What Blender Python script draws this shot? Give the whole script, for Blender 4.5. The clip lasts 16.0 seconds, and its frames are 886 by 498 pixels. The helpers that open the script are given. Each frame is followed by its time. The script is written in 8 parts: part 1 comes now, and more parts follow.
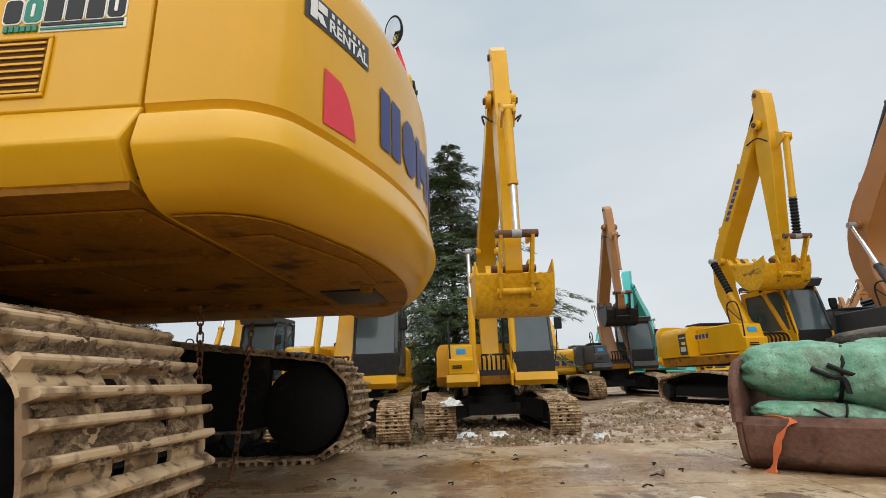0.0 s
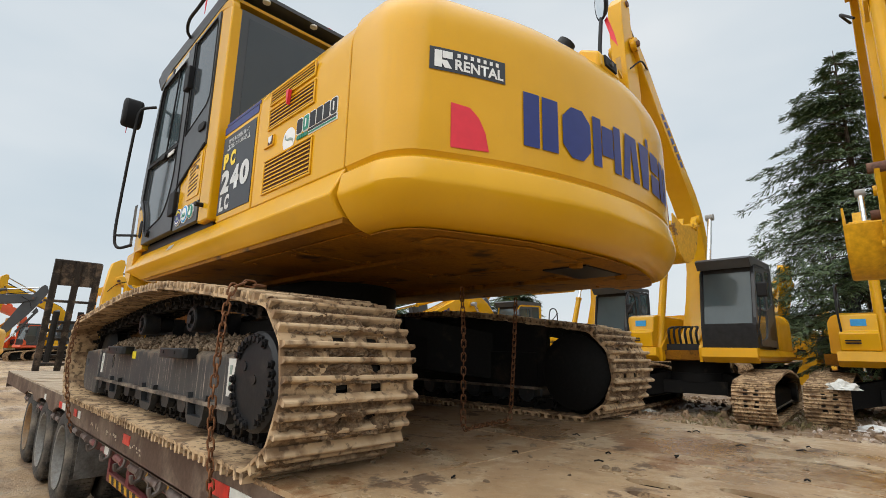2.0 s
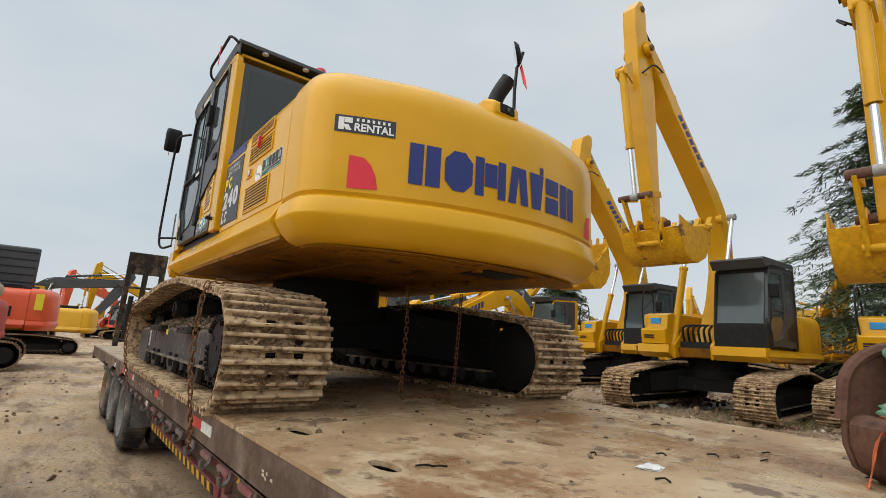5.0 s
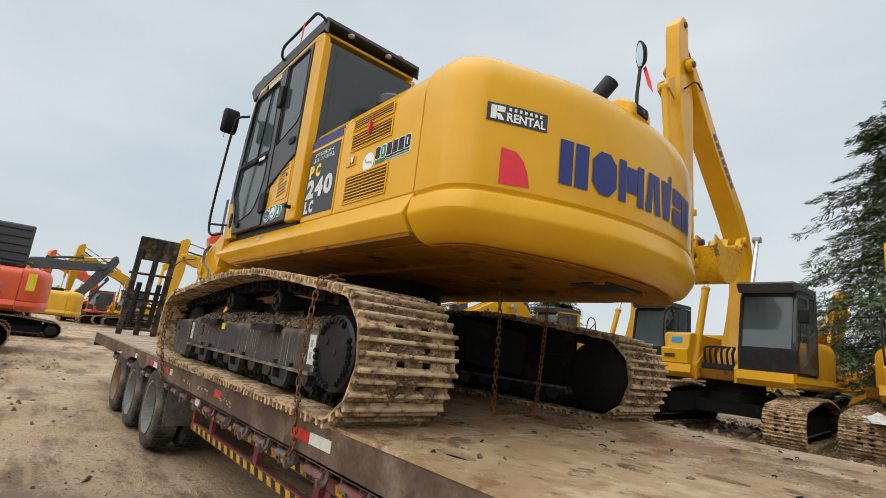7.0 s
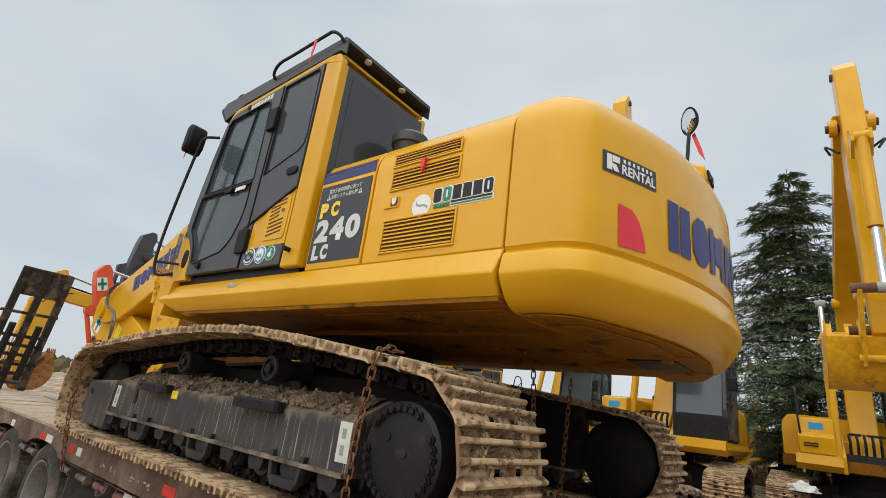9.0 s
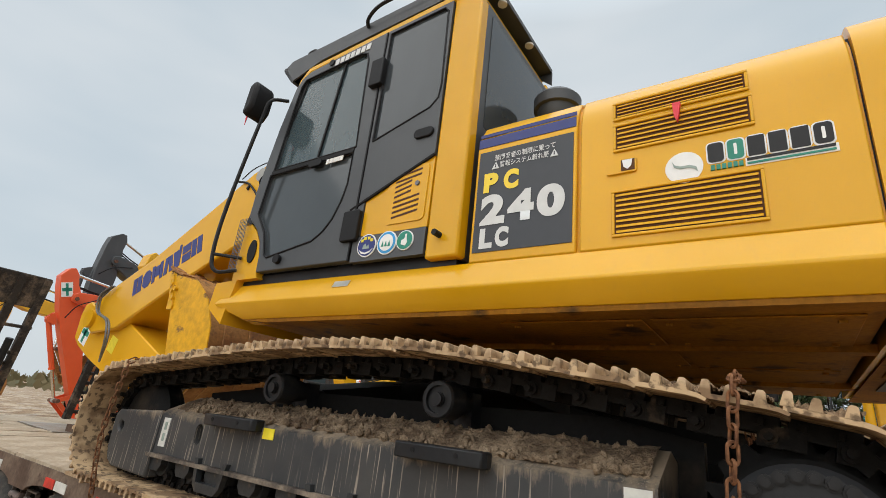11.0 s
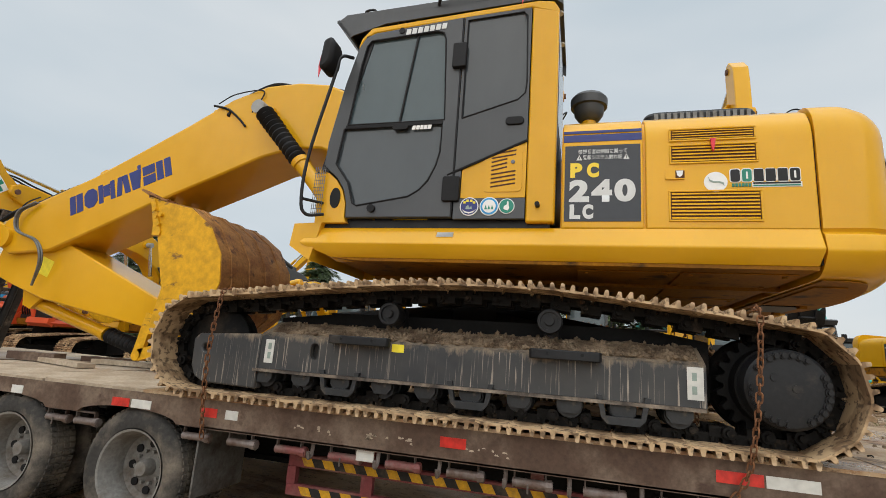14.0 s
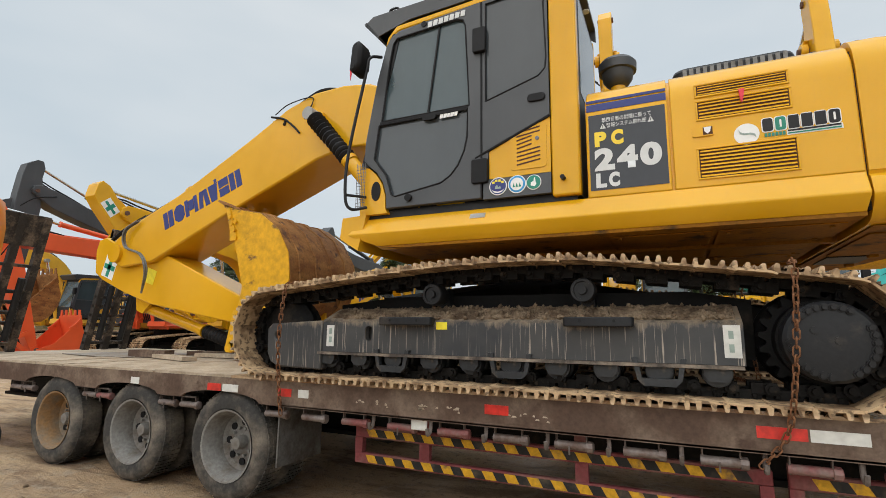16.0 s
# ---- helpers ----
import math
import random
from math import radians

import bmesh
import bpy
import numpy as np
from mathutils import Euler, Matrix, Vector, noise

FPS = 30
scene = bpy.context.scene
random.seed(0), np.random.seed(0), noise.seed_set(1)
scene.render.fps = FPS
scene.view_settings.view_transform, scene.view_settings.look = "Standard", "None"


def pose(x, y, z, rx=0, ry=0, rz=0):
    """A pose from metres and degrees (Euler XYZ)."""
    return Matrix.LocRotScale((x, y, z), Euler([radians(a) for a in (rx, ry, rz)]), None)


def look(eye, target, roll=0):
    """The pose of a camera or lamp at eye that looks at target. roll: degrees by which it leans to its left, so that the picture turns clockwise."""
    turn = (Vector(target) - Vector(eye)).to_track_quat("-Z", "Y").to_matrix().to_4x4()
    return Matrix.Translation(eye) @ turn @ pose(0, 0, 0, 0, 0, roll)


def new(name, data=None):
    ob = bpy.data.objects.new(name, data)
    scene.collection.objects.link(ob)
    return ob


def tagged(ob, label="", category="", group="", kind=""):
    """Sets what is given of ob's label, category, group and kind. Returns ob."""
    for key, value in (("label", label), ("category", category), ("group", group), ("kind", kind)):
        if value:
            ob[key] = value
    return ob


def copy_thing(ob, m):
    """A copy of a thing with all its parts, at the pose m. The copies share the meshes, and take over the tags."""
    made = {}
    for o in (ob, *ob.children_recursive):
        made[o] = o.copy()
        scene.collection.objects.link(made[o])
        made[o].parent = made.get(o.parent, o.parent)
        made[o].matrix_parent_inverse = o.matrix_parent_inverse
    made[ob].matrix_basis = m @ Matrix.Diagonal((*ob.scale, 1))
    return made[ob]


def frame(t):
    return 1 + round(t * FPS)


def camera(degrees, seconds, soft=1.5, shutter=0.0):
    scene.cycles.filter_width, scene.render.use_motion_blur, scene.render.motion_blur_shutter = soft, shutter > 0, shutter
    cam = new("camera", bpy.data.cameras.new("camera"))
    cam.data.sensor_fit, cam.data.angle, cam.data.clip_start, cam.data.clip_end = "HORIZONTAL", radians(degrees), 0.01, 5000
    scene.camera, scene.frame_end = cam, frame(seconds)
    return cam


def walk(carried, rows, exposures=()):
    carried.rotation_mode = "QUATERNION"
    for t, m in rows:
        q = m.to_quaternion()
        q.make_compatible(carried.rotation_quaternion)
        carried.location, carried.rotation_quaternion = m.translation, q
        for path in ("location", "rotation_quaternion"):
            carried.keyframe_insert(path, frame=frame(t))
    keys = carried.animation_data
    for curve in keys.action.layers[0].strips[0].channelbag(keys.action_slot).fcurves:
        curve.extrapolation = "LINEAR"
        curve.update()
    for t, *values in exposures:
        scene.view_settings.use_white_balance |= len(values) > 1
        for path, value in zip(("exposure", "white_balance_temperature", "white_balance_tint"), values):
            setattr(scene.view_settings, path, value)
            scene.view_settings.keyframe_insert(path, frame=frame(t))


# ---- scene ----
cam = camera(84.0, 16.0, soft=0.35)
PATH = [
    (0, (3.041, -2.529, 1.511), (2.957, -0.598, 2.027), -2.1),
    (0.5, (3.263, -2.519, 1.514), (2.659, -0.697, 2.076), -0.5),
    (1, (3.44, -2.585, 1.519), (2.441, -0.931, 2.034), 1.3),
    (1.5, (3.691, -2.521, 1.498), (2.405, -1.062, 1.961), 1.1),
    (2, (3.933, -2.489, 1.498), (2.544, -1.108, 1.904), 1.1),
    (2.5, (4.194, -2.484, 1.492), (2.739, -1.161, 1.856), 0.9),
    (3, (4.523, -2.314, 1.492), (3.022, -1.037, 1.834), 0.3),
    (3.5, (4.805, -2.281, 1.488), (3.269, -1.039, 1.802), 0.5),
    (3.7, (4.942, -2.324, 1.482), (3.395, -1.092, 1.777), 0.9),
    (5.8, (5.123, -2.387, 1.477), (3.558, -1.206, 1.871), 4.5),
    (6, (4.988, -2.495, 1.476), (3.412, -1.324, 1.852), 5.0),
    (6.5, (4.675, -2.659, 1.415), (3.094, -1.488, 1.776), 5.9),
    (7, (4.325, -2.886, 1.455), (2.815, -1.634, 1.843), 6.3),
    (7.5, (4.062, -3.166, 1.494), (2.666, -1.806, 1.945), 7.4),
    (8, (3.829, -3.216, 1.508), (2.547, -1.772, 2.029), 7.5),
    (8.2, (3.741, -3.227, 1.514), (2.483, -1.773, 2.063), 7.4),
    (10.3, (2.389, -3.009, 1.573), (1.231, -1.522, 2.242), 7.1),
    (10.5, (2.234, -3.054, 1.564), (1.099, -1.549, 2.233), 6.9),
    (11, (1.863, -3.195, 1.566), (0.763, -1.663, 2.233), 6.4),
    (11.5, (1.502, -3.265, 1.554), (0.423, -1.714, 2.209), 5.4),
    (12, (1.215, -3.493, 1.547), (0.176, -1.908, 2.184), 4.9),
    (12.5, (0.978, -3.76, 1.526), (0.007, -2.118, 2.127), 4.8),
    (13, (0.796, -3.979, 1.507), (-0.044, -2.25, 2.058), 4.6),
    (13.5, (0.748, -4.308, 1.46), (0.082, -2.482, 1.933), 4.5),
    (14, (0.826, -4.589, 1.421), (0.285, -2.708, 1.832), 4.2),
    (14.5, (0.838, -4.829, 1.422), (0.324, -2.934, 1.802), 3.5),
    (15, (0.797, -4.926, 1.416), (0.223, -3.043, 1.77), 2.7),
    (15.5, (1.02, -4.731, 1.384), (0.325, -2.888, 1.727), 1.7),
    (16, (1.168, -4.66, 1.393), (0.332, -2.874, 1.72), 0.7),
]
EXPOSURE = ((0, 0.0), (1.0, 0.09), (2.5, 0.07), (3.7, 0.02), (5.8, -0.08), (6.5, 0.02), (7.5, 0.02), (8.2, -0.04), (11.5, 0.02), (14.0, -0.03), (16.0, 0.02))
walk(cam, [(t, look(eye, target, roll)) for t, eye, target, roll in PATH], EXPOSURE)
# ---- light ----
ZENITH, SUN = 2.6, 1.75

# ---- world and sun: an overcast afternoon ----
world = bpy.data.worlds.new("overcast_sky")
scene.world = world
world.use_nodes = True
wn, wl = world.node_tree.nodes, world.node_tree.links
wn.clear()
w_out = wn.new("ShaderNodeOutputWorld")
w_bg = wn.new("ShaderNodeBackground")
w_sky = wn.new("ShaderNodeTexSky")
w_sky.sky_type, w_sky.sun_disc = "NISHITA", False
w_sky.sun_elevation, w_sky.sun_rotation = radians(46), radians(184)
w_sky.air_density, w_sky.dust_density = 1.0, 4.0
w_gain = wn.new("ShaderNodeVectorMath"); w_gain.operation = "SCALE"
w_gain.inputs[3].default_value = 0.10
wl.new(w_sky.outputs[0], w_gain.inputs[0])
w_tc = wn.new("ShaderNodeTexCoord")
w_map = wn.new("ShaderNodeMapping"); w_map.inputs[3].default_value = (1.2, 1.2, 3.5)
wl.new(w_tc.outputs["Generated"], w_map.inputs[0])
w_noise = wn.new("ShaderNodeTexNoise")
w_noise.inputs["Scale"].default_value, w_noise.inputs["Detail"].default_value = 1.1, 4.0
wl.new(w_map.outputs[0], w_noise.inputs["Vector"])
w_ramp = wn.new("ShaderNodeValToRGB")
w_ramp.color_ramp.elements[0].position, w_ramp.color_ramp.elements[0].color = 0.30, (0.585, 0.68, 0.745, 1)
w_ramp.color_ramp.elements[1].position, w_ramp.color_ramp.elements[1].color = 0.72, (0.83, 0.865, 0.88, 1)
wl.new(w_noise.outputs[0], w_ramp.inputs[0])
# overcast skies are brightest overhead
w_sep = wn.new("ShaderNodeSeparateXYZ"); wl.new(w_tc.outputs["Generated"], w_sep.inputs[0])
w_zen = wn.new("ShaderNodeMapRange")
w_zen.inputs[1].default_value, w_zen.inputs[2].default_value = 0.70, 1.0
w_zen.inputs[3].default_value, w_zen.inputs[4].default_value = 1.0, ZENITH
wl.new(w_sep.outputs[2], w_zen.inputs[0])
w_zg = wn.new("ShaderNodeVectorMath"); w_zg.operation = "SCALE"
wl.new(w_ramp.outputs[0], w_zg.inputs[0]); wl.new(w_zen.outputs[0], w_zg.inputs[3])
w_mix = wn.new("ShaderNodeMix"); w_mix.data_type = "RGBA"
w_mix.inputs[0].default_value = 0.85
wl.new(w_gain.outputs[0], w_mix.inputs[6]); wl.new(w_zg.outputs[0], w_mix.inputs[7])
wl.new(w_mix.outputs[2], w_bg.inputs[0]); w_bg.inputs[1].default_value = 1.0
wl.new(w_bg.outputs[0], w_out.inputs[0])
sun = new("sun", bpy.data.lights.new("sun", "SUN"))
sun.data.energy, sun.data.angle, sun.data.color = SUN, radians(95), (1.0, 0.97, 0.92)
sun.matrix_world = look((2, -30, 31), (0, 0, 0))

# ---- materials ----
def mat_nodes(name):
    m = bpy.data.materials.new(name)
    m.use_nodes = True
    nt = m.node_tree
    return m, nt, nt.nodes["Principled BSDF"]


def noise_of(nt, scale, detail=4.0, rough=0.55, stretch=None, coord="Object"):
    tc = nt.nodes.new("ShaderNodeTexCoord")
    n = nt.nodes.new("ShaderNodeTexNoise")
    n.inputs["Scale"].default_value, n.inputs["Detail"].default_value, n.inputs["Roughness"].default_value = scale, detail, rough
    if stretch:
        mp = nt.nodes.new("ShaderNodeMapping")
        mp.inputs[3].default_value = stretch
        nt.links.new(tc.outputs[coord], mp.inputs[0])
        nt.links.new(mp.outputs[0], n.inputs["Vector"])
    else:
        nt.links.new(tc.outputs[coord], n.inputs["Vector"])
    return n.outputs[0]


def ramp_of(nt, fac, lo, hi):
    r = nt.nodes.new("ShaderNodeMapRange")
    r.inputs[1].default_value, r.inputs[2].default_value = lo, hi
    nt.links.new(fac, r.inputs[0])
    return r.outputs[0]


def mix_of(nt, fac, a, b):
    mx = nt.nodes.new("ShaderNodeMix")
    mx.data_type = "RGBA"
    a, b = ((v, v, v) if isinstance(v, (int, float)) else v for v in (a, b))
    for sock, v in ((mx.inputs[0], fac), (mx.inputs[6], a), (mx.inputs[7], b)):
        if isinstance(v, tuple):
            sock.default_value = (*v, 1)
        elif isinstance(v, (int, float)):
            sock.default_value = v
        else:
            nt.links.new(v, sock)
    return mx.outputs[2]


def mul_of(nt, a, b):
    k = nt.nodes.new("ShaderNodeMath")
    k.operation = "MULTIPLY"
    for sock, v in ((k.inputs[0], a), (k.inputs[1], b)):
        if isinstance(v, (int, float)):
            sock.default_value = v
        else:
            nt.links.new(v, sock)
    return k.outputs[0]


def bump_of(nt, bsdf, fac, strength, dist):
    b = nt.nodes.new("ShaderNodeBump")
    b.inputs["Strength"].default_value, b.inputs["Distance"].default_value = strength, dist
    nt.links.new(fac, b.inputs["Height"])
    nt.links.new(b.outputs[0], bsdf.inputs["Normal"])


def paint(name, col, rough=0.38, dirt=0.25, dirt_col=(0.22, 0.16, 0.10), coat=0.25, spec=0.5):
    """Machine paint: slight fading, faint drips, dust specks."""
    m, nt, b = mat_nodes(name)
    big = ramp_of(nt, noise_of(nt, 1.3, 3), 0.3, 0.7)
    drip = ramp_of(nt, noise_of(nt, 3.0, 5, 0.6, (6, 6, 0.7)), 0.56, 0.85)
    speck = ramp_of(nt, noise_of(nt, 60, 3), 0.62, 0.8)
    pale = tuple(min(1, c * 1.06 + 0.012) for c in col)
    deep = tuple(c * 0.93 for c in col)
    c1 = mix_of(nt, big, deep, pale)
    c2 = mix_of(nt, mul_of(nt, drip, dirt * 0.55), c1, dirt_col)
    c3 = mix_of(nt, mul_of(nt, speck, dirt * 0.5), c2, dirt_col)
    nt.links.new(c3, b.inputs["Base Color"])
    rr = nt.nodes.new("ShaderNodeMapRange")
    rr.inputs[3].default_value, rr.inputs[4].default_value = rough - 0.06, rough + 0.14
    nt.links.new(noise_of(nt, 5, 4), rr.inputs[0])
    nt.links.new(rr.outputs[0], b.inputs["Roughness"])
    b.inputs["Coat Weight"].default_value, b.inputs["Coat Roughness"].default_value = coat, 0.12
    b.inputs["Specular IOR Level"].default_value = spec
    bump_of(nt, b, noise_of(nt, 45, 2), 0.03, 0.002)
    return m


def dirty(name, base, dust, lo, hi, scale=4.0, rough=0.75, metal=0.0, fine=40.0, bump=0.3, dist=0.01, third=None, stretch=None, spec=0.3):
    """Two-tone worn surface: base showing through dust or rust, with grain."""
    m, nt, b = mat_nodes(name)
    n1 = ramp_of(nt, noise_of(nt, scale, 6, 0.6, stretch), lo, hi)
    n2 = noise_of(nt, fine, 4, 0.6)
    c = mix_of(nt, n1, base, dust)
    if third:
        c = mix_of(nt, ramp_of(nt, noise_of(nt, scale * 2.7, 5), 0.56, 0.70), c, third)
    g = mix_of(nt, ramp_of(nt, n2, 0.3, 0.75), 0.72, 1.12)
    mm = nt.nodes.new("ShaderNodeMix"); mm.data_type = "RGBA"; mm.blend_type = "MULTIPLY"
    mm.inputs[0].default_value = 1.0
    nt.links.new(c, mm.inputs[6]); nt.links.new(g, mm.inputs[7])
    nt.links.new(mm.outputs[2], b.inputs["Base Color"])
    b.inputs["Roughness"].default_value, b.inputs["Metallic"].default_value = rough, metal
    b.inputs["Specular IOR Level"].default_value = spec
    bump_of(nt, b, n2, bump, dist)
    return m


def plain(name, col, rough=0.5, metal=0.0, var=0.12, scale=20.0, spec=0.5):
    m, nt, b = mat_nodes(name)
    n = ramp_of(nt, noise_of(nt, scale, 4), 0.3, 0.7)
    nt.links.new(mix_of(nt, n, tuple(c * (1 - var) for c in col), tuple(min(1, c * (1 + var)) for c in col)), b.inputs["Base Color"])
    b.inputs["Roughness"].default_value, b.inputs["Metallic"].default_value = rough, metal
    b.inputs["Specular IOR Level"].default_value = spec
    return m


def tinted_glass(name, tint, film_col, film):
    """A thin tinted pane: seen through, mirrored by its angle, with sky reflection also painted on as a film."""
    m, nt, b = mat_nodes(name)
    clear = nt.nodes.new("ShaderNodeBsdfTransparent")
    clear.inputs[0].default_value = (*tint, 1)
    gloss = nt.nodes.new("ShaderNodeBsdfGlossy")
    gloss.inputs["Roughness"].default_value = 0.015
    fres = nt.nodes.new("ShaderNodeFresnel")
    fres.inputs[0].default_value = 1.52
    pane = nt.nodes.new("ShaderNodeMixShader")
    nt.links.new(fres.outputs[0], pane.inputs[0])
    nt.links.new(clear.outputs[0], pane.inputs[1])
    nt.links.new(gloss.outputs[0], pane.inputs[2])
    b.inputs["Base Color"].default_value = (*film_col, 1)
    b.inputs["Roughness"].default_value = 0.10
    # noise varies how much of the painted reflection covers the pane
    dust = nt.nodes.new("ShaderNodeMapRange")
    dust.inputs[3].default_value, dust.inputs[4].default_value = film * 0.75, film * 1.25
    nt.links.new(noise_of(nt, 2.2, 5, 0.6, (1, 1, 0.5)), dust.inputs[0])
    both = nt.nodes.new("ShaderNodeMixShader")
    nt.links.new(dust.outputs[0], both.inputs[0])
    nt.links.new(pane.outputs[0], both.inputs[1])
    nt.links.new(b.outputs[0], both.inputs[2])
    nt.links.new(both.outputs[0], nt.nodes["Material Output"].inputs[0])
    return m


def shoe_material():
    """Track shoe: mud packed between the bars, bars rubbed pale along their tips."""
    m, nt, b = mat_nodes("mud_caked_shoe_steel")
    tc = nt.nodes.new("ShaderNodeTexCoord")
    oi = nt.nodes.new("ShaderNodeObjectInfo")
    add = nt.nodes.new("ShaderNodeVectorMath")
    add.operation = "MULTIPLY_ADD"
    nt.links.new(oi.outputs["Random"], add.inputs[0])
    add.inputs[1].default_value = (37.0, 11.0, 5.0)
    nt.links.new(tc.outputs["Object"], add.inputs[2])
    def n(scale, detail):
        t = nt.nodes.new("ShaderNodeTexNoise")
        t.inputs["Scale"].default_value, t.inputs["Detail"].default_value = scale, detail
        nt.links.new(add.outputs[0], t.inputs["Vector"])
        return t.outputs[0]
    mud = mix_of(nt, ramp_of(nt, n(6, 9), 0.42, 0.55), (0.225, 0.142, 0.078), (0.52, 0.365, 0.212))
    mud = mix_of(nt, mul_of(nt, ramp_of(nt, n(26, 7), 0.52, 0.60), 0.8), mud, (0.085, 0.054, 0.033))
    sep = nt.nodes.new("ShaderNodeSeparateXYZ")
    nt.links.new(tc.outputs["Object"], sep.inputs[0])
    tip = nt.nodes.new("ShaderNodeMapRange")
    tip.inputs[1].default_value, tip.inputs[2].default_value = -0.022, -0.040
    nt.links.new(sep.outputs[2], tip.inputs[0])
    worn = mul_of(nt, tip.outputs[0], ramp_of(nt, n(14, 7), 0.42, 0.56))
    c = mix_of(nt, worn, mud, (0.56, 0.41, 0.255))
    nt.links.new(c, b.inputs["Base Color"])
    b.inputs["Roughness"].default_value = 0.75
    b.inputs["Specular IOR Level"].default_value = 0.25
    bump_of(nt, b, n(22, 8), 0.55, 0.012)
    return m


YELLOW = paint("yellow_machine_paint", (0.68, 0.355, 0.004), rough=0.18, dirt=0.14, coat=0.08, spec=0.30)
YELLOW_OLD = paint("worn_yellow_paint", (0.78, 0.43, 0.02), rough=0.5, dirt=0.5, coat=0.05)
# Dusty underside: the yellow copied darker, its shade put into the colour.
UNDER = dirty("dusty_shade_toned_underside", (0.36, 0.152, 0.008), (0.20, 0.088, 0.016), 0.40, 0.70, 2.0, 0.62, spec=0.12, bump=0.15, dist=0.004, third=(0.055, 0.032, 0.014))
ORANGE = paint("orange_red_paint", (0.72, 0.09, 0.018), rough=0.42, dirt=0.3)
FADEDRED = paint("sun_faded_red_paint", (0.44, 0.062, 0.045), rough=0.6, dirt=0.6, dirt_col=(0.40, 0.27, 0.18), coat=0.0)
ORANGE_NEAR = paint("orange_gloss_paint", (0.68, 0.185, 0.003), rough=0.30, dirt=0.08, coat=0.12, spec=0.35)
TEAL = paint("teal_machine_paint", (0.03, 0.42, 0.40), rough=0.5)
TAN = paint("faded_ochre_paint", (0.42, 0.165, 0.03), rough=0.55, dirt=0.5)
UMBER = paint("weathered_umber_paint", (0.33, 0.135, 0.028), rough=0.55, dirt=0.25)
DARKGREY = paint("dark_grey_paint", (0.045, 0.048, 0.052), rough=0.45, dirt=0.2, dirt_col=(0.2, 0.18, 0.15), coat=0.0)
CABGREY = paint("cab_charcoal_plastic", (0.045, 0.049, 0.054), rough=0.42, dirt=0.1, dirt_col=(0.18, 0.17, 0.15), coat=0.05)
BLACK = plain("black_rubber", (0.008, 0.008, 0.009), 0.6, spec=0.25)
BLACKPAINT = plain("black_enamel", (0.012, 0.012, 0.013), 0.45, var=0.4, scale=9, spec=0.3)


def frame_material():
    """Black frame paint: fine pale runs, dried mud along the upper edge, scuffs."""
    m, nt, b = mat_nodes("muddy_black_frame_paint")
    c = mix_of(nt, ramp_of(nt, noise_of(nt, 2.5, 5), 0.35, 0.65), (0.036, 0.039, 0.043), (0.066, 0.065, 0.063))
    runs = mul_of(nt, ramp_of(nt, noise_of(nt, 7.0, 4, 0.55, (11, 11, 0.30)), 0.585, 0.65), ramp_of(nt, noise_of(nt, 2.2, 3), 0.36, 0.58))
    c = mix_of(nt, mul_of(nt, runs, 0.85), c, (0.38, 0.33, 0.27))
    tc = nt.nodes.new("ShaderNodeTexCoord")
    sp = nt.nodes.new("ShaderNodeSeparateXYZ")
    nt.links.new(tc.outputs["Object"], sp.inputs[0])
    wob = nt.nodes.new("ShaderNodeMath")
    wob.operation = "MULTIPLY_ADD"
    nt.links.new(noise_of(nt, 4.0, 7, 0.7, (3, 3, 1.0)), wob.inputs[0])
    wob.inputs[1].default_value = 0.30
    nt.links.new(sp.outputs[2], wob.inputs[2])
    wash = mul_of(nt, ramp_of(nt, wob.outputs[0], 0.575, 0.64), 0.85)
    c = mix_of(nt, wash, c, (0.30, 0.235, 0.165))
    nt.links.new(c, b.inputs["Base Color"])
    b.inputs["Roughness"].default_value = 0.48
    b.inputs["Specular IOR Level"].default_value = 0.35
    bump_of(nt, b, noise_of(nt, 50, 4), 0.2, 0.004)
    return m


FRAME = frame_material()
STEPBLACK = dirty("scuffed_step_paint", (0.014, 0.015, 0.017), (0.075, 0.062, 0.05), 0.55, 0.78, 6.0, 0.45, bump=0.2, dist=0.004)
FLANGE = dirty("mud_scuffed_flange", (0.07, 0.058, 0.05), (0.27, 0.22, 0.17), 0.40, 0.62, 5.0, 0.7, bump=0.2, dist=0.004)
PICTO = plain("grey_green_pictogram", (0.27, 0.34, 0.30), 0.5)
# Near-black copy of the frame paint, shade included, for hidden and far parts.
SHADOWFRAME = dirty("shade_black_paint", (0.010, 0.010, 0.010), (0.06, 0.046, 0.033), 0.60, 0.8, 3.0, 0.6, bump=0.2, dist=0.005, spec=0.12)
SHOE = shoe_material()
LINK = dirty("greasy_track_link", (0.013, 0.012, 0.011), (0.10, 0.074, 0.05), 0.58, 0.74, 9.0, 0.6, bump=0.5, dist=0.01, spec=0.12)
WETMUD = dirty("dark_track_mud", (0.17, 0.105, 0.058), (0.37, 0.25, 0.145), 0.42, 0.60, 16.0, 0.75, fine=90, bump=1.0, dist=0.02, third=(0.07, 0.044, 0.027))
ROLLERBLACK = dirty("greasy_roller_paint", (0.030, 0.033, 0.036), (0.15, 0.118, 0.085), 0.56, 0.74, 9.0, 0.42, bump=0.3, dist=0.005, spec=0.4)
PINGREY = plain("dull_pin_steel", (0.30, 0.30, 0.285), 0.45)


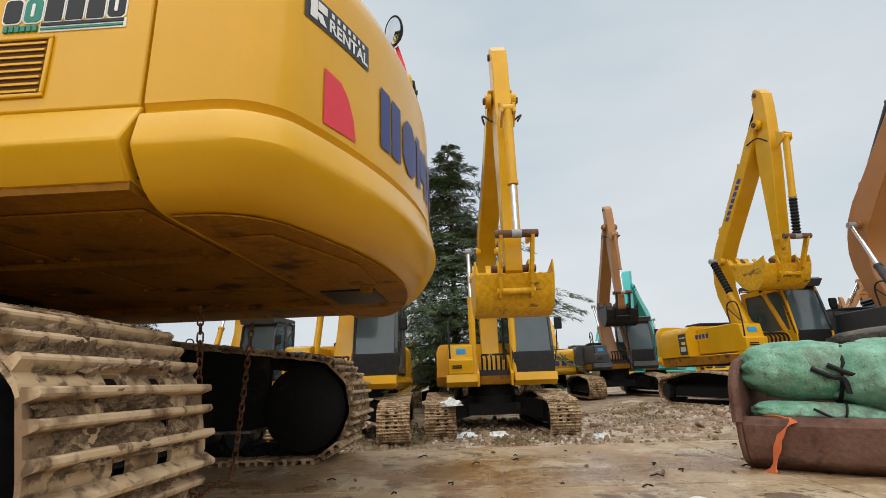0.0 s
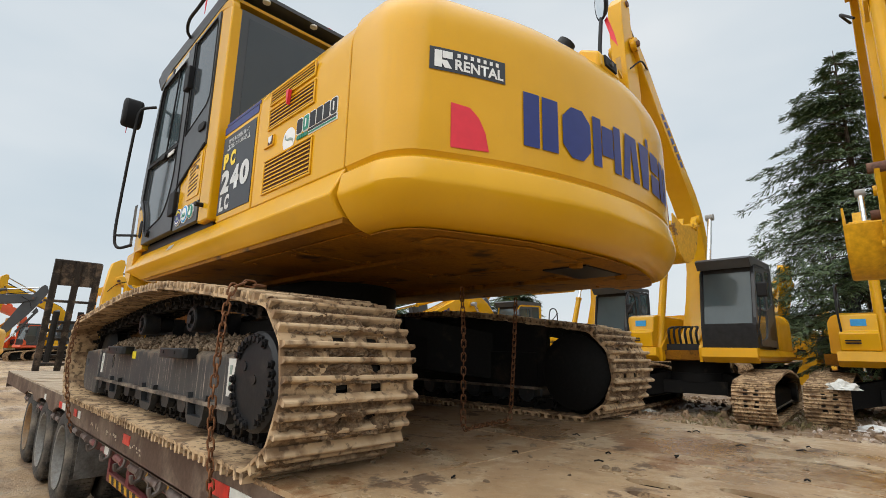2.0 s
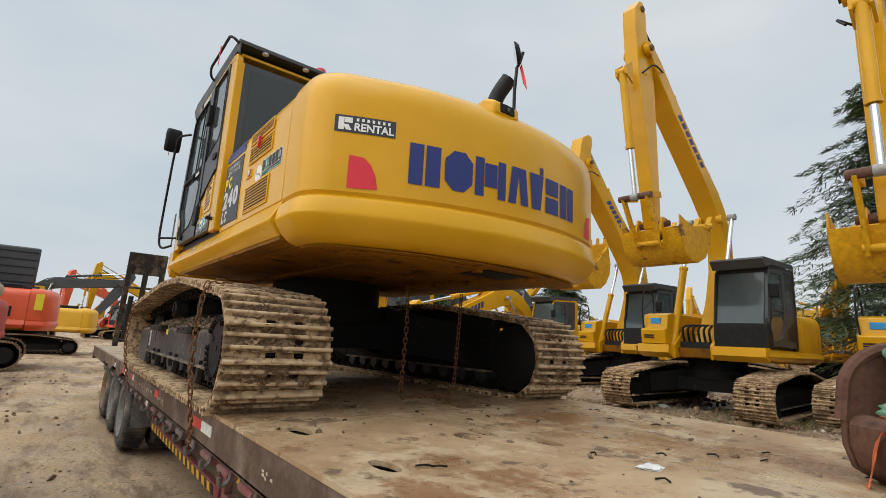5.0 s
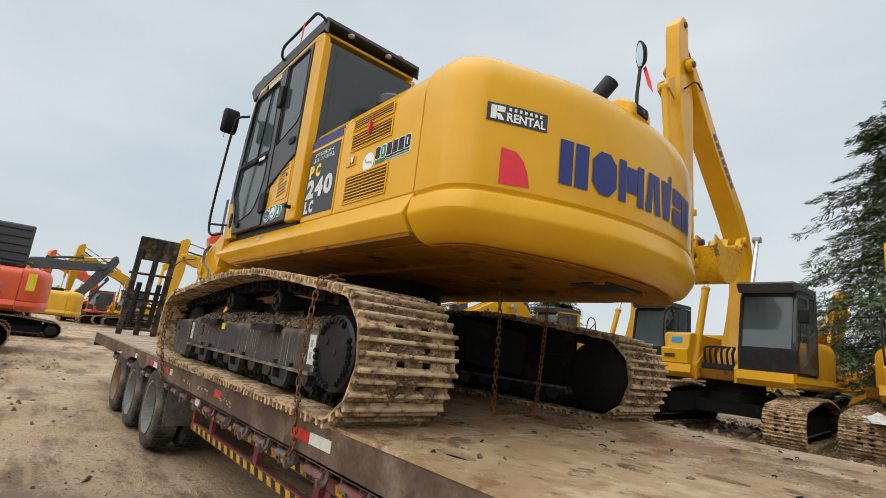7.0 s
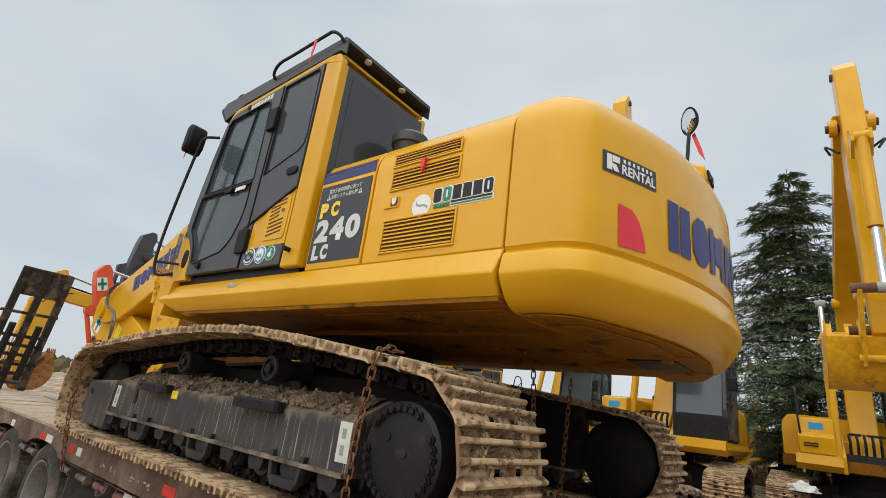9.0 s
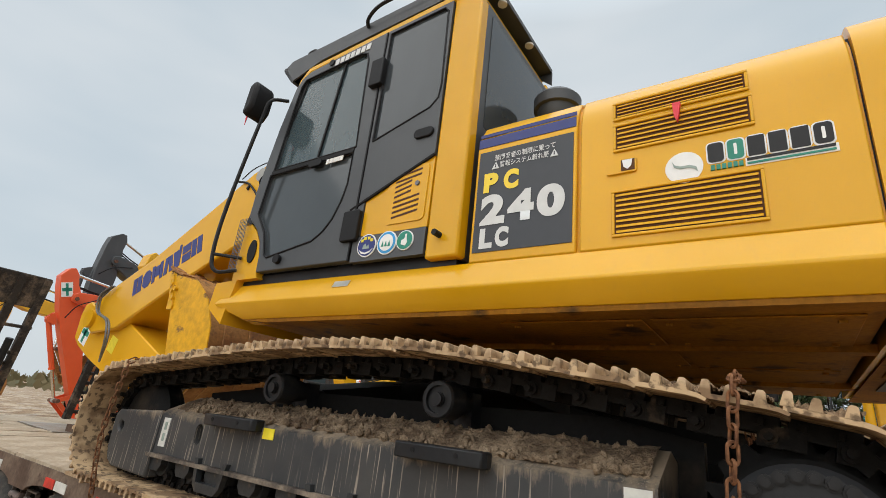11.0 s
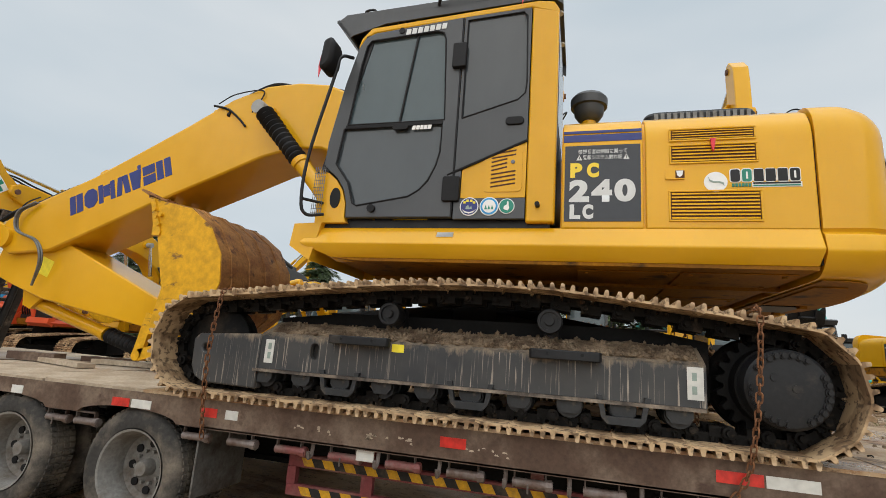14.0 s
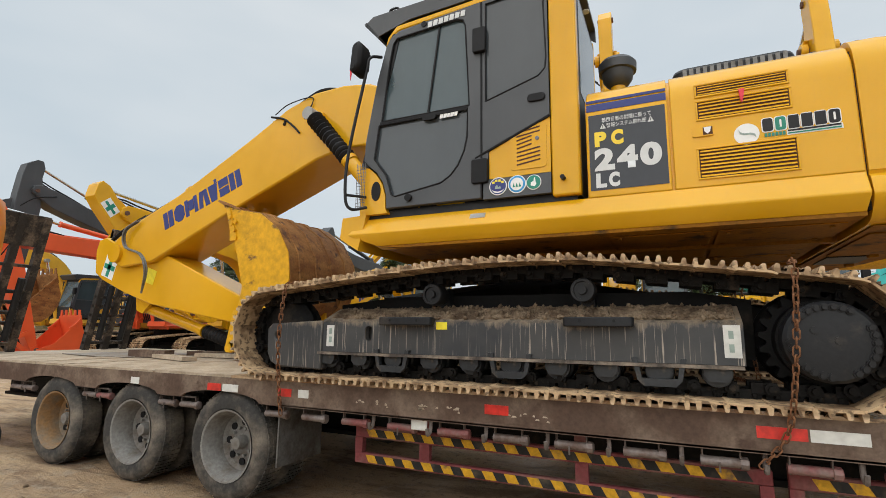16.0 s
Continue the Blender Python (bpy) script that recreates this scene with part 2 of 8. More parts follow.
def deck_material():
    """Steel deck under dried mud: grey-tan film, rust-brown stains, damp glossy patches, pale scuffs and streaks."""
    m, nt, b = mat_nodes("muddy_steel_deck")
    c = mix_of(nt, ramp_of(nt, noise_of(nt, 0.9, 7, 0.66), 0.40, 0.60), (0.43, 0.30, 0.172), (0.29, 0.18, 0.094))
    c = mix_of(nt, mul_of(nt, ramp_of(nt, noise_of(nt, 1.9, 8, 0.70), 0.51, 0.57), 0.85), c, (0.48, 0.365, 0.232))
    c = mix_of(nt, mul_of(nt, ramp_of(nt, noise_of(nt, 1.2, 9, 0.74), 0.53, 0.58), 0.85), c, (0.225, 0.108, 0.044))
    c = mix_of(nt, mul_of(nt, ramp_of(nt, noise_of(nt, 3.1, 8, 0.72), 0.57, 0.61), 0.85), c, (0.10, 0.062, 0.038))
    c = mix_of(nt, mul_of(nt, ramp_of(nt, noise_of(nt, 9.0, 8, 0.75), 0.58, 0.63), 0.75), c, (0.13, 0.08, 0.05))
    c = mix_of(nt, mul_of(nt, ramp_of(nt, noise_of(nt, 15.0, 7, 0.75), 0.59, 0.66), 0.7), c, (0.56, 0.47, 0.36))
    nt.links.new(c, b.inputs["Base Color"])
    wet = nt.nodes.new("ShaderNodeMapRange")
    wet.inputs[1].default_value, wet.inputs[2].default_value = 0.42, 0.58
    wet.inputs[3].default_value, wet.inputs[4].default_value = 0.66, 0.17
    nt.links.new(noise_of(nt, 1.1, 6, 0.65), wet.inputs[0])
    nt.links.new(wet.outputs[0], b.inputs["Roughness"])
    bump_of(nt, b, noise_of(nt, 18, 8, 0.7), 0.5, 0.008)
    return m


DECK = deck_material()
MUD = dirty("dried_mud", (0.13, 0.088, 0.056), (0.36, 0.27, 0.18), 0.38, 0.62, 9.0, 0.95, fine=70, bump=1.0, dist=0.02)
RUST = dirty("rusty_bare_steel", (0.24, 0.10, 0.033), (0.44, 0.22, 0.07), 0.35, 0.65, 3.0, 0.7, bump=0.3, dist=0.006, third=(0.11, 0.05, 0.03), stretch=(1, 1, 2.5))
RAMPSTEEL = dirty("mud_blackened_steel", (0.040, 0.033, 0.028), (0.17, 0.125, 0.09), 0.48, 0.66, 5.0, 0.8, bump=0.6, dist=0.01, third=(0.025, 0.021, 0.018))
OLDRUST = dirty("dark_scaled_rust", (0.115, 0.050, 0.034), (0.18, 0.10, 0.068), 0.38, 0.64, 4.0, 0.8, bump=0.5, dist=0.008, third=(0.07, 0.04, 0.03))
RUSTCHAIN = dirty("rusty_chain_steel", (0.14, 0.06, 0.03), (0.28, 0.13, 0.06), 0.4, 0.6, 20, 0.75, metal=0.3)
WORNYELLOW = dirty("scraped_yellow_steel", (0.72, 0.38, 0.010), (0.22, 0.11, 0.035), 0.60, 0.65, 2.6, 0.45, bump=0.12, dist=0.003, fine=14, stretch=(1, 1, 2.2))
STEEL = plain("chrome_rod", (0.72, 0.72, 0.70), 0.18, 1.0, 0.05)
GREYSTEEL = dirty("grey_galvanised_steel", (0.20, 0.20, 0.195), (0.10, 0.085, 0.07), 0.45, 0.7, 6.0, 0.55, metal=0.5, bump=0.2, dist=0.004)
BLUE = plain("navy_marking", (0.018, 0.03, 0.17), 0.45, var=0.06)
RED = plain("red_marking", (0.70, 0.025, 0.045), 0.45, var=0.05)
REFLRED = plain("red_reflector", (0.55, 0.03, 0.02), 0.4, var=0.3)
WHITE = plain("white_marking", (0.78, 0.78, 0.76), 0.5, var=0.05)
SILVER = plain("silver_lettering", (0.60, 0.61, 0.60), 0.4, var=0.05)
YLETTER = plain("yellow_lettering", (0.82, 0.60, 0.03), 0.45, var=0.03)
STICKERY = plain("yellow_warning_sticker", (0.80, 0.66, 0.03), 0.45)
STICKERW = plain("white_sticker", (0.62, 0.62, 0.58), 0.5)
GREEN = plain("green_marking", (0.01, 0.22, 0.15), 0.5)
SKYBLUE = plain("blue_sticker", (0.03, 0.30, 0.62), 0.5)
PLATE = plain("dark_slate_label", (0.030, 0.034, 0.042), 0.45, var=0.06)
# Brown that stands for shade in vent gaps, slots and the latch pocket.
BROWNVENT = plain("recess_shade_brown", (0.085, 0.030, 0.003), 0.8)
GLASS = tinted_glass("tinted_cab_glass", (0.34, 0.43, 0.44), (0.085, 0.118, 0.130), 0.66)
GLASSDARK = tinted_glass("dark_rear_glass", (0.10, 0.115, 0.125), (0.060, 0.069, 0.076), 0.80)
SMOKED = tinted_glass("smoked_door_glass", (0.16, 0.18, 0.19), (0.070, 0.082, 0.090), 0.80)
TYRE = dirty("dusty_tyre_rubber", (0.05, 0.048, 0.045), (0.23, 0.195, 0.155), 0.42, 0.72, 4.0, 0.9, bump=0.3, dist=0.006)
RIM = dirty("grey_wheel_paint", (0.24, 0.235, 0.22), (0.13, 0.10, 0.075), 0.48, 0.72, 6.0, 0.6, bump=0.15, dist=0.004)
RIMOLD = dirty("rusty_wheel_paint", (0.30, 0.17, 0.07), (0.20, 0.17, 0.13), 0.40, 0.65, 6.0, 0.7)
SIDEBEAM = dirty("brown_trailer_paint", (0.10, 0.062, 0.044), (0.23, 0.17, 0.125), 0.44, 0.70, 3.0, 0.75, bump=0.2, dist=0.004, third=(0.09, 0.055, 0.04))
ROLLERSTEEL = dirty("dull_roller_steel", (0.25, 0.215, 0.20), (0.15, 0.10, 0.08), 0.42, 0.66, 9.0, 0.5, metal=0.2, bump=0.2, dist=0.004)
ROLLERPINK = dirty("faded_maroon_roller", (0.27, 0.095, 0.09), (0.24, 0.17, 0.15), 0.42, 0.66, 9.0, 0.55, bump=0.2, dist=0.004)
BRACKET = dirty("scuffed_bracket_steel", (0.17, 0.145, 0.13), (0.085, 0.06, 0.048), 0.42, 0.66, 7.0, 0.6, bump=0.2, dist=0.004)
GREYDECK = dirty("worn_grey_steel_sheet", (0.34, 0.32, 0.29), (0.25, 0.20, 0.15), 0.4, 0.65, 2.0, 0.55, bump=0.2, dist=0.004)
PLANK = dirty("muddy_deck_plank", (0.36, 0.285, 0.20), (0.54, 0.45, 0.345), 0.35, 0.65, 2.0, 0.9, fine=30, bump=0.4, dist=0.008)
GUARDRED = dirty("maroon_guard_paint", (0.205, 0.05, 0.052), (0.25, 0.15, 0.125), 0.45, 0.75, 4.0, 0.7, bump=0.2, dist=0.004)
HAZY = dirty("hazard_yellow", (0.66, 0.36, 0.02), (0.25, 0.15, 0.06), 0.56, 0.70, 9.0, 0.65)
HAZK = dirty("hazard_black", (0.022, 0.021, 0.02), (0.12, 0.09, 0.06), 0.5, 0.75, 6.0, 0.7)
MIRROR = plain("mirror_silver", (0.85, 0.86, 0.86), 0.04, 1.0, 0.01)


def ground_material():
    m, nt, b = mat_nodes("wet_yard_mud")
    fine = noise_of(nt, 14, 7, 0.7)
    c = mix_of(nt, ramp_of(nt, noise_of(nt, 0.35, 5), 0.38, 0.62), (0.41, 0.275, 0.158), (0.60, 0.435, 0.265))
    c = mix_of(nt, mul_of(nt, ramp_of(nt, noise_of(nt, 1.5, 7, 0.65, (0.35, 1.5, 1)), 0.50, 0.60), 0.85), c, (0.20, 0.125, 0.072))
    c = mix_of(nt, mul_of(nt, ramp_of(nt, noise_of(nt, 3.4, 6, 0.7), 0.54, 0.64), 0.7), c, (0.42, 0.335, 0.24))
    c = mix_of(nt, mul_of(nt, ramp_of(nt, fine, 0.54, 0.66), 0.75), c, (0.12, 0.08, 0.05))
    c = mix_of(nt, mul_of(nt, ramp_of(nt, noise_of(nt, 55, 4, 0.6), 0.62, 0.72), 0.45), c, (0.46, 0.37, 0.27))
    nt.links.new(c, b.inputs["Base Color"])
    # dark broken earth on the bank past the trailer
    tc = nt.nodes.new("ShaderNodeTexCoord")
    sp = nt.nodes.new("ShaderNodeSeparateXYZ")
    nt.links.new(tc.outputs["Object"], sp.inputs[0])
    earth = mix_of(nt, ramp_of(nt, noise_of(nt, 6, 7, 0.7), 0.42, 0.60), (0.19, 0.115, 0.066), (0.40, 0.285, 0.18))
    earth = mix_of(nt, ramp_of(nt, noise_of(nt, 1.1, 5), 0.52, 0.60), earth, (0.54, 0.44, 0.32))
    c = mix_of(nt, mul_of(nt, ramp_of(nt, sp.outputs[1], 1.6, 3.2), 0.85), c, earth)
    nt.links.new(c, b.inputs["Base Color"])
    wet = nt.nodes.new("ShaderNodeMapRange")
    wet.inputs[1].default_value, wet.inputs[2].default_value = 0.40, 0.56
    wet.inputs[3].default_value, wet.inputs[4].default_value = 0.42, 0.95
    nt.links.new(noise_of(nt, 0.8, 5), wet.inputs[0])
    nt.links.new(wet.outputs[0], b.inputs["Roughness"])
    bump_of(nt, b, fine, 1.0, 0.05)
    return m


def tarp_material():
    m, nt, b = mat_nodes("green_woven_sacking")
    n = ramp_of(nt, noise_of(nt, 5, 5), 0.35, 0.65)
    weave = noise_of(nt, 90, 2, 0.5, (1, 3, 1))
    c = mix_of(nt, n, (0.13, 0.32, 0.20), (0.33, 0.60, 0.44))
    c = mix_of(nt, mul_of(nt, ramp_of(nt, noise_of(nt, 3.5, 8, 0.7), 0.50, 0.60), 0.75), c, (0.15, 0.185, 0.12))
    c = mix_of(nt, mul_of(nt, ramp_of(nt, noise_of(nt, 30, 5, 0.7), 0.56, 0.66), 0.5), c, (0.06, 0.08, 0.055))
    nt.links.new(c, b.inputs["Base Color"])
    b.inputs["Roughness"].default_value = 0.6
    crease = nt.nodes.new("ShaderNodeMath")
    crease.operation = "MULTIPLY_ADD"
    nt.links.new(noise_of(nt, 9, 8, 0.7, (2.5, 1, 1)), crease.inputs[0])
    crease.inputs[1].default_value = 5.0
    nt.links.new(weave, crease.inputs[2])
    bump_of(nt, b, crease.outputs[0], 0.9, 0.006)
    return m


def foliage_material(name, a, bcol):
    m, nt, b = mat_nodes(name)
    g = nt.nodes.new("ShaderNodeNewGeometry")
    c = mix_of(nt, g.outputs["Random Per Island"], a, bcol)
    nt.links.new(c, b.inputs["Base Color"])
    b.inputs["Roughness"].default_value = 0.7
    b.inputs["Subsurface Weight"].default_value = 0.0
    return m


GROUND = ground_material()
TARP = tarp_material()
NEEDLES = foliage_material("cedar_needles", (0.034, 0.066, 0.028), (0.140, 0.190, 0.075))
SCRUB = foliage_material("dry_shrub_leaves", (0.10, 0.09, 0.04), (0.20, 0.16, 0.08))
BARK = dirty("dark_bark", (0.05, 0.035, 0.025), (0.10, 0.075, 0.055), 0.4, 0.6, 6, 0.9)
WEED = foliage_material("dry_weed_blades", (0.12, 0.10, 0.035), (0.26, 0.21, 0.10))
BRICKBITS = dirty("brick_crumbs", (0.50, 0.36, 0.28), (0.62, 0.55, 0.48), 0.40, 0.62, 1.7, 0.9)
EARTHCLOD = dirty("broken_brown_earth", (0.20, 0.12, 0.065), (0.34, 0.235, 0.145), 0.38, 0.62, 2.0, 0.95, bump=0.6, dist=0.01)
RUBBLE = dirty("rubble_stone", (0.36, 0.29, 0.22), (0.22, 0.15, 0.10), 0.4, 0.6, 3.0, 0.9)

# ---- building kit ----
def link_mesh(name, me, mat, parent=None, label=""):
    ob = new(name, me)
    if mat:
        if not me.materials:
            me.materials.append(mat)
        elif me.materials[0] != mat:
            ob.material_slots[0].link = "OBJECT"
            ob.material_slots[0].material = mat
    ob.parent = parent
    if label:
        ob["label"] = label
    return ob


def to_mesh(bm, name, smooth=35):
    bmesh.ops.recalc_face_normals(bm, faces=bm.faces)
    me = bpy.data.meshes.new(name)
    bm.to_mesh(me)
    bm.free()
    if smooth:
        for p in me.polygons:
            p.use_smooth = True
        me.set_sharp_from_angle(angle=radians(smooth))
    return me


def part(name, bm, mat, parent=None, label="", bevel=0.0, smooth=35):
    """One mesh object from a bmesh, under a thing or a part."""
    ob = link_mesh(name, to_mesh(bm, name, smooth), mat, parent, label)
    if bevel:
        md = ob.modifiers.new("edge", "BEVEL")
        md.width, md.segments, md.limit_method, md.angle_limit = bevel, 2, "ANGLE", radians(40)
    return ob


def thing(name, m, label, category, group="", kind=""):
    ob = new(name)
    ob.empty_display_size = 0.2
    ob.matrix_world = m
    return tagged(ob, label, category, group, kind)


CACHE = {}


def clods(name, spots, mat, parent, label="", seed=1, sub=2, smooth=True):
    """Many small uneven lumps as one mesh; spots are matrices."""
    rnd = random.Random(seed)
    bm = bmesh.new()
    bmesh.ops.create_icosphere(bm, subdivisions=sub, radius=1.0)
    base = np.array([v.co for v in bm.verts])
    tris = [[v.index for v in f.verts] for f in bm.faces]
    bm.free()
    verts, faces = [], []
    for m in spots:
        s = rnd.uniform(0, 90)
        k = len(verts)
        for p in base:
            d = 1 + 0.5 * noise.noise(Vector(p) * 1.6 + Vector((s, 0, 0)))
            verts.append(m @ (Vector(p) * d))
        faces += [[i + k for i in t] for t in tris]
    me = bpy.data.meshes.new(name)
    me.from_pydata(verts, [], faces)
    for p in me.polygons:
        p.use_smooth = smooth
    return tagged(link_mesh(name, me, mat, parent, label), kind="stuff")


def cached(key, make, name, mat, parent, label="", smooth=35, bevel=0.0):
    """A part whose mesh is shared between alike machines."""
    if key not in CACHE:
        CACHE[key] = to_mesh(make(), name, smooth)
    ob = link_mesh(name, CACHE[key], mat, parent, label)
    if bevel:
        md = ob.modifiers.new("edge", "BEVEL")
        md.width, md.segments, md.limit_method, md.angle_limit = bevel, 2, "ANGLE", radians(40)
    return ob


def B():
    return bmesh.new()


def box(bm, x0, x1, y0, y1, z0, z1):
    vs = [bm.verts.new(p) for p in ((x0, y0, z0), (x1, y0, z0), (x1, y1, z0), (x0, y1, z0), (x0, y0, z1), (x1, y0, z1), (x1, y1, z1), (x0, y1, z1))]
    for f in ((0, 3, 2, 1), (4, 5, 6, 7), (0, 1, 5, 4), (1, 2, 6, 5), (2, 3, 7, 6), (3, 0, 4, 7)):
        bm.faces.new([vs[i] for i in f])
    return bm


def prism(bm, pts, a, b, axis="y"):
    """Extrudes an outline along an axis: y takes (x, z), x takes (y, z), z takes (x, y)."""
    def at(p, d):
        return (p[0], d, p[1]) if axis == "y" else (d, p[0], p[1]) if axis == "x" else (p[0], p[1], d)
    lo = [bm.verts.new(at(p, a)) for p in pts]
    hi = [bm.verts.new(at(p, b)) for p in pts]
    bm.faces.new(lo)
    bm.faces.new(hi[::-1])
    n = len(pts)
    for i in range(n):
        j = (i + 1) % n
        bm.faces.new((lo[j], lo[i], hi[i], hi[j]))
    return bm


def rod(bm, p0, p1, r, seg=12, r1=None, cap=True):
    """A cylinder or cone from p0 to p1."""
    p0, p1 = Vector(p0), Vector(p1)
    d = (p1 - p0).normalized()
    u = d.orthogonal().normalized()
    v = d.cross(u)
    r1 = r if r1 is None else r1
    ring = []
    for p, q in ((p0, r), (p1, r1)):
        ring.append([bm.verts.new(p + u * (q * math.cos(2 * math.pi * i / seg)) + v * (q * math.sin(2 * math.pi * i / seg))) for i in range(seg)])
    for i in range(seg):
        j = (i + 1) % seg
        bm.faces.new((ring[0][i], ring[0][j], ring[1][j], ring[1][i]))
    if cap:
        bm.faces.new(ring[0][::-1])
        bm.faces.new(ring[1])
    return bm


def tube(bm, pts, r, seg=8):
    """A round bar or hose along a line of points."""
    pts = [Vector(p) for p in pts]
    rings, u = [], None
    for i, p in enumerate(pts):
        d = (pts[min(i + 1, len(pts) - 1)] - pts[max(i - 1, 0)]).normalized()
        u = d.orthogonal().normalized() if u is None else (u - d * u.dot(d)).normalized()
        v = d.cross(u)
        rings.append([bm.verts.new(p + u * (r * math.cos(2 * math.pi * k / seg)) + v * (r * math.sin(2 * math.pi * k / seg))) for k in range(seg)])
    for a, b in zip(rings, rings[1:]):
        for k in range(seg):
            bm.faces.new((a[k], a[(k + 1) % seg], b[(k + 1) % seg], b[k]))
    bm.faces.new(rings[0][::-1])
    bm.faces.new(rings[-1])
    return bm


def curve_pts(ctrl, n=8):
    """Catmull-Rom points through control points."""
    c = [Vector(p) for p in ctrl]
    c = [c[0] * 2 - c[1]] + c + [c[-1] * 2 - c[-2]]
    out = []
    for i in range(1, len(c) - 2):
        for k in range(n):
            t = k / n
            out.append(0.5 * ((2 * c[i]) + (c[i + 1] - c[i - 1]) * t + (2 * c[i - 1] - 5 * c[i] + 4 * c[i + 1] - c[i + 2]) * t * t + (3 * c[i] - c[i - 1] - 3 * c[i + 1] + c[i + 2]) * t ** 3))
    return out + [c[-2]]


def lathe(bm, prof, origin, axis="y", seg=32, caps=True):
    """Turns a profile of (radius, distance along the axis) round a centre."""
    o = Vector(origin)
    rings = []
    for r, d in prof:
        ring = []
        for i in range(seg):
            a = 2 * math.pi * i / seg
            c, s = r * math.cos(a), r * math.sin(a)
            ring.append(bm.verts.new(o + Vector((c, d, s) if axis == "y" else (c, s, d) if axis == "z" else (d, c, s))))
        rings.append(ring)
    for a, b in zip(rings, rings[1:]):
        for i in range(seg):
            j = (i + 1) % seg
            bm.faces.new((a[i], a[j], b[j], b[i]))
    if caps:
        bm.faces.new(rings[0])
        bm.faces.new(rings[-1][::-1])
    return bm


def holed(bm, outer, holes, a, b, axis="y"):
    """A plate with openings through it."""
    def at(p, d):
        return (p[0], d, p[1]) if axis == "y" else (d, p[0], p[1])
    loops, edges = [], []
    for loop in [outer] + holes:
        vs = [bm.verts.new(at(p, a)) for p in loop]
        loops.append(vs)
        edges += [bm.edges.new((vs[i], vs[(i + 1) % len(vs)])) for i in range(len(vs))]
    made = bmesh.ops.triangle_fill(bm, use_beauty=True, edges=edges)
    faces = [g for g in made["geom"] if isinstance(g, bmesh.types.BMFace)]
    ext = bmesh.ops.extrude_face_region(bm, geom=faces, use_keep_orig=True)
    d = Vector(at((0, 0), b - a)) if axis == "x" else Vector((0, b - a, 0))
    bmesh.ops.translate(bm, vec=d, verts=[g for g in ext["geom"] if isinstance(g, bmesh.types.BMVert)])
    return bm


def rounded(x0, x1, z0, z1, r, n=4):
    """Outline of a rectangle with round corners."""
    out = []
    for cx, cz, s in ((x1 - r, z1 - r, 0), (x0 + r, z1 - r, 90), (x0 + r, z0 + r, 180), (x1 - r, z0 + r, 270)):
        for k in range(n + 1):
            a = radians(s + 90 * k / n)
            out.append((cx + r * math.cos(a), cz + r * math.sin(a)))
    return out


def turn2(p, deg, about=(0, 0)):
    c, s = math.cos(radians(deg)), math.sin(radians(deg))
    x, z = p[0] - about[0], p[1] - about[1]
    return (about[0] + x * c - z * s, about[1] + x * s + z * c)


def letters(text, size, bold=0.0):
    """A bmesh of lettering in the built-in font, flat in x and z, its first baseline point at the origin."""
    cu = bpy.data.curves.new("lettering", "FONT")
    cu.body, cu.size, cu.offset = text, size, bold
    ob = bpy.data.objects.new("lettering", cu)
    scene.collection.objects.link(ob)
    bpy.context.view_layer.update()
    me = bpy.data.meshes.new_from_object(ob.evaluated_get(bpy.context.evaluated_depsgraph_get()))
    bpy.data.objects.remove(ob)
    bpy.data.curves.remove(cu)
    bm = bmesh.new()
    bm.from_mesh(me)
    bpy.data.meshes.remove(me)
    bmesh.ops.transform(bm, matrix=Matrix.Rotation(radians(90), 4, "X"), verts=bm.verts)
    return bm

# ---- ground ----
def ground_z(x, y):
    """Level of the yard: churned mud near, a low bank of rubble beyond the trailer."""
    bank = 0.30 * min(1.0, max(0.0, (y - 2.2) / 4.0))
    if y > 5.5 and x > 5.5:
        bank += 0.32 * min(1.0, (x - 5.5) / 3.0) * min(1.0, (y - 5.5) / 3.0) / (1 + max(0.0, y - 30) / 10)
    rut = 0.0
    if y < 2.0:
        rut = 0.035 * math.sin(1.9 * y + 0.5 * math.sin(0.3 * x)) * math.exp(-((y + 5.5) / 4.0) ** 2)
    n = noise.noise((x * 0.35, y * 0.35, 0)) * 0.07 + noise.noise((x * 1.3, y * 1.3, 3)) * 0.035 + noise.noise((x * 4.0, y * 4.0, 7)) * 0.014
    far = 1.0 / (1.0 + (max(0, abs(x) - 25) + max(0, abs(y) - 20)) / 15)
    return bank + (rut + n) * far - 0.015


def axis_steps(lo, hi, fine, reach):
    out = list(np.arange(lo, hi + fine / 2, fine))
    d, a, b = fine, lo, hi
    while b < reach:
        d *= 1.35
        b += d
        out.append(b)
    d = fine
    while a > -reach:
        d *= 1.35
        a -= d
        out.insert(0, a)
    return out


def ground_sheet():
    xs, ys = axis_steps(-22, 14, 0.14, 900), axis_steps(-9, 16, 0.14, 900)
    verts = [(x, y, ground_z(x, y)) for y in ys for x in xs]
    n = len(xs)
    faces = [(j * n + i, j * n + i + 1, (j + 1) * n + i + 1, (j + 1) * n + i) for j in range(len(ys) - 1) for i in range(n - 1)]
    me = bpy.data.meshes.new("ground")
    me.from_pydata(verts, [], faces)
    for p in me.polygons:
        p.use_smooth = True
    ob = link_mesh("ground", me, GROUND)
    return tagged(ob, "rutted brown yard mud with damp patches", "ground", kind="structure")


ground_sheet()


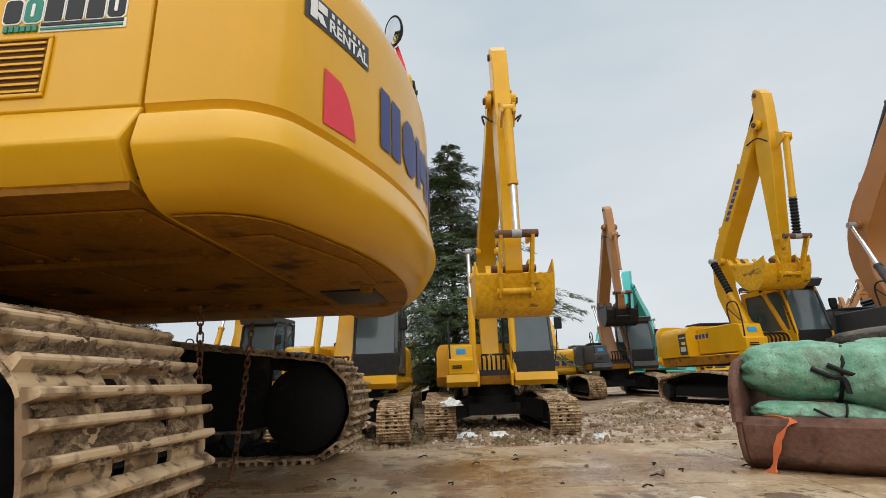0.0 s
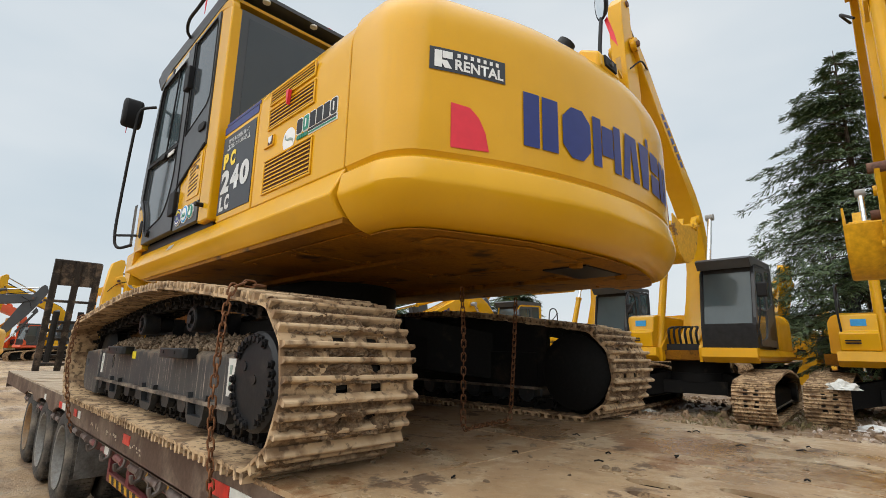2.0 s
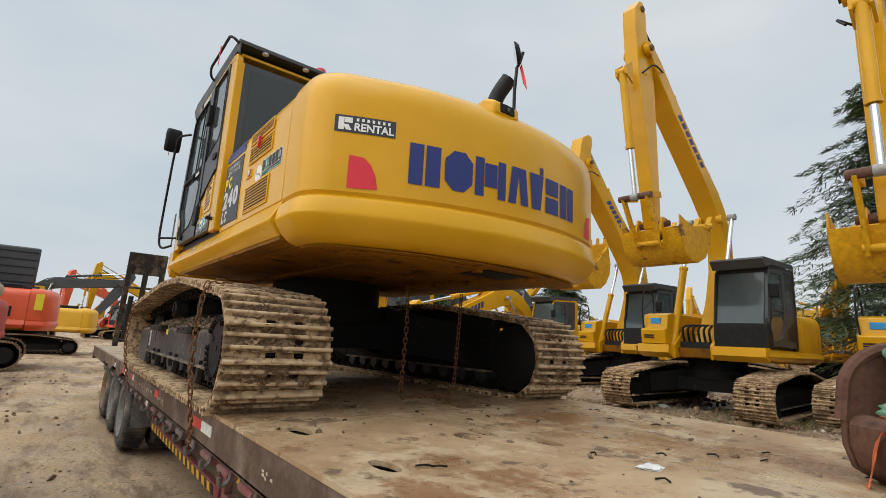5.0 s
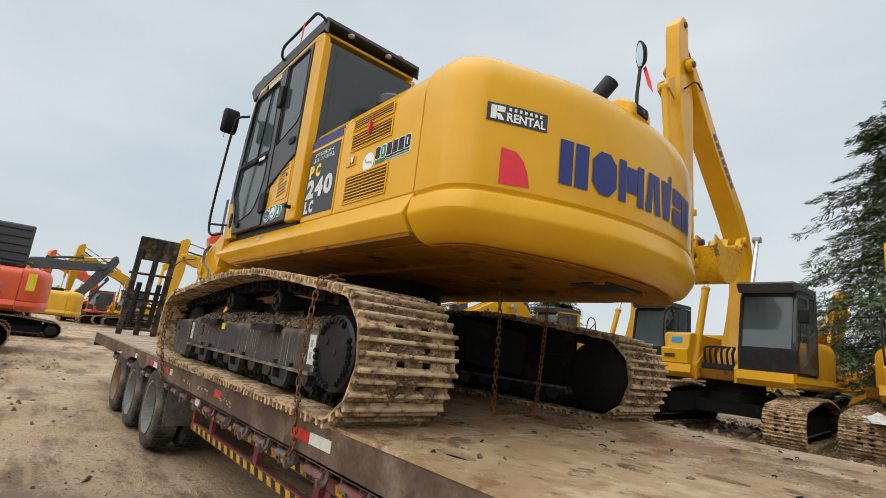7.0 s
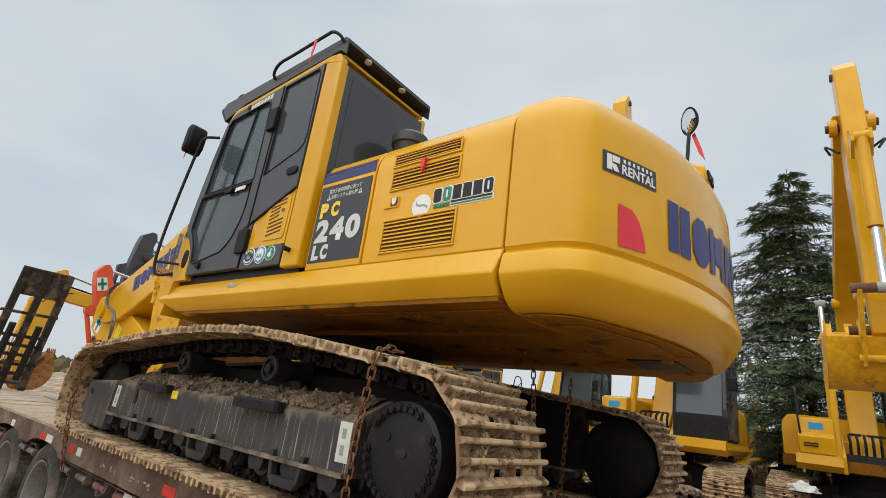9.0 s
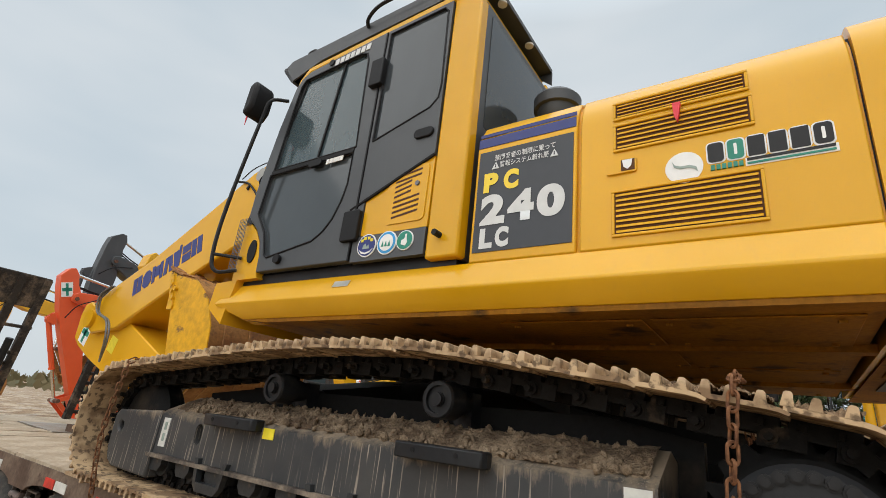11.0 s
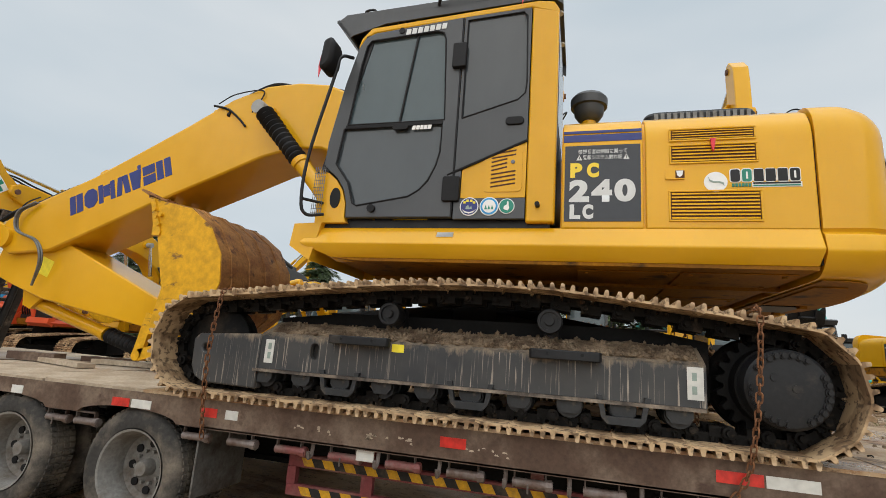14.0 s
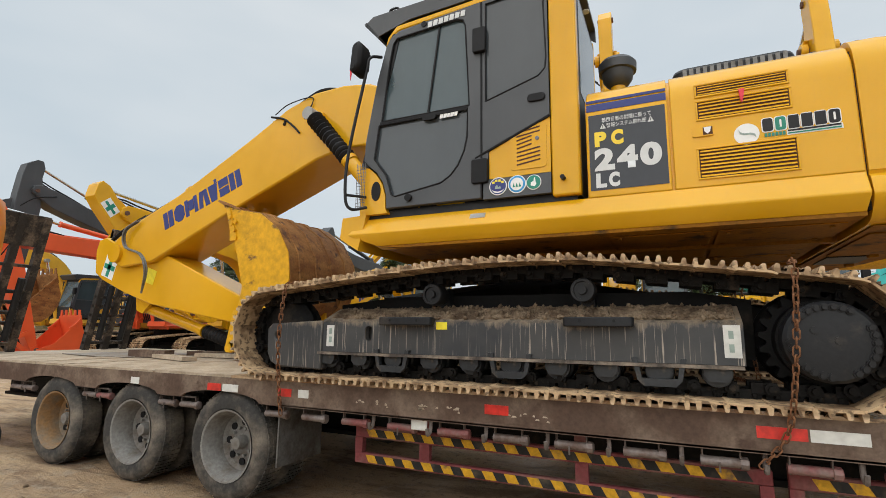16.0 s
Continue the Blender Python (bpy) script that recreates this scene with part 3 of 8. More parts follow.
def rubble(seed, n, x0, x1, y0, y1, r0, r1, mat, label):
    rnd = random.Random(seed)
    spots = []
    for _ in range(n):
        x, y = rnd.uniform(x0, x1), rnd.uniform(y0, y1)
        r = r0 + (r1 - r0) * rnd.random() ** 3
        spots.append(Matrix.LocRotScale((x, y, ground_z(x, y) + r * 0.2), Euler((rnd.uniform(0, 3), rnd.uniform(0, 3), rnd.uniform(0, 3))), (r * rnd.uniform(0.7, 1.5), r * rnd.uniform(0.7, 1.3), r * rnd.uniform(0.4, 0.8))))
    return tagged(clods("rubble", spots, mat, None, "", seed, 1, False), label, "rubble", kind="stuff")


rubble(11, 4200, -6, 14, 2.2, 14, 0.008, 0.06, RUBBLE, "broken brick and stone scattered on the bank")
rubble(13, 3400, 2, 13, 2.2, 12, 0.008, 0.055, BRICKBITS, "pale pink brick crumbs on the bank")
rubble(14, 3000, -2, 13, 3, 14, 0.015, 0.09, EARTHCLOD, "dark clods of broken earth on the bank")


def weeds(seed, patches, n):
    """Dry weeds in tufts: thin bent blades."""
    rnd = random.Random(seed)
    verts, faces = [], []
    for px, py, pr in patches:
        for _ in range(int(n * pr)):
            a, d = rnd.uniform(0, 2 * math.pi), pr * rnd.random() ** 0.6
            x, y = px + d * math.cos(a), py + d * math.sin(a)
            base = Vector((x, y, ground_z(x, y) - 0.01))
            lean = Vector((rnd.uniform(-0.09, 0.09), rnd.uniform(-0.09, 0.09), rnd.uniform(0.05, 0.16)))
            side = Vector((rnd.uniform(-1, 1), rnd.uniform(-1, 1), 0)).normalized() * rnd.uniform(0.003, 0.008)
            k = len(verts)
            verts += [base - side, base + side, base + lean * 0.6 + side * 0.7, base + lean + Vector((lean.x, lean.y, -0.02)), base + lean * 0.6 - side * 0.7]
            faces.append((k, k + 1, k + 2, k + 3, k + 4))
    me = bpy.data.meshes.new("weeds")
    me.from_pydata(verts, [], faces)
    return tagged(link_mesh("weeds", me, WEED), "dry olive weeds in tufts on the bank", "weeds", kind="stuff")


rnd = random.Random(5)
weeds(6, [(rnd.uniform(0.5, 11), rnd.uniform(3.6, 12), rnd.uniform(0.25, 0.8)) for _ in range(34)] + [(1.9, 8.3, 0.5), (2.1, 9.0, 0.6), (-2.0, 7.5, 0.6)], 260)
rubble(12, 700, -14, 3, -6, -1.8, 0.008, 0.04, MUD, "small clods of mud")

# ---- crawler excavators: local frame, facing -x, cab on the -y side, tracks on z = 0 ----
IDLER, SPROCKET = (-1.87, 0.365), (1.88, 0.36)
CARRIERS = ((-0.44, 0.655), (0.64, 0.662))
GAUGE, SHOEW = 1.25, 0.70


def track_line():
    """Closed line of the shoes' inner faces, as (x, z)."""
    r = 0.325
    pts = []
    for k in range(13):
        a = radians(-90 + 15 * k)
        pts.append((SPROCKET[0] + r * math.cos(a), SPROCKET[1] + r * math.sin(a)))
    pts = pts[:12] + [(1.66, 0.715), (1.2, 0.775), (0.64, 0.835), (0.1, 0.845), (-0.44, 0.825), (-1.1, 0.765), (-1.6, 0.715)]
    for k in range(13):
        a = radians(100 + (270 - 100) * k / 12)
        pts.append((IDLER[0] + r * math.cos(a), IDLER[1] + r * math.sin(a)))
    return pts


def track_stations(n):
    pts = [Vector((p[0], 0, p[1])) for p in track_line()]
    pts.append(pts[0])
    cum = [0.0]
    for a, b in zip(pts, pts[1:]):
        cum.append(cum[-1] + (b - a).length)
    out = []
    for i in range(n):
        s = cum[-1] * i / n
        k = max(j for j in range(len(cum)) if cum[j] <= s)
        k = min(k, len(pts) - 2)
        f = (s - cum[k]) / (cum[k + 1] - cum[k])
        p = pts[k].lerp(pts[k + 1], f)
        q0 = pts[k].lerp(pts[k + 1], max(0, f - 0.5)) if f > 0.5 else pts[k - 1].lerp(pts[k], 0.5 + f) if k > 0 else pts[-2].lerp(pts[-1], 0.5 + f)
        q1 = pts[k].lerp(pts[k + 1], f + 0.5) if f < 0.5 else pts[k + 1].lerp(pts[(k + 2) % len(pts)], f - 0.5) if k + 2 < len(pts) else pts[0].lerp(pts[1], f - 0.5)
        d = (q1 - q0).normalized()
        # local x along the chain, local -z outwards
        out.append(Matrix(((d.x, 0, -d.z, p.x), (0, 1, 0, 0), (d.z, 0, d.x, p.z), (0, 0, 0, 1))))
    return out


def shoe_bm():
    """A triple-grouser shoe with two mud holes and a notched overlapping lip, outer face towards -z."""
    bm = B()
    w, h = SHOEW / 2, 0.094
    for x0, x1, y0, y1 in ((0.018, h, -w, w), (-0.066, -0.03, -w, w), (-0.03, 0.018, -w, -0.11), (-0.03, 0.018, -0.035, 0.045), (-0.03, 0.018, 0.12, w)):
        box(bm, x0, x1, y0, y1 if y1 < w else w - 0.06, -0.012, 0.002)
    for y0, y1 in ((-w, -0.115), (-0.055, 0.055), (0.115, w - 0.06)):
        prism(bm, [(-0.064, -0.012), (-0.064, 0.002), (-0.088, 0.004), (-0.110, 0.010), (-0.113, 0.002), (-0.090, -0.008)], y0, y1)
    for c, hh in ((0.086, 0.038), (0.026, 0.033), (-0.046, 0.033)):
        prism(bm, [(c - 0.016, -0.01), (c + 0.016, -0.01), (c + 0.010, -0.008 - hh), (c + 0.005, -0.012 - hh), (c - 0.005, -0.012 - hh), (c - 0.010, -0.008 - hh)], -w, w - 0.06)
    for yy in (-0.16, 0.16):
        for xx in (0.05, -0.065):
            box(bm, xx - 0.012, xx + 0.012, yy - 0.012, yy + 0.012, -0.02, -0.01)
    return bm


def links_bm(n):
    bm = B()
    for m in track_stations(n):
        start = len(bm.verts)
        for yy in (-0.085, 0.085):
            box(bm, -0.085, 0.085, yy - 0.022, yy + 0.022, 0.0, 0.055)
            box(bm, -0.095, -0.03, yy - 0.03, yy + 0.03, 0.03, 0.092)
            box(bm, 0.035, 0.095, yy - 0.03, yy + 0.03, 0.03, 0.092)
        big = 0.036 if m.translation.z < 0.25 else 0.024
        rod(bm, (-0.06, -0.11 - big, 0.062), (-0.06, 0.11 + big, 0.062), big, 10)
        rod(bm, (-0.06, -0.17, 0.062), (-0.06, 0.17, 0.062), big * 0.55, 8)
        for xx in (-0.035, 0.05):
            rod(bm, (xx, -0.125, 0.012), (xx, -0.125, 0.034), 0.014, 6)
        bm.verts.ensure_lookup_table()
        bmesh.ops.transform(bm, matrix=m, verts=bm.verts[start:])
    return bm


def side_frame_bm():
    """Track frame of the -y side, centred on its own track line."""
    bm = B()
    prism(bm, [(-0.145, 0.222), (-0.145, 0.44), (-0.21, 0.45), (-0.17, 0.475), (0.02, 0.56), (0.2, 0.5), (0.2, 0.222)], -1.39, 1.51, "x")
    holed(bm, [(-1.39, 0.222), (1.51, 0.222), (1.51, 0.45), (-1.39, 0.45)], [[(-0.945 + 0.034 * math.cos(a), 0.365 + 0.022 * math.copysign(1, math.sin(a)) + 0.034 * math.sin(a)) for a in (2 * math.pi * (k + 0.5) / 20 for k in range(20))]], -0.21, -0.15)
    return bm


def idler_guard_bm():
    bm = B()
    holed(bm, [(-1.375, 0.078), (-1.82, 0.088), (-1.895, 0.125), (-1.935, 0.20), (-1.945, 0.395), (-1.90, 0.435), (-1.375, 0.462)], [[(-1.83 + 0.03 * math.cos(a), 0.335 + 0.03 * math.sin(a)) for a in (2 * math.pi * k / 18 for k in range(18))]], -0.225, -0.135)
    prism(bm, [(-1.45, 0.19), (-2.0, 0.3), (-2.0, 0.4), (-1.45, 0.45)], 0.10, 0.2)
    return bm


def roller_bm():
    bm = B()
    lathe(bm, [(0.05, -0.16), (0.078, -0.16), (0.084, -0.12), (0.070, -0.11), (0.070, -0.05), (0.084, -0.04), (0.084, 0.04), (0.070, 0.05), (0.070, 0.11), (0.084, 0.12), (0.078, 0.16), (0.05, 0.16)], (0, 0, 0), "y", 16)
    prism(bm, [(-0.07, 0.09), (-0.07, -0.01), (-0.045, -0.045), (0.045, -0.045), (0.07, -0.01), (0.07, 0.09)], -0.205, -0.165)
    rod(bm, (-0.03, -0.215, 0.03), (-0.03, -0.2, 0.03), 0.012, 6)
    rod(bm, (0.03, -0.215, 0.03), (0.03, -0.2, 0.03), 0.012, 6)
    return bm


def roller_guard_bm():
    return prism(B(), [(-0.15, 0.08), (-0.115, 0.08), (-0.095, -0.035), (0.095, -0.035), (0.115, 0.08), (0.15, 0.08), (0.14, 0.05), (0.12, -0.045), (0.085, -0.08), (-0.085, -0.08), (-0.12, -0.045), (-0.14, 0.05)], -0.235, -0.20)


def sprocket_bm():
    bm = B()
    pts = []
    for i in range(84):
        a = 2 * math.pi * i / 84
        r = 0.285 if (i % 4) in (0, 1) else 0.245
        pts.append((SPROCKET[0] + r * math.cos(a), SPROCKET[1] + r * math.sin(a)))
    prism(bm, pts, -0.04, 0.04)
    lathe(bm, [(0.22, -0.16), (0.22, 0.2), (0.05, 0.2)], (SPROCKET[0], 0, SPROCKET[1]), "y", 32)
    return bm


def drive_cover_bm():
    bm = B()
    lathe(bm, [(0.02, -0.307), (0.13, -0.305), (0.19, -0.30), (0.207, -0.285), (0.207, -0.15)], (SPROCKET[0], 0, SPROCKET[1]), "y", 48)
    for a, d in ((15, 0.09), (195, 0.03)):
        rod(bm, (SPROCKET[0] + d * math.cos(a), -0.312, SPROCKET[1] + d * math.sin(a)), (SPROCKET[0] + d * math.cos(a), -0.30, SPROCKET[1] + d * math.sin(a)), 0.02, 8)
    return bm


def drive_bolts(cover):
    """Hexagon bolts round the drive's cover."""
    for i in range(30):
        a = 2 * math.pi * i / 30
        if i % 10 in (3, 4):
            continue
        o = cached("dbolt", lambda: rod(rod(B(), (0, -0.310, 0), (0, -0.29, 0), 0.020, 10), (0, -0.322, 0), (0, -0.30, 0), 0.0135, 6), "bolt", BLACKPAINT, cover, smooth=0)
        o.matrix_local = Matrix.Translation((SPROCKET[0] + 0.176 * math.cos(a), 0, SPROCKET[1] + 0.176 * math.sin(a)))


def idler_bm():
    return lathe(B(), [(0.06, -0.11), (0.14, -0.10), (0.24, -0.085), (0.285, -0.05), (0.25, -0.045), (0.25, 0.045), (0.285, 0.05), (0.24, 0.085), (0.06, 0.11)], (IDLER[0], 0, IDLER[1]), "y", 28)


def carrier_bm():
    bm = B()
    lathe(bm, [(0.02, -0.160), (0.030, -0.160), (0.031, -0.150), (0.056, -0.150), (0.057, -0.165), (0.074, -0.165), (0.080, -0.155), (0.080, -0.05), (0.06, -0.04), (0.06, 0.0), (0.02, 0.2)], (0, 0, 0), "y", 18)
    rod(bm, (0, -0.175, 0), (0, -0.16, 0), 0.028, 12)
    prism(bm, [(-0.05, -0.18), (0.05, -0.18), (0.045, 0.05), (-0.045, 0.05)], 0.05, 0.13)
    return bm


def frame_mud(seed, parent):
    """Dried earth packed on the sloping top of a track frame, with clods."""
    rnd = random.Random(seed)
    bm = B()
    xs = [-1.34 + 2.82 * k / 240 for k in range(241)]
    rows = []
    for x in xs:
        n = [0.014 * noise.noise((x * 5, q * 2.0, seed)) + 0.010 * noise.noise((x * 19, q * 5.0, seed)) + 0.004 * max(0, x) for q in range(5)]
        rows.append([bm.verts.new((x, y, z + d)) for (y, z), d in zip(((-0.178, 0.468), (-0.15, 0.492), (-0.09, 0.526), (-0.03, 0.552), (0.02, 0.562)), n)])
    for a, b in zip(rows, rows[1:]):
        for k in range(4):
            bm.faces.new((a[k], a[k + 1], b[k + 1], b[k]))
    layer = part("mud_layer", bm, MUD, parent, "dried brown mud with clods")
    spots = []
    for _ in range(1300):
        x, y = -1.32 + 2.79 * rnd.random() ** 0.7, rnd.uniform(-0.19, 0.01)
        r = 0.0025 + 0.016 * rnd.random() ** 4
        spots.append(Matrix.LocRotScale((x, y, 0.488 + (y + 0.17) * 0.43 + r * 0.2), Euler((rnd.uniform(0, 3), rnd.uniform(0, 3), 0)), (r * rnd.uniform(0.8, 1.7), r, r * rnd.uniform(0.5, 0.9))))
    clods("mud_clod", spots, MUD, layer, seed=seed)


def mud_cake_bm(seed):
    """Earth packed between the bars of one shoe: a rough crust with gaps."""
    nx, ny = 34, 112
    bm = B()
    grid = []
    for i in range(nx + 1):
        row = []
        x = -0.070 + 0.158 * i / nx
        for j in range(ny + 1):
            y = -0.335 + 0.61 * j / ny
            p = Vector((x * 9, y * 5, seed * 7.3))
            mid = 1 - min(1.0, abs(y + 0.03) / 0.36) ** 2
            h = 0.036 * mid - 0.012 + 0.034 * noise.noise(p) + 0.020 * noise.noise(p * 2.9) + 0.024 * abs(noise.noise(p * 6.5)) + 0.012 * noise.noise(p * 13) - 0.006
            for hy in (-0.0725, 0.0825):
                if seed % 2 == 0 or hy > 0:
                    h -= 0.06 * max(0.0, 1 - ((x + 0.006) / 0.030) ** 2 - ((y - hy) / 0.036) ** 2)
            row.append(bm.verts.new((x + 0.004 * noise.noise(p * 6), y + 0.003 * noise.noise(p * 9), -0.011 - min(h, 0.042))))
        grid.append(row)
    for i in range(nx):
        for j in range(ny):
            q = (grid[i][j], grid[i + 1][j], grid[i + 1][j + 1], grid[i][j + 1])
            if min(v.co.z for v in q) < -0.0115:
                bm.faces.new(q)
    bmesh.ops.delete(bm, geom=[v for v in bm.verts if not v.link_faces], context="VERTS")
    return bm


def shoe_mud(stations, parent):
    """Crusts of earth on the shoes that go round the sprocket."""
    for i, m in enumerate(stations):
        if m.translation.x > 1.55 and m.translation.z < 0.80:
            k = (i * 7) % 5
            o = cached(f"cake{k}", lambda k=k: mud_cake_bm(k), "shoe_mud", WETMUD, parent, smooth=70)
            o.matrix_local = m


def crawler(root, s, fine, shoe_mat, shoes=50):
    """One crawler; s is -1 for the cab's side. Its fine pieces hang under the frame."""
    # all but the near main frame take the copy darkened for shade
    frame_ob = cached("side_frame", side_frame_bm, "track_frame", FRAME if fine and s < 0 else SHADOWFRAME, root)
    frame_ob.matrix_local = Matrix.Translation((0, s * GAUGE, 0)) @ Matrix.Diagonal((1, -s, 1, 1))
    if "shoe" not in CACHE:
        CACHE["shoe"] = to_mesh(shoe_bm(), "track_shoe", 0)
    if fine:
        rnd = random.Random(7 + s)
        for m in track_stations(shoes):
            o = link_mesh("track_shoe", CACHE["shoe"], shoe_mat, frame_ob)
            o.matrix_local = m @ pose(0, 0, 0, 0, rnd.uniform(-0.7, 0.7), rnd.uniform(-0.3, 0.3))
    else:
        def joined():
            bm = B()
            for m in track_stations(shoes):
                k = len(bm.verts)
                bm.from_mesh(CACHE["shoe"])
                bm.verts.ensure_lookup_table()
                bmesh.ops.transform(bm, matrix=m, verts=bm.verts[k:])
            return bm
        cached("shoes_joined", joined, "shoe_belt", shoe_mat, frame_ob, smooth=0)
    cached("links", lambda: links_bm(shoes), "link_chain", LINK, frame_ob, smooth=0)
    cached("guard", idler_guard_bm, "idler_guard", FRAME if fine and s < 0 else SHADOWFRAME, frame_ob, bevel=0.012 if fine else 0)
    cached("flange", lambda: prism(B(), [(-0.24, 0.200), (-0.24, 0.220), (0.22, 0.220), (0.22, 0.200)], -1.40, 1.50, "x"), "lower_flange", FLANGE, frame_ob, "mud-scuffed lower flange")
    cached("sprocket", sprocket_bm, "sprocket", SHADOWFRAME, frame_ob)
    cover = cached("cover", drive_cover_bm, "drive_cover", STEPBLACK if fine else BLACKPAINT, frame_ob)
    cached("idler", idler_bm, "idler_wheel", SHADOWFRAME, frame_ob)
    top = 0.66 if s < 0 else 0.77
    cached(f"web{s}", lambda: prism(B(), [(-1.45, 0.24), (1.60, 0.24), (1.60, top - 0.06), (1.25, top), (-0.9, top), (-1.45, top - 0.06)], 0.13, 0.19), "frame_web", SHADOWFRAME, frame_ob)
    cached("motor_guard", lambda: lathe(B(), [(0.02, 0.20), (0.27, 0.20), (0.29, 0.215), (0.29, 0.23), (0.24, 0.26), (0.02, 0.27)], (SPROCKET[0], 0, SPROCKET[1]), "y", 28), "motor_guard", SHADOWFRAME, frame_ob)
    if fine:
        drive_bolts(cover)
        for i in range(10):
            o = cached("roller", roller_bm, "track_roller", ROLLERBLACK, frame_ob)
            o.matrix_local = Matrix.Translation((-1.33 + i * 0.30, 0, 0.172))
        for x in (-0.73, 0.17, 1.07):
            o = cached("rguard", roller_guard_bm, "roller_guard", ROLLERBLACK, frame_ob)
            o.matrix_local = Matrix.Translation((x, 0, 0.170))
        for c in CARRIERS:
            o = cached("carrier", carrier_bm, "carrier_roller", STEPBLACK, frame_ob, smooth=25)
            o.matrix_local = Matrix.Translation((c[0], 0, c[1]))
        if s < 0:
            frame_mud(3 + s, frame_ob)
        shoe_mud(track_stations(shoes), frame_ob)
        for x0, x1 in ((-0.82, -0.38), (0.53, 0.95)):
            bm = B()
            prism(bm, [(x0 + 0.012, -0.20), (x0, -0.26), (x0 + 0.012, -0.285), (x0 + 0.04, -0.296), (x1 - 0.04, -0.296), (x1 - 0.012, -0.285), (x1, -0.26), (x1 - 0.012, -0.20)], 0.428, 0.486, "z")
            step = part("step", bm, STEPBLACK, frame_ob, bevel=0.006)
            for xx in (x0 + 0.11, x1 - 0.11):
                part("step_hole", rod(B(), (xx, -0.2985, 0.462), (xx, -0.29, 0.462), 0.010, 8), BLACK, step)
    return frame_ob


def carbody_bm():
    return prism(B(), [(-0.62, 0.36), (0.62, 0.36), (0.62, 0.62), (-0.62, 0.62)], -0.62, 0.62)


def carbody_leg_bm(sx, sy):
    bm = B()
    a = [(sx * 0.45, sy * 0.5), (sx * 1.05, sy * 1.08), (sx * 0.62, sy * 1.08), (sx * 0.05, sy * 0.5)]
    lo = [bm.verts.new((p[0], p[1], 0.36 if i in (0, 3) else 0.26)) for i, p in enumerate(a)]
    hi = [bm.verts.new((p[0], p[1], 0.80 if i in (0, 3) else 0.66)) for i, p in enumerate(a)]
    bm.faces.new(lo)
    bm.faces.new(hi[::-1])
    for i in range(4):
        bm.faces.new((lo[(i + 1) % 4], lo[i], hi[i], hi[(i + 1) % 4]))
    return bm


def carbody(root):
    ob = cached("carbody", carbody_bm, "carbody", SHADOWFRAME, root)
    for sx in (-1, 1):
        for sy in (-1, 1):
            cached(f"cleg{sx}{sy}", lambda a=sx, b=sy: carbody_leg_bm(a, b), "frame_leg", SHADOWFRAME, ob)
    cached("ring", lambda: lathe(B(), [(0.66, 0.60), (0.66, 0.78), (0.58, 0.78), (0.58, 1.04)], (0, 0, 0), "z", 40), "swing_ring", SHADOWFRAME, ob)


# -- counterweight --
TAIL = 2.868


def cw_outline(d, x0=2.175):
    """Plan of the counterweight, drawn in by d."""
    r, hw, fil = TAIL - d, 1.371 - d, 0.23
    pts = [(x0, -hw)]
    # fillet between the side and the tail arc
    cx = math.sqrt((r - fil) ** 2 - (hw - fil) ** 2)
    a_end = math.atan2(-(hw - fil), cx)
    for k in range(9):
        a = -math.pi / 2 + (a_end + math.pi / 2) * k / 8
        pts.append((cx + fil * math.cos(a), -(hw - fil) + fil * math.sin(a)))
    for k in range(1, 24):
        a = a_end * (1 - 2 * k / 24)
        pts.append((r * math.cos(a), r * math.sin(a)))
    half = pts[:10]
    pts += [(x, -y) for x, y in half[::-1]]
    return pts


CW_RINGS = ((1.000, 0.30), (1.003, 0.165), (1.010, 0.12), (1.024, 0.083), (1.046, 0.052), (1.08, 0.022), (1.118, -0.006), (1.138, -0.016), (1.150, -0.019), (1.163, -0.017), (1.235, -0.002), (1.246, 0.004), (1.256, 0.020), (1.264, 0.028), (1.273, 0.024), (1.284, 0.014), (1.30, 0.013), (1.60, 0.013), (1.80, 0.014), (1.89, 0.015), (1.96, 0.022), (2.02, 0.038), (2.066, 0.062), (2.098, 0.094), (2.120, 0.135), (2.134, 0.19), (2.14, 0.30))


def cw_rise(y, z):
    """The casting hangs slightly askew: its far end sits higher."""
    crown = min(1.0, max(0.0, (-0.66 - y) / 0.40)) * min(1.0, max(0.0, (z - 1.86) / 0.2))
    return 0.030 * (y + 1.37) * min(1.0, max(0.15, (z - 1.0) / 0.25)) - 0.018 * crown * crown * (3 - 2 * crown)


def counterweight_bm():
    bm = B()
    fall = lambda x, z: 0.13 * max(0.0, x - 2.33) * min(1.0, max(0.0, (z - 1.78) / 0.24))
    rings = [[bm.verts.new((x, y, z + cw_rise(y, z) - fall(x, z))) for x, y in cw_outline(d)] for z, d in CW_RINGS]
    n = len(rings[0])
    for a, b in zip(rings, rings[1:]):
        for i in range(n):
            j = (i + 1) % n
            bm.faces.new((a[i], a[j], b[j], b[i]))
    bm.faces.new(rings[0][::-1])
    bm.faces.new(rings[-1])
    return bm


def tail_x(y, z, off=0.004):
    """Where the counterweight's face lies at (y, z)."""
    d = np.interp(z, [q[0] for q in CW_RINGS], [q[1] for q in CW_RINGS])
    return math.sqrt((TAIL - d) ** 2 - y * y) + off


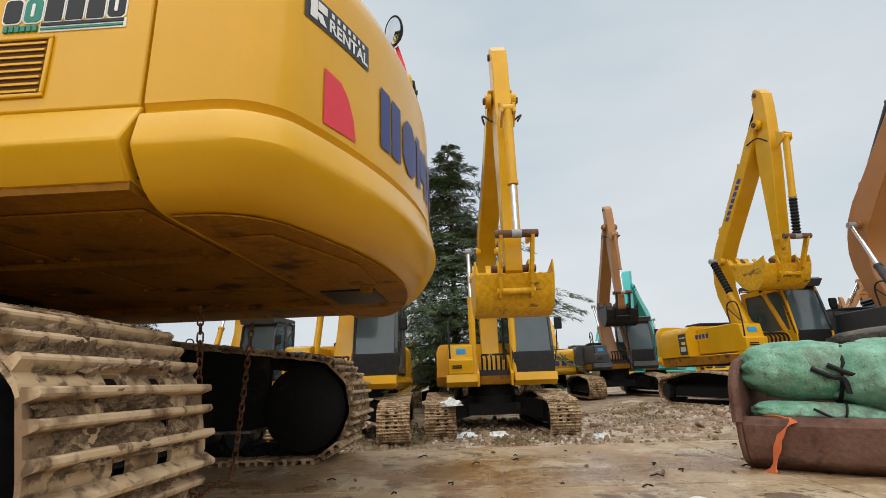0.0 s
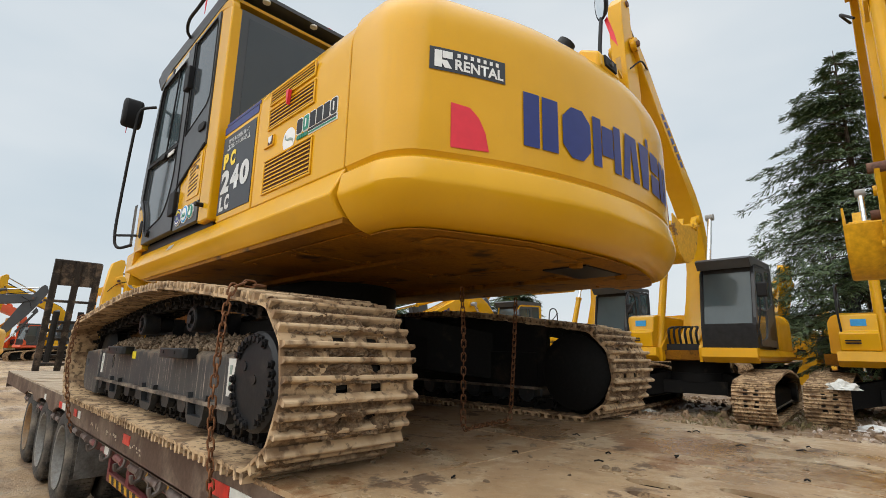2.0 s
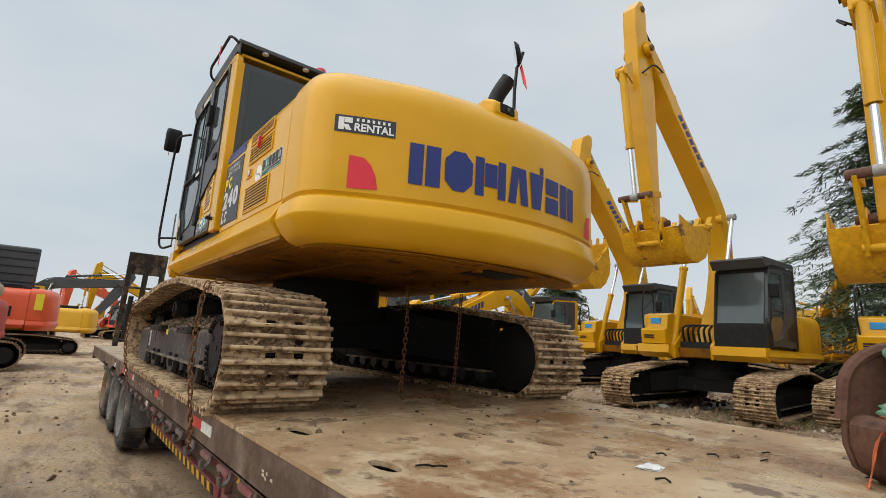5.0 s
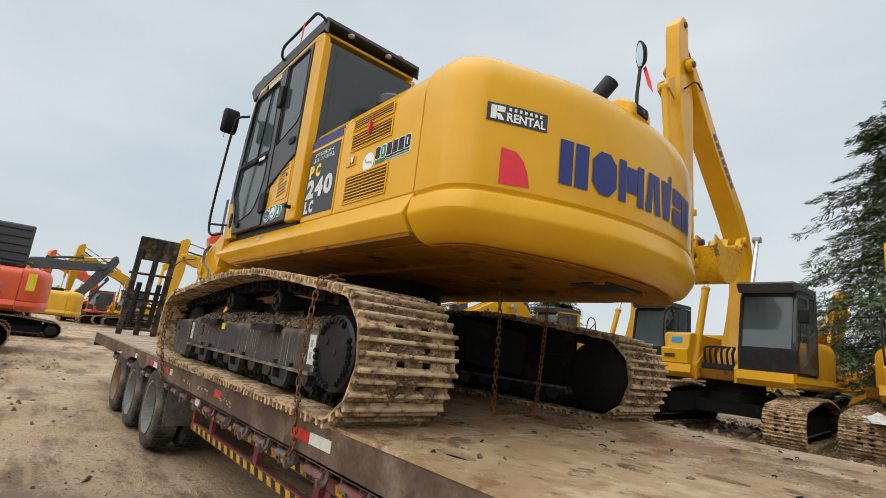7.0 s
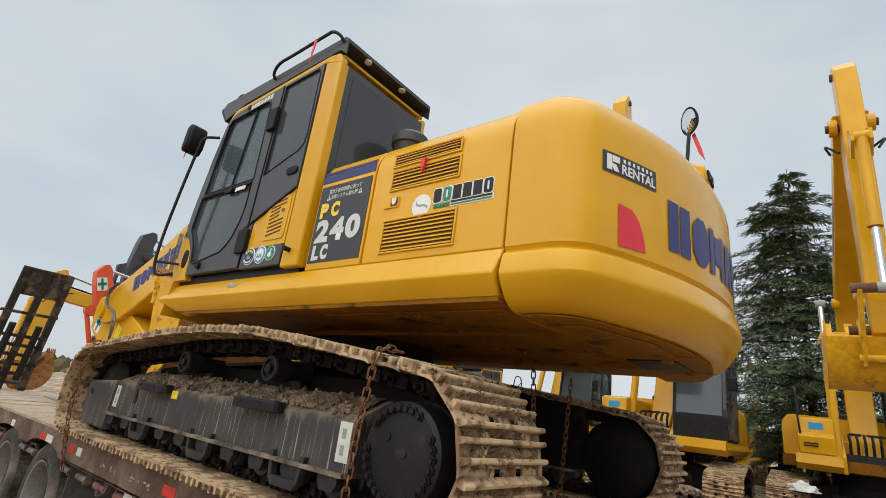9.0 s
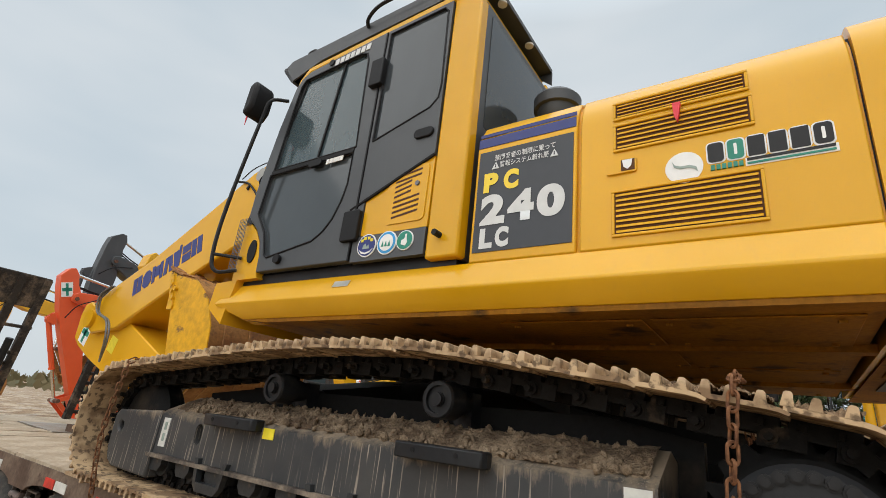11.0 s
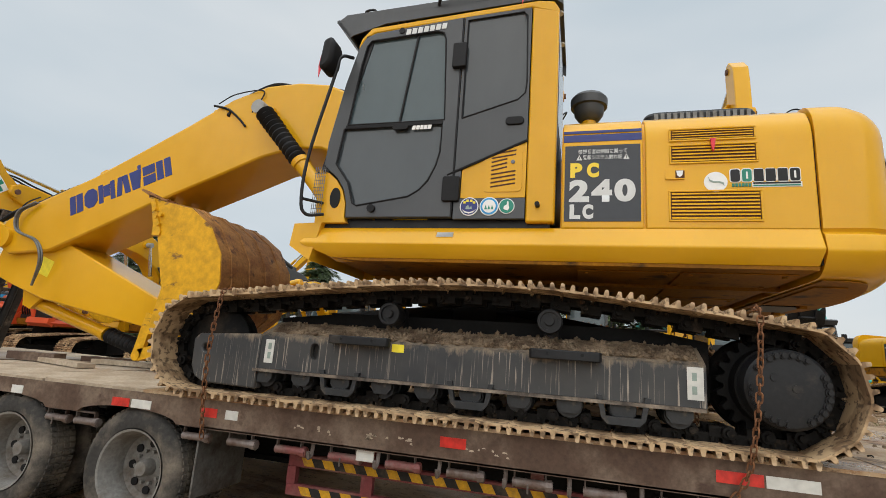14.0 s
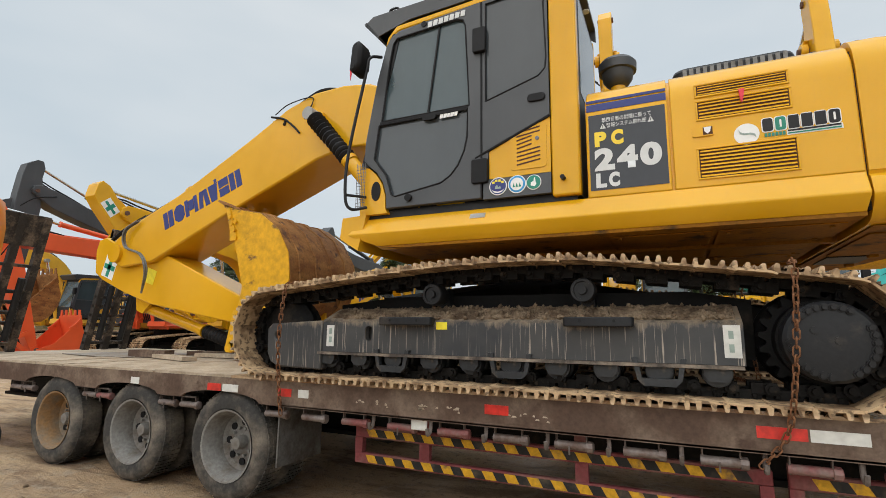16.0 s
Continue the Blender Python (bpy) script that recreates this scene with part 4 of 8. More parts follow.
def tail_decal(outlines, step=0.06):
    """Flat shapes of (y, z) wrapped on the counterweight's face."""
    bm = B()
    for pts in outlines:
        y0, y1 = min(p[0] for p in pts), max(p[0] for p in pts)
        vs = [bm.verts.new((p[0], p[1], 0)) for p in pts]
        bm.faces.new(vs)
    k = math.ceil((max(v.co.x for v in bm.verts) - min(v.co.x for v in bm.verts)) / step)
    lo, hi = min(v.co.x for v in bm.verts), max(v.co.x for v in bm.verts)
    for i in range(1, k):
        bmesh.ops.bisect_plane(bm, geom=bm.verts[:] + bm.edges[:] + bm.faces[:], plane_co=(lo + (hi - lo) * i / k, 0, 0), plane_no=(1, 0, 0))
    lo, hi = min(v.co.y for v in bm.verts), max(v.co.y for v in bm.verts)
    for i in range(1, 4):
        bmesh.ops.bisect_plane(bm, geom=bm.verts[:] + bm.edges[:] + bm.faces[:], plane_co=(0, lo + (hi - lo) * i / 4, 0), plane_no=(0, 1, 0))
    bmesh.ops.triangulate(bm, faces=bm.faces)
    for v in bm.verts:
        y, z = v.co.x, v.co.y
        v.co = (tail_x(y, z), y, z + cw_rise(y, z))
    return bm


# -- upper frame --
def skirt_bm(s=-1):
    bm = B()
    cs = [(1.33, 1.280), (1.350, 1.283), (1.418, 1.152), (1.412, 1.134), (1.345, 1.060), (1.24, 1.040), (1.24, 1.25)]
    ends = [(-1.10, -1.12, -1.215, -1.19, -0.98, -0.98, -1.05), (2.166, 2.166, 2.160, 2.160, 2.150, 2.150, 2.166)]
    rings = []
    for e in ends:
        rings.append([bm.verts.new((e[i], s * cs[i][0], cs[i][1])) for i in range(len(cs))])
    n = len(cs)
    for i in range(n):
        j = (i + 1) % n
        bm.faces.new((rings[0][i], rings[0][j], rings[1][j], rings[1][i]))
    bm.faces.new(rings[0])
    bm.faces.new(rings[1][::-1])
    return bm


def platform_bm():
    bm = B()
    prism(bm, [(-1.0, 1.06), (-0.75, 1.036), (2.15, 1.036), (2.15, 1.25), (-1.05, 1.25)], -1.338, 1.338)
    # ribs and frame rails underneath
    for y in (-0.62, 0.62):
        box(bm, -0.9, 2.5, y - 0.04, y + 0.04, 1.005, 1.04)
    return bm


def underplates():
    """Bolted cover plates under the frame and tail, as (x0, x1, y0, y1)."""
    return ((0.80, 1.42, -1.20, -0.66), (1.45, 2.10, -1.20, -0.66), (0.80, 1.42, -0.58, 0.0), (1.45, 2.10, -0.58, 0.0), (1.45, 2.10, 0.03, 0.58), (1.45, 2.10, 0.66, 1.2), (0.80, 1.42, 0.66, 1.2))


def hood_bm():
    bm = B()
    prism(bm, [(-1.335, 1.27), (-1.335, 1.86), (-1.325, 1.95), (-1.285, 2.02), (-1.21, 2.07), (-1.05, 2.09), (1.05, 2.09), (1.21, 2.07), (1.285, 2.02), (1.325, 1.95), (1.335, 1.86), (1.335, 1.27)], 0.69, 2.17, "x")
    return bm


def panel_bm(x0, x1, s=-1):
    """A body door on the side, wrapped over the hood's shoulder."""
    prof = [(1.33, 1.272), (1.357, 1.280), (1.357, 1.865), (1.349, 1.93), (1.335, 1.97), (1.30, 2.035), (1.22, 2.088), (1.05, 2.108), (1.05, 2.08), (1.2, 2.05)]
    return prism(B(), [(s * y, z) for y, z in prof], x0, x1, "x")


# -- front --
FOOT = (-0.42, 1.50)
TIP = (-6.0, 1.42)
BOOM = [(-0.20, 1.62), (-0.52, 2.05), (-1.00, 2.62), (-1.45, 2.98), (-1.80, 3.14), (-2.15, 3.19), (-2.56, 3.18), (-2.99, 3.05), (-3.55, 2.76), (-4.79, 2.17), (-5.70, 1.83), (-6.05, 1.64), (-6.16, 1.48), (-6.10, 1.32), (-5.90, 1.22), (-5.25, 1.27), (-4.75, 1.47), (-3.78, 1.86), (-2.97, 2.16), (-2.5, 2.34), (-2.12, 2.42), (-1.80, 2.41), (-1.42, 2.24), (-0.95, 1.78), (-0.62, 1.38), (-0.40, 1.28), (-0.22, 1.38)]
ARM = [(-0.52, 0.13), (-0.66, 0.05), (-0.66, -0.12), (-0.52, -0.42), (-0.30, -0.47), (0.25, -0.49), (0.88, -0.47), (2.85, -0.15), (2.99, -0.10), (3.04, 0.0), (2.97, 0.10), (2.8, 0.10), (0.84, 0.24), (0.45, 0.24), (0.12, 0.17), (-0.12, 0.17), (-0.30, 0.11)]
BUCKET_SIDE = [(-0.35, 1.30), (-0.24, 1.26), (0.18, 1.17), (0.45, 0.98), (0.62, 0.70), (0.66, 0.42), (0.56, 0.16), (0.38, 0.02), (0.12, -0.10), (-0.10, -0.12), (-0.06, 0.12), (-0.02, 0.34), (-0.20, 0.90)]
BUCKET_SHELL = [(-0.41, 1.33), (-0.24, 1.27), (0.18, 1.18), (0.45, 0.99), (0.62, 0.71), (0.67, 0.42), (0.57, 0.15), (0.38, 0.0), (0.12, -0.11)]


def strip(bm, pts, thick, y0, y1):
    """A bent plate along an open line."""
    n = len(pts)
    nor = []
    for i in range(n):
        a, b = pts[max(i - 1, 0)], pts[min(i + 1, n - 1)]
        d = Vector((b[0] - a[0], b[1] - a[1])).normalized()
        nor.append((d.y, -d.x))
    inner = [(p[0] + q[0] * thick, p[1] + q[1] * thick) for p, q in zip(pts, nor)]
    rows = [[bm.verts.new((p[0], y, p[1])) for p in line] for line in (pts, inner) for y in (y0, y1)]
    o0, o1, i0, i1 = rows
    for k in range(n - 1):
        bm.faces.new((o0[k], o0[k + 1], o1[k + 1], o1[k]))
        bm.faces.new((i0[k + 1], i0[k], i1[k], i1[k + 1]))
        bm.faces.new((o0[k + 1], o0[k], i0[k], i0[k + 1]))
        bm.faces.new((o1[k], o1[k + 1], i1[k + 1], i1[k]))
    bm.faces.new((o0[0], o1[0], i1[0], i0[0]))
    bm.faces.new((o1[-1], o0[-1], i0[-1], i1[-1]))
    return bm


def ram(root, a, b, y, r_body, r_rod, split, paint_mat, sleeve=False):
    """A hydraulic ram between pins a and b in the machine's plane."""
    a3, b3 = Vector((a[0], y, a[1])), Vector((b[0], y, b[1]))
    m = a3.lerp(b3, split)
    bm = rod(B(), a3, m, r_body, 14)
    rod(bm, m - (m - a3).normalized() * 0.06, m, r_body * 1.18, 14)
    rod(bm, (a[0], y - r_body * 1.1, a[1]), (a[0], y + r_body * 1.1, a[1]), r_body * 1.05, 12)
    body = part("cylinder", bm, paint_mat, root)
    bm = rod(B(), m, b3, r_rod, 12)
    part("rod", bm, STEEL, body, "polished chrome rod")
    part("rod_eye", rod(B(), (b[0], y - r_body, b[1]), (b[0], y + r_body, b[1]), r_body * 0.95, 16), PINGREY, body, "dull steel rod eye")
    if sleeve:
        bm = B()
        axis = (b3 - m).normalized()
        u = Vector((0, 1, 0))
        v = axis.cross(u)
        rings = []
        for i in range(45):
            c = m.lerp(b3, 0.02 + 0.93 * i / 44)
            r = r_body * ((0.92, 1.12, 1.26, 1.12)[i % 4] + 0.05 * math.sin(i * 1.7))
            rings.append([bm.verts.new(c + u * (r * math.cos(a)) + v * (r * math.sin(a))) for a in (2 * math.pi * q / 14 for q in range(14))])
        for p, q in zip(rings, rings[1:]):
            for e in range(14):
                bm.faces.new((p[e], p[(e + 1) % 14], q[(e + 1) % 14], q[e]))
        bm.faces.new(rings[0][::-1])
        bm.faces.new(rings[-1])
        part("rod_boot", bm, BLACK, body, "black bellows rod boot")
    return body


def front(root, paint_mat, boom_deg, arm_deg, curl, bucket_mat, shell_mat, fine, boot=False, bw=0.60, boom_mat=None, k=1.0, ka=1.0, slim=0.0, kb=None):
    """Boom, arm, bucket and rams. boom_deg lifts the boom, arm_deg is the arm's own direction, curl turns the bucket."""
    boom_mat = boom_mat or paint_mat
    def bt(p):
        q = turn2(p, -boom_deg, FOOT)
        return (FOOT[0] + k * (q[0] - FOOT[0]), FOOT[1] + k * (q[1] - FOOT[1]))
    pts = [bt(p) for p in BOOM]
    if slim:
        mid = len(BOOM) // 2
        near = [min(BOOM[:mid], key=lambda q: abs(q[0] - p[0])) for p in BOOM]
        pts = [bt(p if i < mid - 1 or i > len(BOOM) - 3 else (p[0] + (near[i][0] - p[0]) * slim, p[1] + (near[i][1] - p[1]) * slim)) for i, p in enumerate(BOOM)]
    bm = B()
    hw = 0.33 * (1 - 0.6 * slim)
    prism(bm, pts, -hw, hw)
    boom = part("boom", bm, boom_mat, root, bevel=0.02)
    # flange strips along both edges of the side plates
    for y in (-hw, hw):
        p, q = bt((-2.48, 2.82)), bt(TIP)
        part("boss", rod(B(), (p[0], y - 0.06, p[1]), (p[0], y + 0.06, p[1]), 0.10, 18), boom_mat, boom)
        part("boss", rod(B(), (q[0], y - 0.05, q[1]), (q[0], y + 0.05, q[1]), 0.13, 18), boom_mat, boom)
        e = y * 1.21
        pn = part("pin", rod(B(), (p[0], e - 0.006, p[1]), (p[0], e + 0.006, p[1]), 0.058, 16), PINGREY, boom)
        for g in range(3 if fine else 0):
            c = (p[0] + 0.03 * math.cos(g * 2.1), p[1] + 0.03 * math.sin(g * 2.1))
            part("pin_bolt", rod(B(), (c[0], e - 0.011, c[1]), (c[0], e + 0.011, c[1]), 0.009, 6), BLACKPAINT, pn)
    tip = bt(TIP)
    thin = 1 - 0.75 * slim
    tail = 1.0 if fine else 1.45
    at = lambda p: at0((p[0] * tail, p[1]) if p[0] < 0 else p)
    at0 = lambda p: (tip[0] + k * (turn2(p, arm_deg)[0]), tip[1] + k * (turn2(p, arm_deg)[1])) if p[0] < 0.9 else (tip[0] + k * turn2((0.9 + ka * (p[0] - 0.9), p[1]), arm_deg)[0], tip[1] + k * turn2((0.9 + ka * (p[0] - 0.9), p[1]), arm_deg)[1])
    bm = prism(B(), [at((p[0], p[1] * (thin if p[1] < 0 else 1))) for p in ARM], -0.24 * thin, 0.24 * thin)
    arm = part("arm", bm, paint_mat, root, bevel=0.015)
    pin = at((2.95, 0.0))
    kb = kb or k
    bk = lambda p: (pin[0] + kb * turn2(p, curl)[0], pin[1] + kb * turn2(p, curl)[1])
    bm = B()
    strip(bm, [bk(p) for p in BUCKET_SHELL], 0.03, -bw, bw)
    bucket = part("bucket", bm, shell_mat, root, "rusty curved bucket shell")
    for y in (-bw - 0.012, bw - 0.012):
        bm = prism(B(), [bk(p) for p in BUCKET_SIDE], y, y + 0.024)
        part("side_plate", bm, bucket_mat, bucket)
        bm = B()
        prism(bm, [bk(p) for p in ((-0.36, 1.30), (-0.30, 1.28), (-0.15, 0.92), (-0.16, 0.88), (-0.25, 0.88), (-0.26, 1.0))], y - 0.02, y + 0.04)
        for q in ((-0.27, 1.16), (-0.24, 1.08), (-0.19, 1.0), (-0.18, 1.1)):
            c = bk(q)
            rod(bm, (c[0], y - 0.035, c[1]), (c[0], y + 0.05, c[1]), 0.022, 8)
        part("side_cutter", bm, bucket_mat, bucket, "bolted side cutter")
    if fine:
        for y in (-0.42, -0.14, 0.14, 0.42):
            bm = strip(B(), [bk(p) for p in BUCKET_SHELL[1:8]], -0.014, y - 0.045, y + 0.045)
            part("wear_strap", bm, shell_mat, bucket, bevel=0.004)
    bm = B()
    prism(bm, [bk(p) for p in ((-0.44, 1.35), (-0.42, 1.315), (-0.18, 1.245), (-0.16, 1.27))], -bw, bw)
    part("lip", bm, shell_mat, bucket)
    for i in range(5):
        y = -bw + 0.1 + i * (2 * bw - 0.2) / 4
        part("tooth", prism(B(), [bk(p) for p in ((-0.40, 1.35), (-0.58, 1.42), (-0.60, 1.405), (-0.38, 1.29))], y - 0.05, y + 0.05), shell_mat, bucket)
    for y in (-0.27, 0.23):
        bm = prism(B(), [bk(p) for p in ((-0.13, 0.10), (-0.12, -0.10), (0.02, -0.14), (0.36, -0.17), (0.50, -0.08), (0.48, 0.10), (0.30, 0.05), (0.1, -0.05))], y, y + 0.04)
        part("ear", bm, bucket_mat, bucket)
    # link and levers to the bucket
    ram_end = at((2.55, -0.50))
    ear = bk((0.40, -0.08))
    bm = B()
    for y in (-0.27, 0.22):
        for a, b in ((ram_end, at((2.5, -0.05))), (ram_end, ear)):
            d = Vector((b[0] - a[0], b[1] - a[1])).normalized()
            n = (-d.y * 0.06, d.x * 0.06)
            prism(bm, [(a[0] + n[0], a[1] + n[1]), (b[0] + n[0], b[1] + n[1]), (b[0] - n[0], b[1] - n[1]), (a[0] - n[0], a[1] - n[1])], y, y + 0.05)
    rod(bm, (ram_end[0], -0.28, ram_end[1]), (ram_end[0], 0.28, ram_end[1]), 0.055, 12)
    rod(bm, (ear[0], -0.3, ear[1]), (ear[0], 0.3, ear[1]), 0.05, 12)
    rod(bm, (pin[0], -0.3, pin[1]), (pin[0], 0.3, pin[1]), 0.055, 12)
    part("bucket_link", bm, bucket_mat, arm)
    ram(root, at((0.55, -0.62)), ram_end, 0.0, 0.075, 0.045, 0.62, paint_mat, boot)
    for y in (-0.12, 0.08):
        part("ram_bracket", prism(B(), [at(p) for p in ((0.35, -0.46), (0.75, -0.46), (0.62, -0.68), (0.48, -0.68))], y, y + 0.04), paint_mat, arm)
    top = bt((-3.35, 3.02))
    ram(root, top, at((-0.56, 0.0)), 0.0, 0.085, 0.05, 0.52, paint_mat)
    for y in (-0.12, 0.08):
        part("ram_bracket", prism(B(), [bt(p) for p in ((-3.65, 2.62), (-3.05, 2.88), (-3.28, 3.08), (-3.42, 3.06))], y, y + 0.04), boom_mat, boom)
    base = (-1.05, 1.22)
    for y in (-0.47, 0.47):
        ram(root, base, bt((-2.48, 2.82)), y, 0.08, 0.048, 0.62, paint_mat, boot)
    # hoses along the back of the boom
    for y in (-0.13, -0.06, 0.05, 0.12) if fine else (-0.10, 0.09):
        for route, r, mat in ((((-0.5, 2.1), (-1.0, 2.70), (-1.5, 3.08), (-2.2, 3.26), (-2.6, 3.22), (-3.05, 3.06)), 0.02, BLACK), (((-3.0, 3.085), (-3.55, 2.80), (-4.79, 2.21)), 0.017, boom_mat), (((-4.75, 2.23), (-5.3, 2.06), (-5.75, 1.90), (-6.1, 1.80), (-6.45, 1.62)), 0.03 if fine else 0.022, BLACK)):
            pts3 = curve_pts([(p[0], y * (1.5 if r > 0.025 else 1.0), p[1]) for p in (bt(q) for q in route)], 8)
            if r > 0.025:
                bm = B()
                for u, v in zip(pts3, pts3[1:]):
                    rod(bm, u, v, r, 8, r * 0.8)
            else:
                bm = tube(B(), pts3, r, 6)
            part("hose" if mat is BLACK else "pipe", bm, mat, boom, "black hydraulic hose" if mat is BLACK else "painted steel pipe")
    for q in ((-3.10, 3.03), (-3.75, 2.70), (-4.72, 2.24)) if fine else ():
        c = bt(q)
        part("pipe_clamp", box(B(), c[0] - 0.04, c[0] + 0.04, -0.17, 0.17, c[1] - 0.03, c[1] + 0.035), boom_mat, boom)
    if not fine:
        for c, e in ((tip, hw + 0.09), (at((-0.56, 0.0)), 0.17), (pin, 0.36), (ram_end, 0.33)):
            part("pin", rod(B(), (c[0], -e, c[1]), (c[0], e, c[1]), 0.062, 12), OLDRUST, arm, "dark greased pin")
        for y in (-hw - 0.05, hw + 0.05):
            p, q = bt((-5.55, 1.72)), at((0.55, -0.30))
            m = ((p[0] + q[0]) / 2 - 0.16, (p[1] + q[1]) / 2 + 0.05)
            part("hose", tube(B(), curve_pts([(p[0], y * 0.9, p[1]), (m[0], y * 1.25, m[1]), (q[0], y * 0.8, q[1])], 6), 0.018, 6), BLACK, boom, "black hose looped past the joint")
    if not fine and boom_mat is YELLOW:
        deep = 0.75 * (1 - slim)
        for y in (-hw - 0.004, hw + 0.001):
            bm = B()
            for i in range(7):
                x0 = -4.72 + i * 0.165
                quad_pts = []
                for x, share in ((x0, 0.68), (x0 + 0.12, 0.68), (x0 + 0.12, 0.28), (x0, 0.28)):
                    quad_pts.append(bt((x, 2.17 + (x + 4.79) * 0.476 - deep * share)))
                prism(bm, quad_pts, y, y + 0.003)
            part("boom_mark", bm, BLUE, boom, "row of navy blocks")
    return bt, at, bk


# -- cab, in the machine's frame --
CY0, CY1 = -1.395, -0.42
DOOR_OUT = [(-0.862, 1.345), (-0.868, 1.46), (-0.90, 1.565), (-0.962, 1.655), (-1.035, 1.715), (-1.085, 1.77), (-1.075, 1.95), (-0.985, 2.45), (-0.905, 2.76), (-0.86, 2.83), (-0.78, 2.872), (-0.06, 2.925), (-0.055, 1.345)]
DOOR_WIN = [(-0.925, 2.085), (-0.865, 2.60), (-0.835, 2.76), (-0.80, 2.805), (-0.26, 2.83), (-0.205, 2.81), (-0.185, 2.75), (-0.15, 2.085)]
DOOR_LOW = [(-0.95, 2.055), (-0.165, 2.055), (-0.165, 1.84), (-0.19, 1.73), (-0.24, 1.62), (-0.30, 1.55), (-0.38, 1.50), (-0.78, 1.435), (-0.815, 1.455), (-0.835, 1.52), (-0.87, 1.62), (-0.94, 1.71), (-0.985, 1.77)]
REAR_OUT = [(-0.045, 1.49), (-0.045, 2.925), (0.455, 2.945), (0.455, 1.895), (0.0, 1.70), (0.0, 1.49)]
REAR_WIN = [(-0.02, 2.09), (-0.02, 2.895), (0.40, 2.915), (0.425, 2.88), (0.44, 2.35), (0.43, 2.26), (0.38, 2.21)]


def cab_side_bm():
    """Right side of the cab frame, its window left open."""
    return holed(B(), [(-1.10, 1.31), (-1.12, 1.72), (-0.94, 2.80), (-0.80, 2.94), (0.652, 2.94), (0.652, 1.31)], [[(-0.95, 1.80), (-0.84, 2.70), (-0.75, 2.80), (0.50, 2.80), (0.50, 1.95), (-0.2, 1.80)]], CY1 - 0.05, CY1)


def cab_rail_bm():
    return prism(B(), [(-0.922, 2.765), (-0.90, 2.845), (-0.82, 2.932), (0.50, 3.005), (0.615, 2.985), (0.652, 2.92), (0.652, 2.88), (0.46, 2.95), (-0.79, 2.885), (-0.868, 2.838), (-0.90, 2.765)], CY0, CY0 + 0.06)


def cab_rear_bm():
    return holed(B(), [(CY0 + 0.06, 1.31), (CY0 + 0.06, 2.90), (CY1 - 0.04, 2.90), (CY1 - 0.04, 1.31)], [[(CY0 + 0.14, 2.10), (CY0 + 0.14, 2.84), (CY1 - 0.10, 2.84), (CY1 - 0.10, 2.10)]], 0.60, 0.65, "x")


def cab_front_bm():
    """Black front frame: screen pillars, cross bar and lower panel."""
    bm = B()
    lean = lambda z: -1.12 + max(0, z - 1.72) * 0.215
    for y0, y1 in ((CY0, CY0 + 0.065), (CY1 - 0.065, CY1)):
        prism(bm, [(lean(1.70), 1.70), (lean(2.86) + 0.02, 2.86), (lean(2.86) + 0.1, 2.86), (lean(1.70) + 0.07, 1.70)], y0, y1)
    for z in (1.72, 2.84):
        box(bm, lean(z), lean(z) + 0.06, CY0 + 0.05, CY1 - 0.05, z - 0.04, z + 0.05)
    prism(bm, [(-1.115, 1.31), (-1.125, 1.70), (-1.07, 1.70), (-1.06, 1.31)], CY0 + 0.06, CY1 - 0.03)
    return bm


def windscreen_bm():
    return prism(B(), [(-1.10, 1.76), (-0.885, 2.80), (-0.88, 2.80), (-1.094, 1.76)], CY0 + 0.06, CY1 - 0.06)


def roof_guard_bm():
    """Dark roof plate with turned-down edges and a sloping peak."""
    bm = B()
    y0, y1 = CY0 + 0.005, CY1 + 0.01
    prism(bm, [(-1.145, 3.025), (-1.06, 3.085), (0.63, 3.13), (0.67, 3.10), (0.67, 3.07), (-1.04, 3.04)], y0, y1)
    for y in (y0, y1 - 0.012):
        prism(bm, [(-1.145, 3.02), (-1.05, 3.04), (0.64, 3.08), (0.672, 3.07), (0.672, 2.96), (0.60, 3.02), (-0.70, 2.965), (-1.02, 2.88)], y, y + 0.012)
    prism(bm, [(-1.15, 3.035), (-1.13, 3.05), (-0.995, 2.88), (-1.01, 2.87)], y0, y1)
    for x in (-0.6, 0.45):
        for y in (y0 + 0.12, y1 - 0.12):
            box(bm, x - 0.03, x + 0.03, y - 0.03, y + 0.03, 2.96, 3.10)
    return bm


def seat_bm():
    bm = B()
    box(bm, -0.45, 0.05, -1.12, -0.66, 1.62, 1.76)
    prism(bm, [(0.0, 1.70), (0.14, 1.70), (0.26, 2.38), (0.16, 2.40)], -1.12, -0.66)
    box(bm, 0.18, 0.27, -1.02, -0.76, 2.40, 2.60)
    box(bm, -0.42, 0.05, -1.25, -1.15, 1.55, 1.92)
    box(bm, -0.42, 0.05, -0.63, -0.52, 1.55, 1.92)
    box(bm, -0.35, 0.05, -1.02, -0.76, 1.34, 1.62)
    rod(bm, (-0.36, -1.20, 1.90), (-0.40, -1.20, 2.10), 0.025, 8)
    rod(bm, (-0.36, -0.58, 1.90), (-0.40, -0.58, 2.10), 0.025, 8)
    box(bm, -0.98, -0.84, -0.62, -0.52, 1.34, 2.15)
    return bm


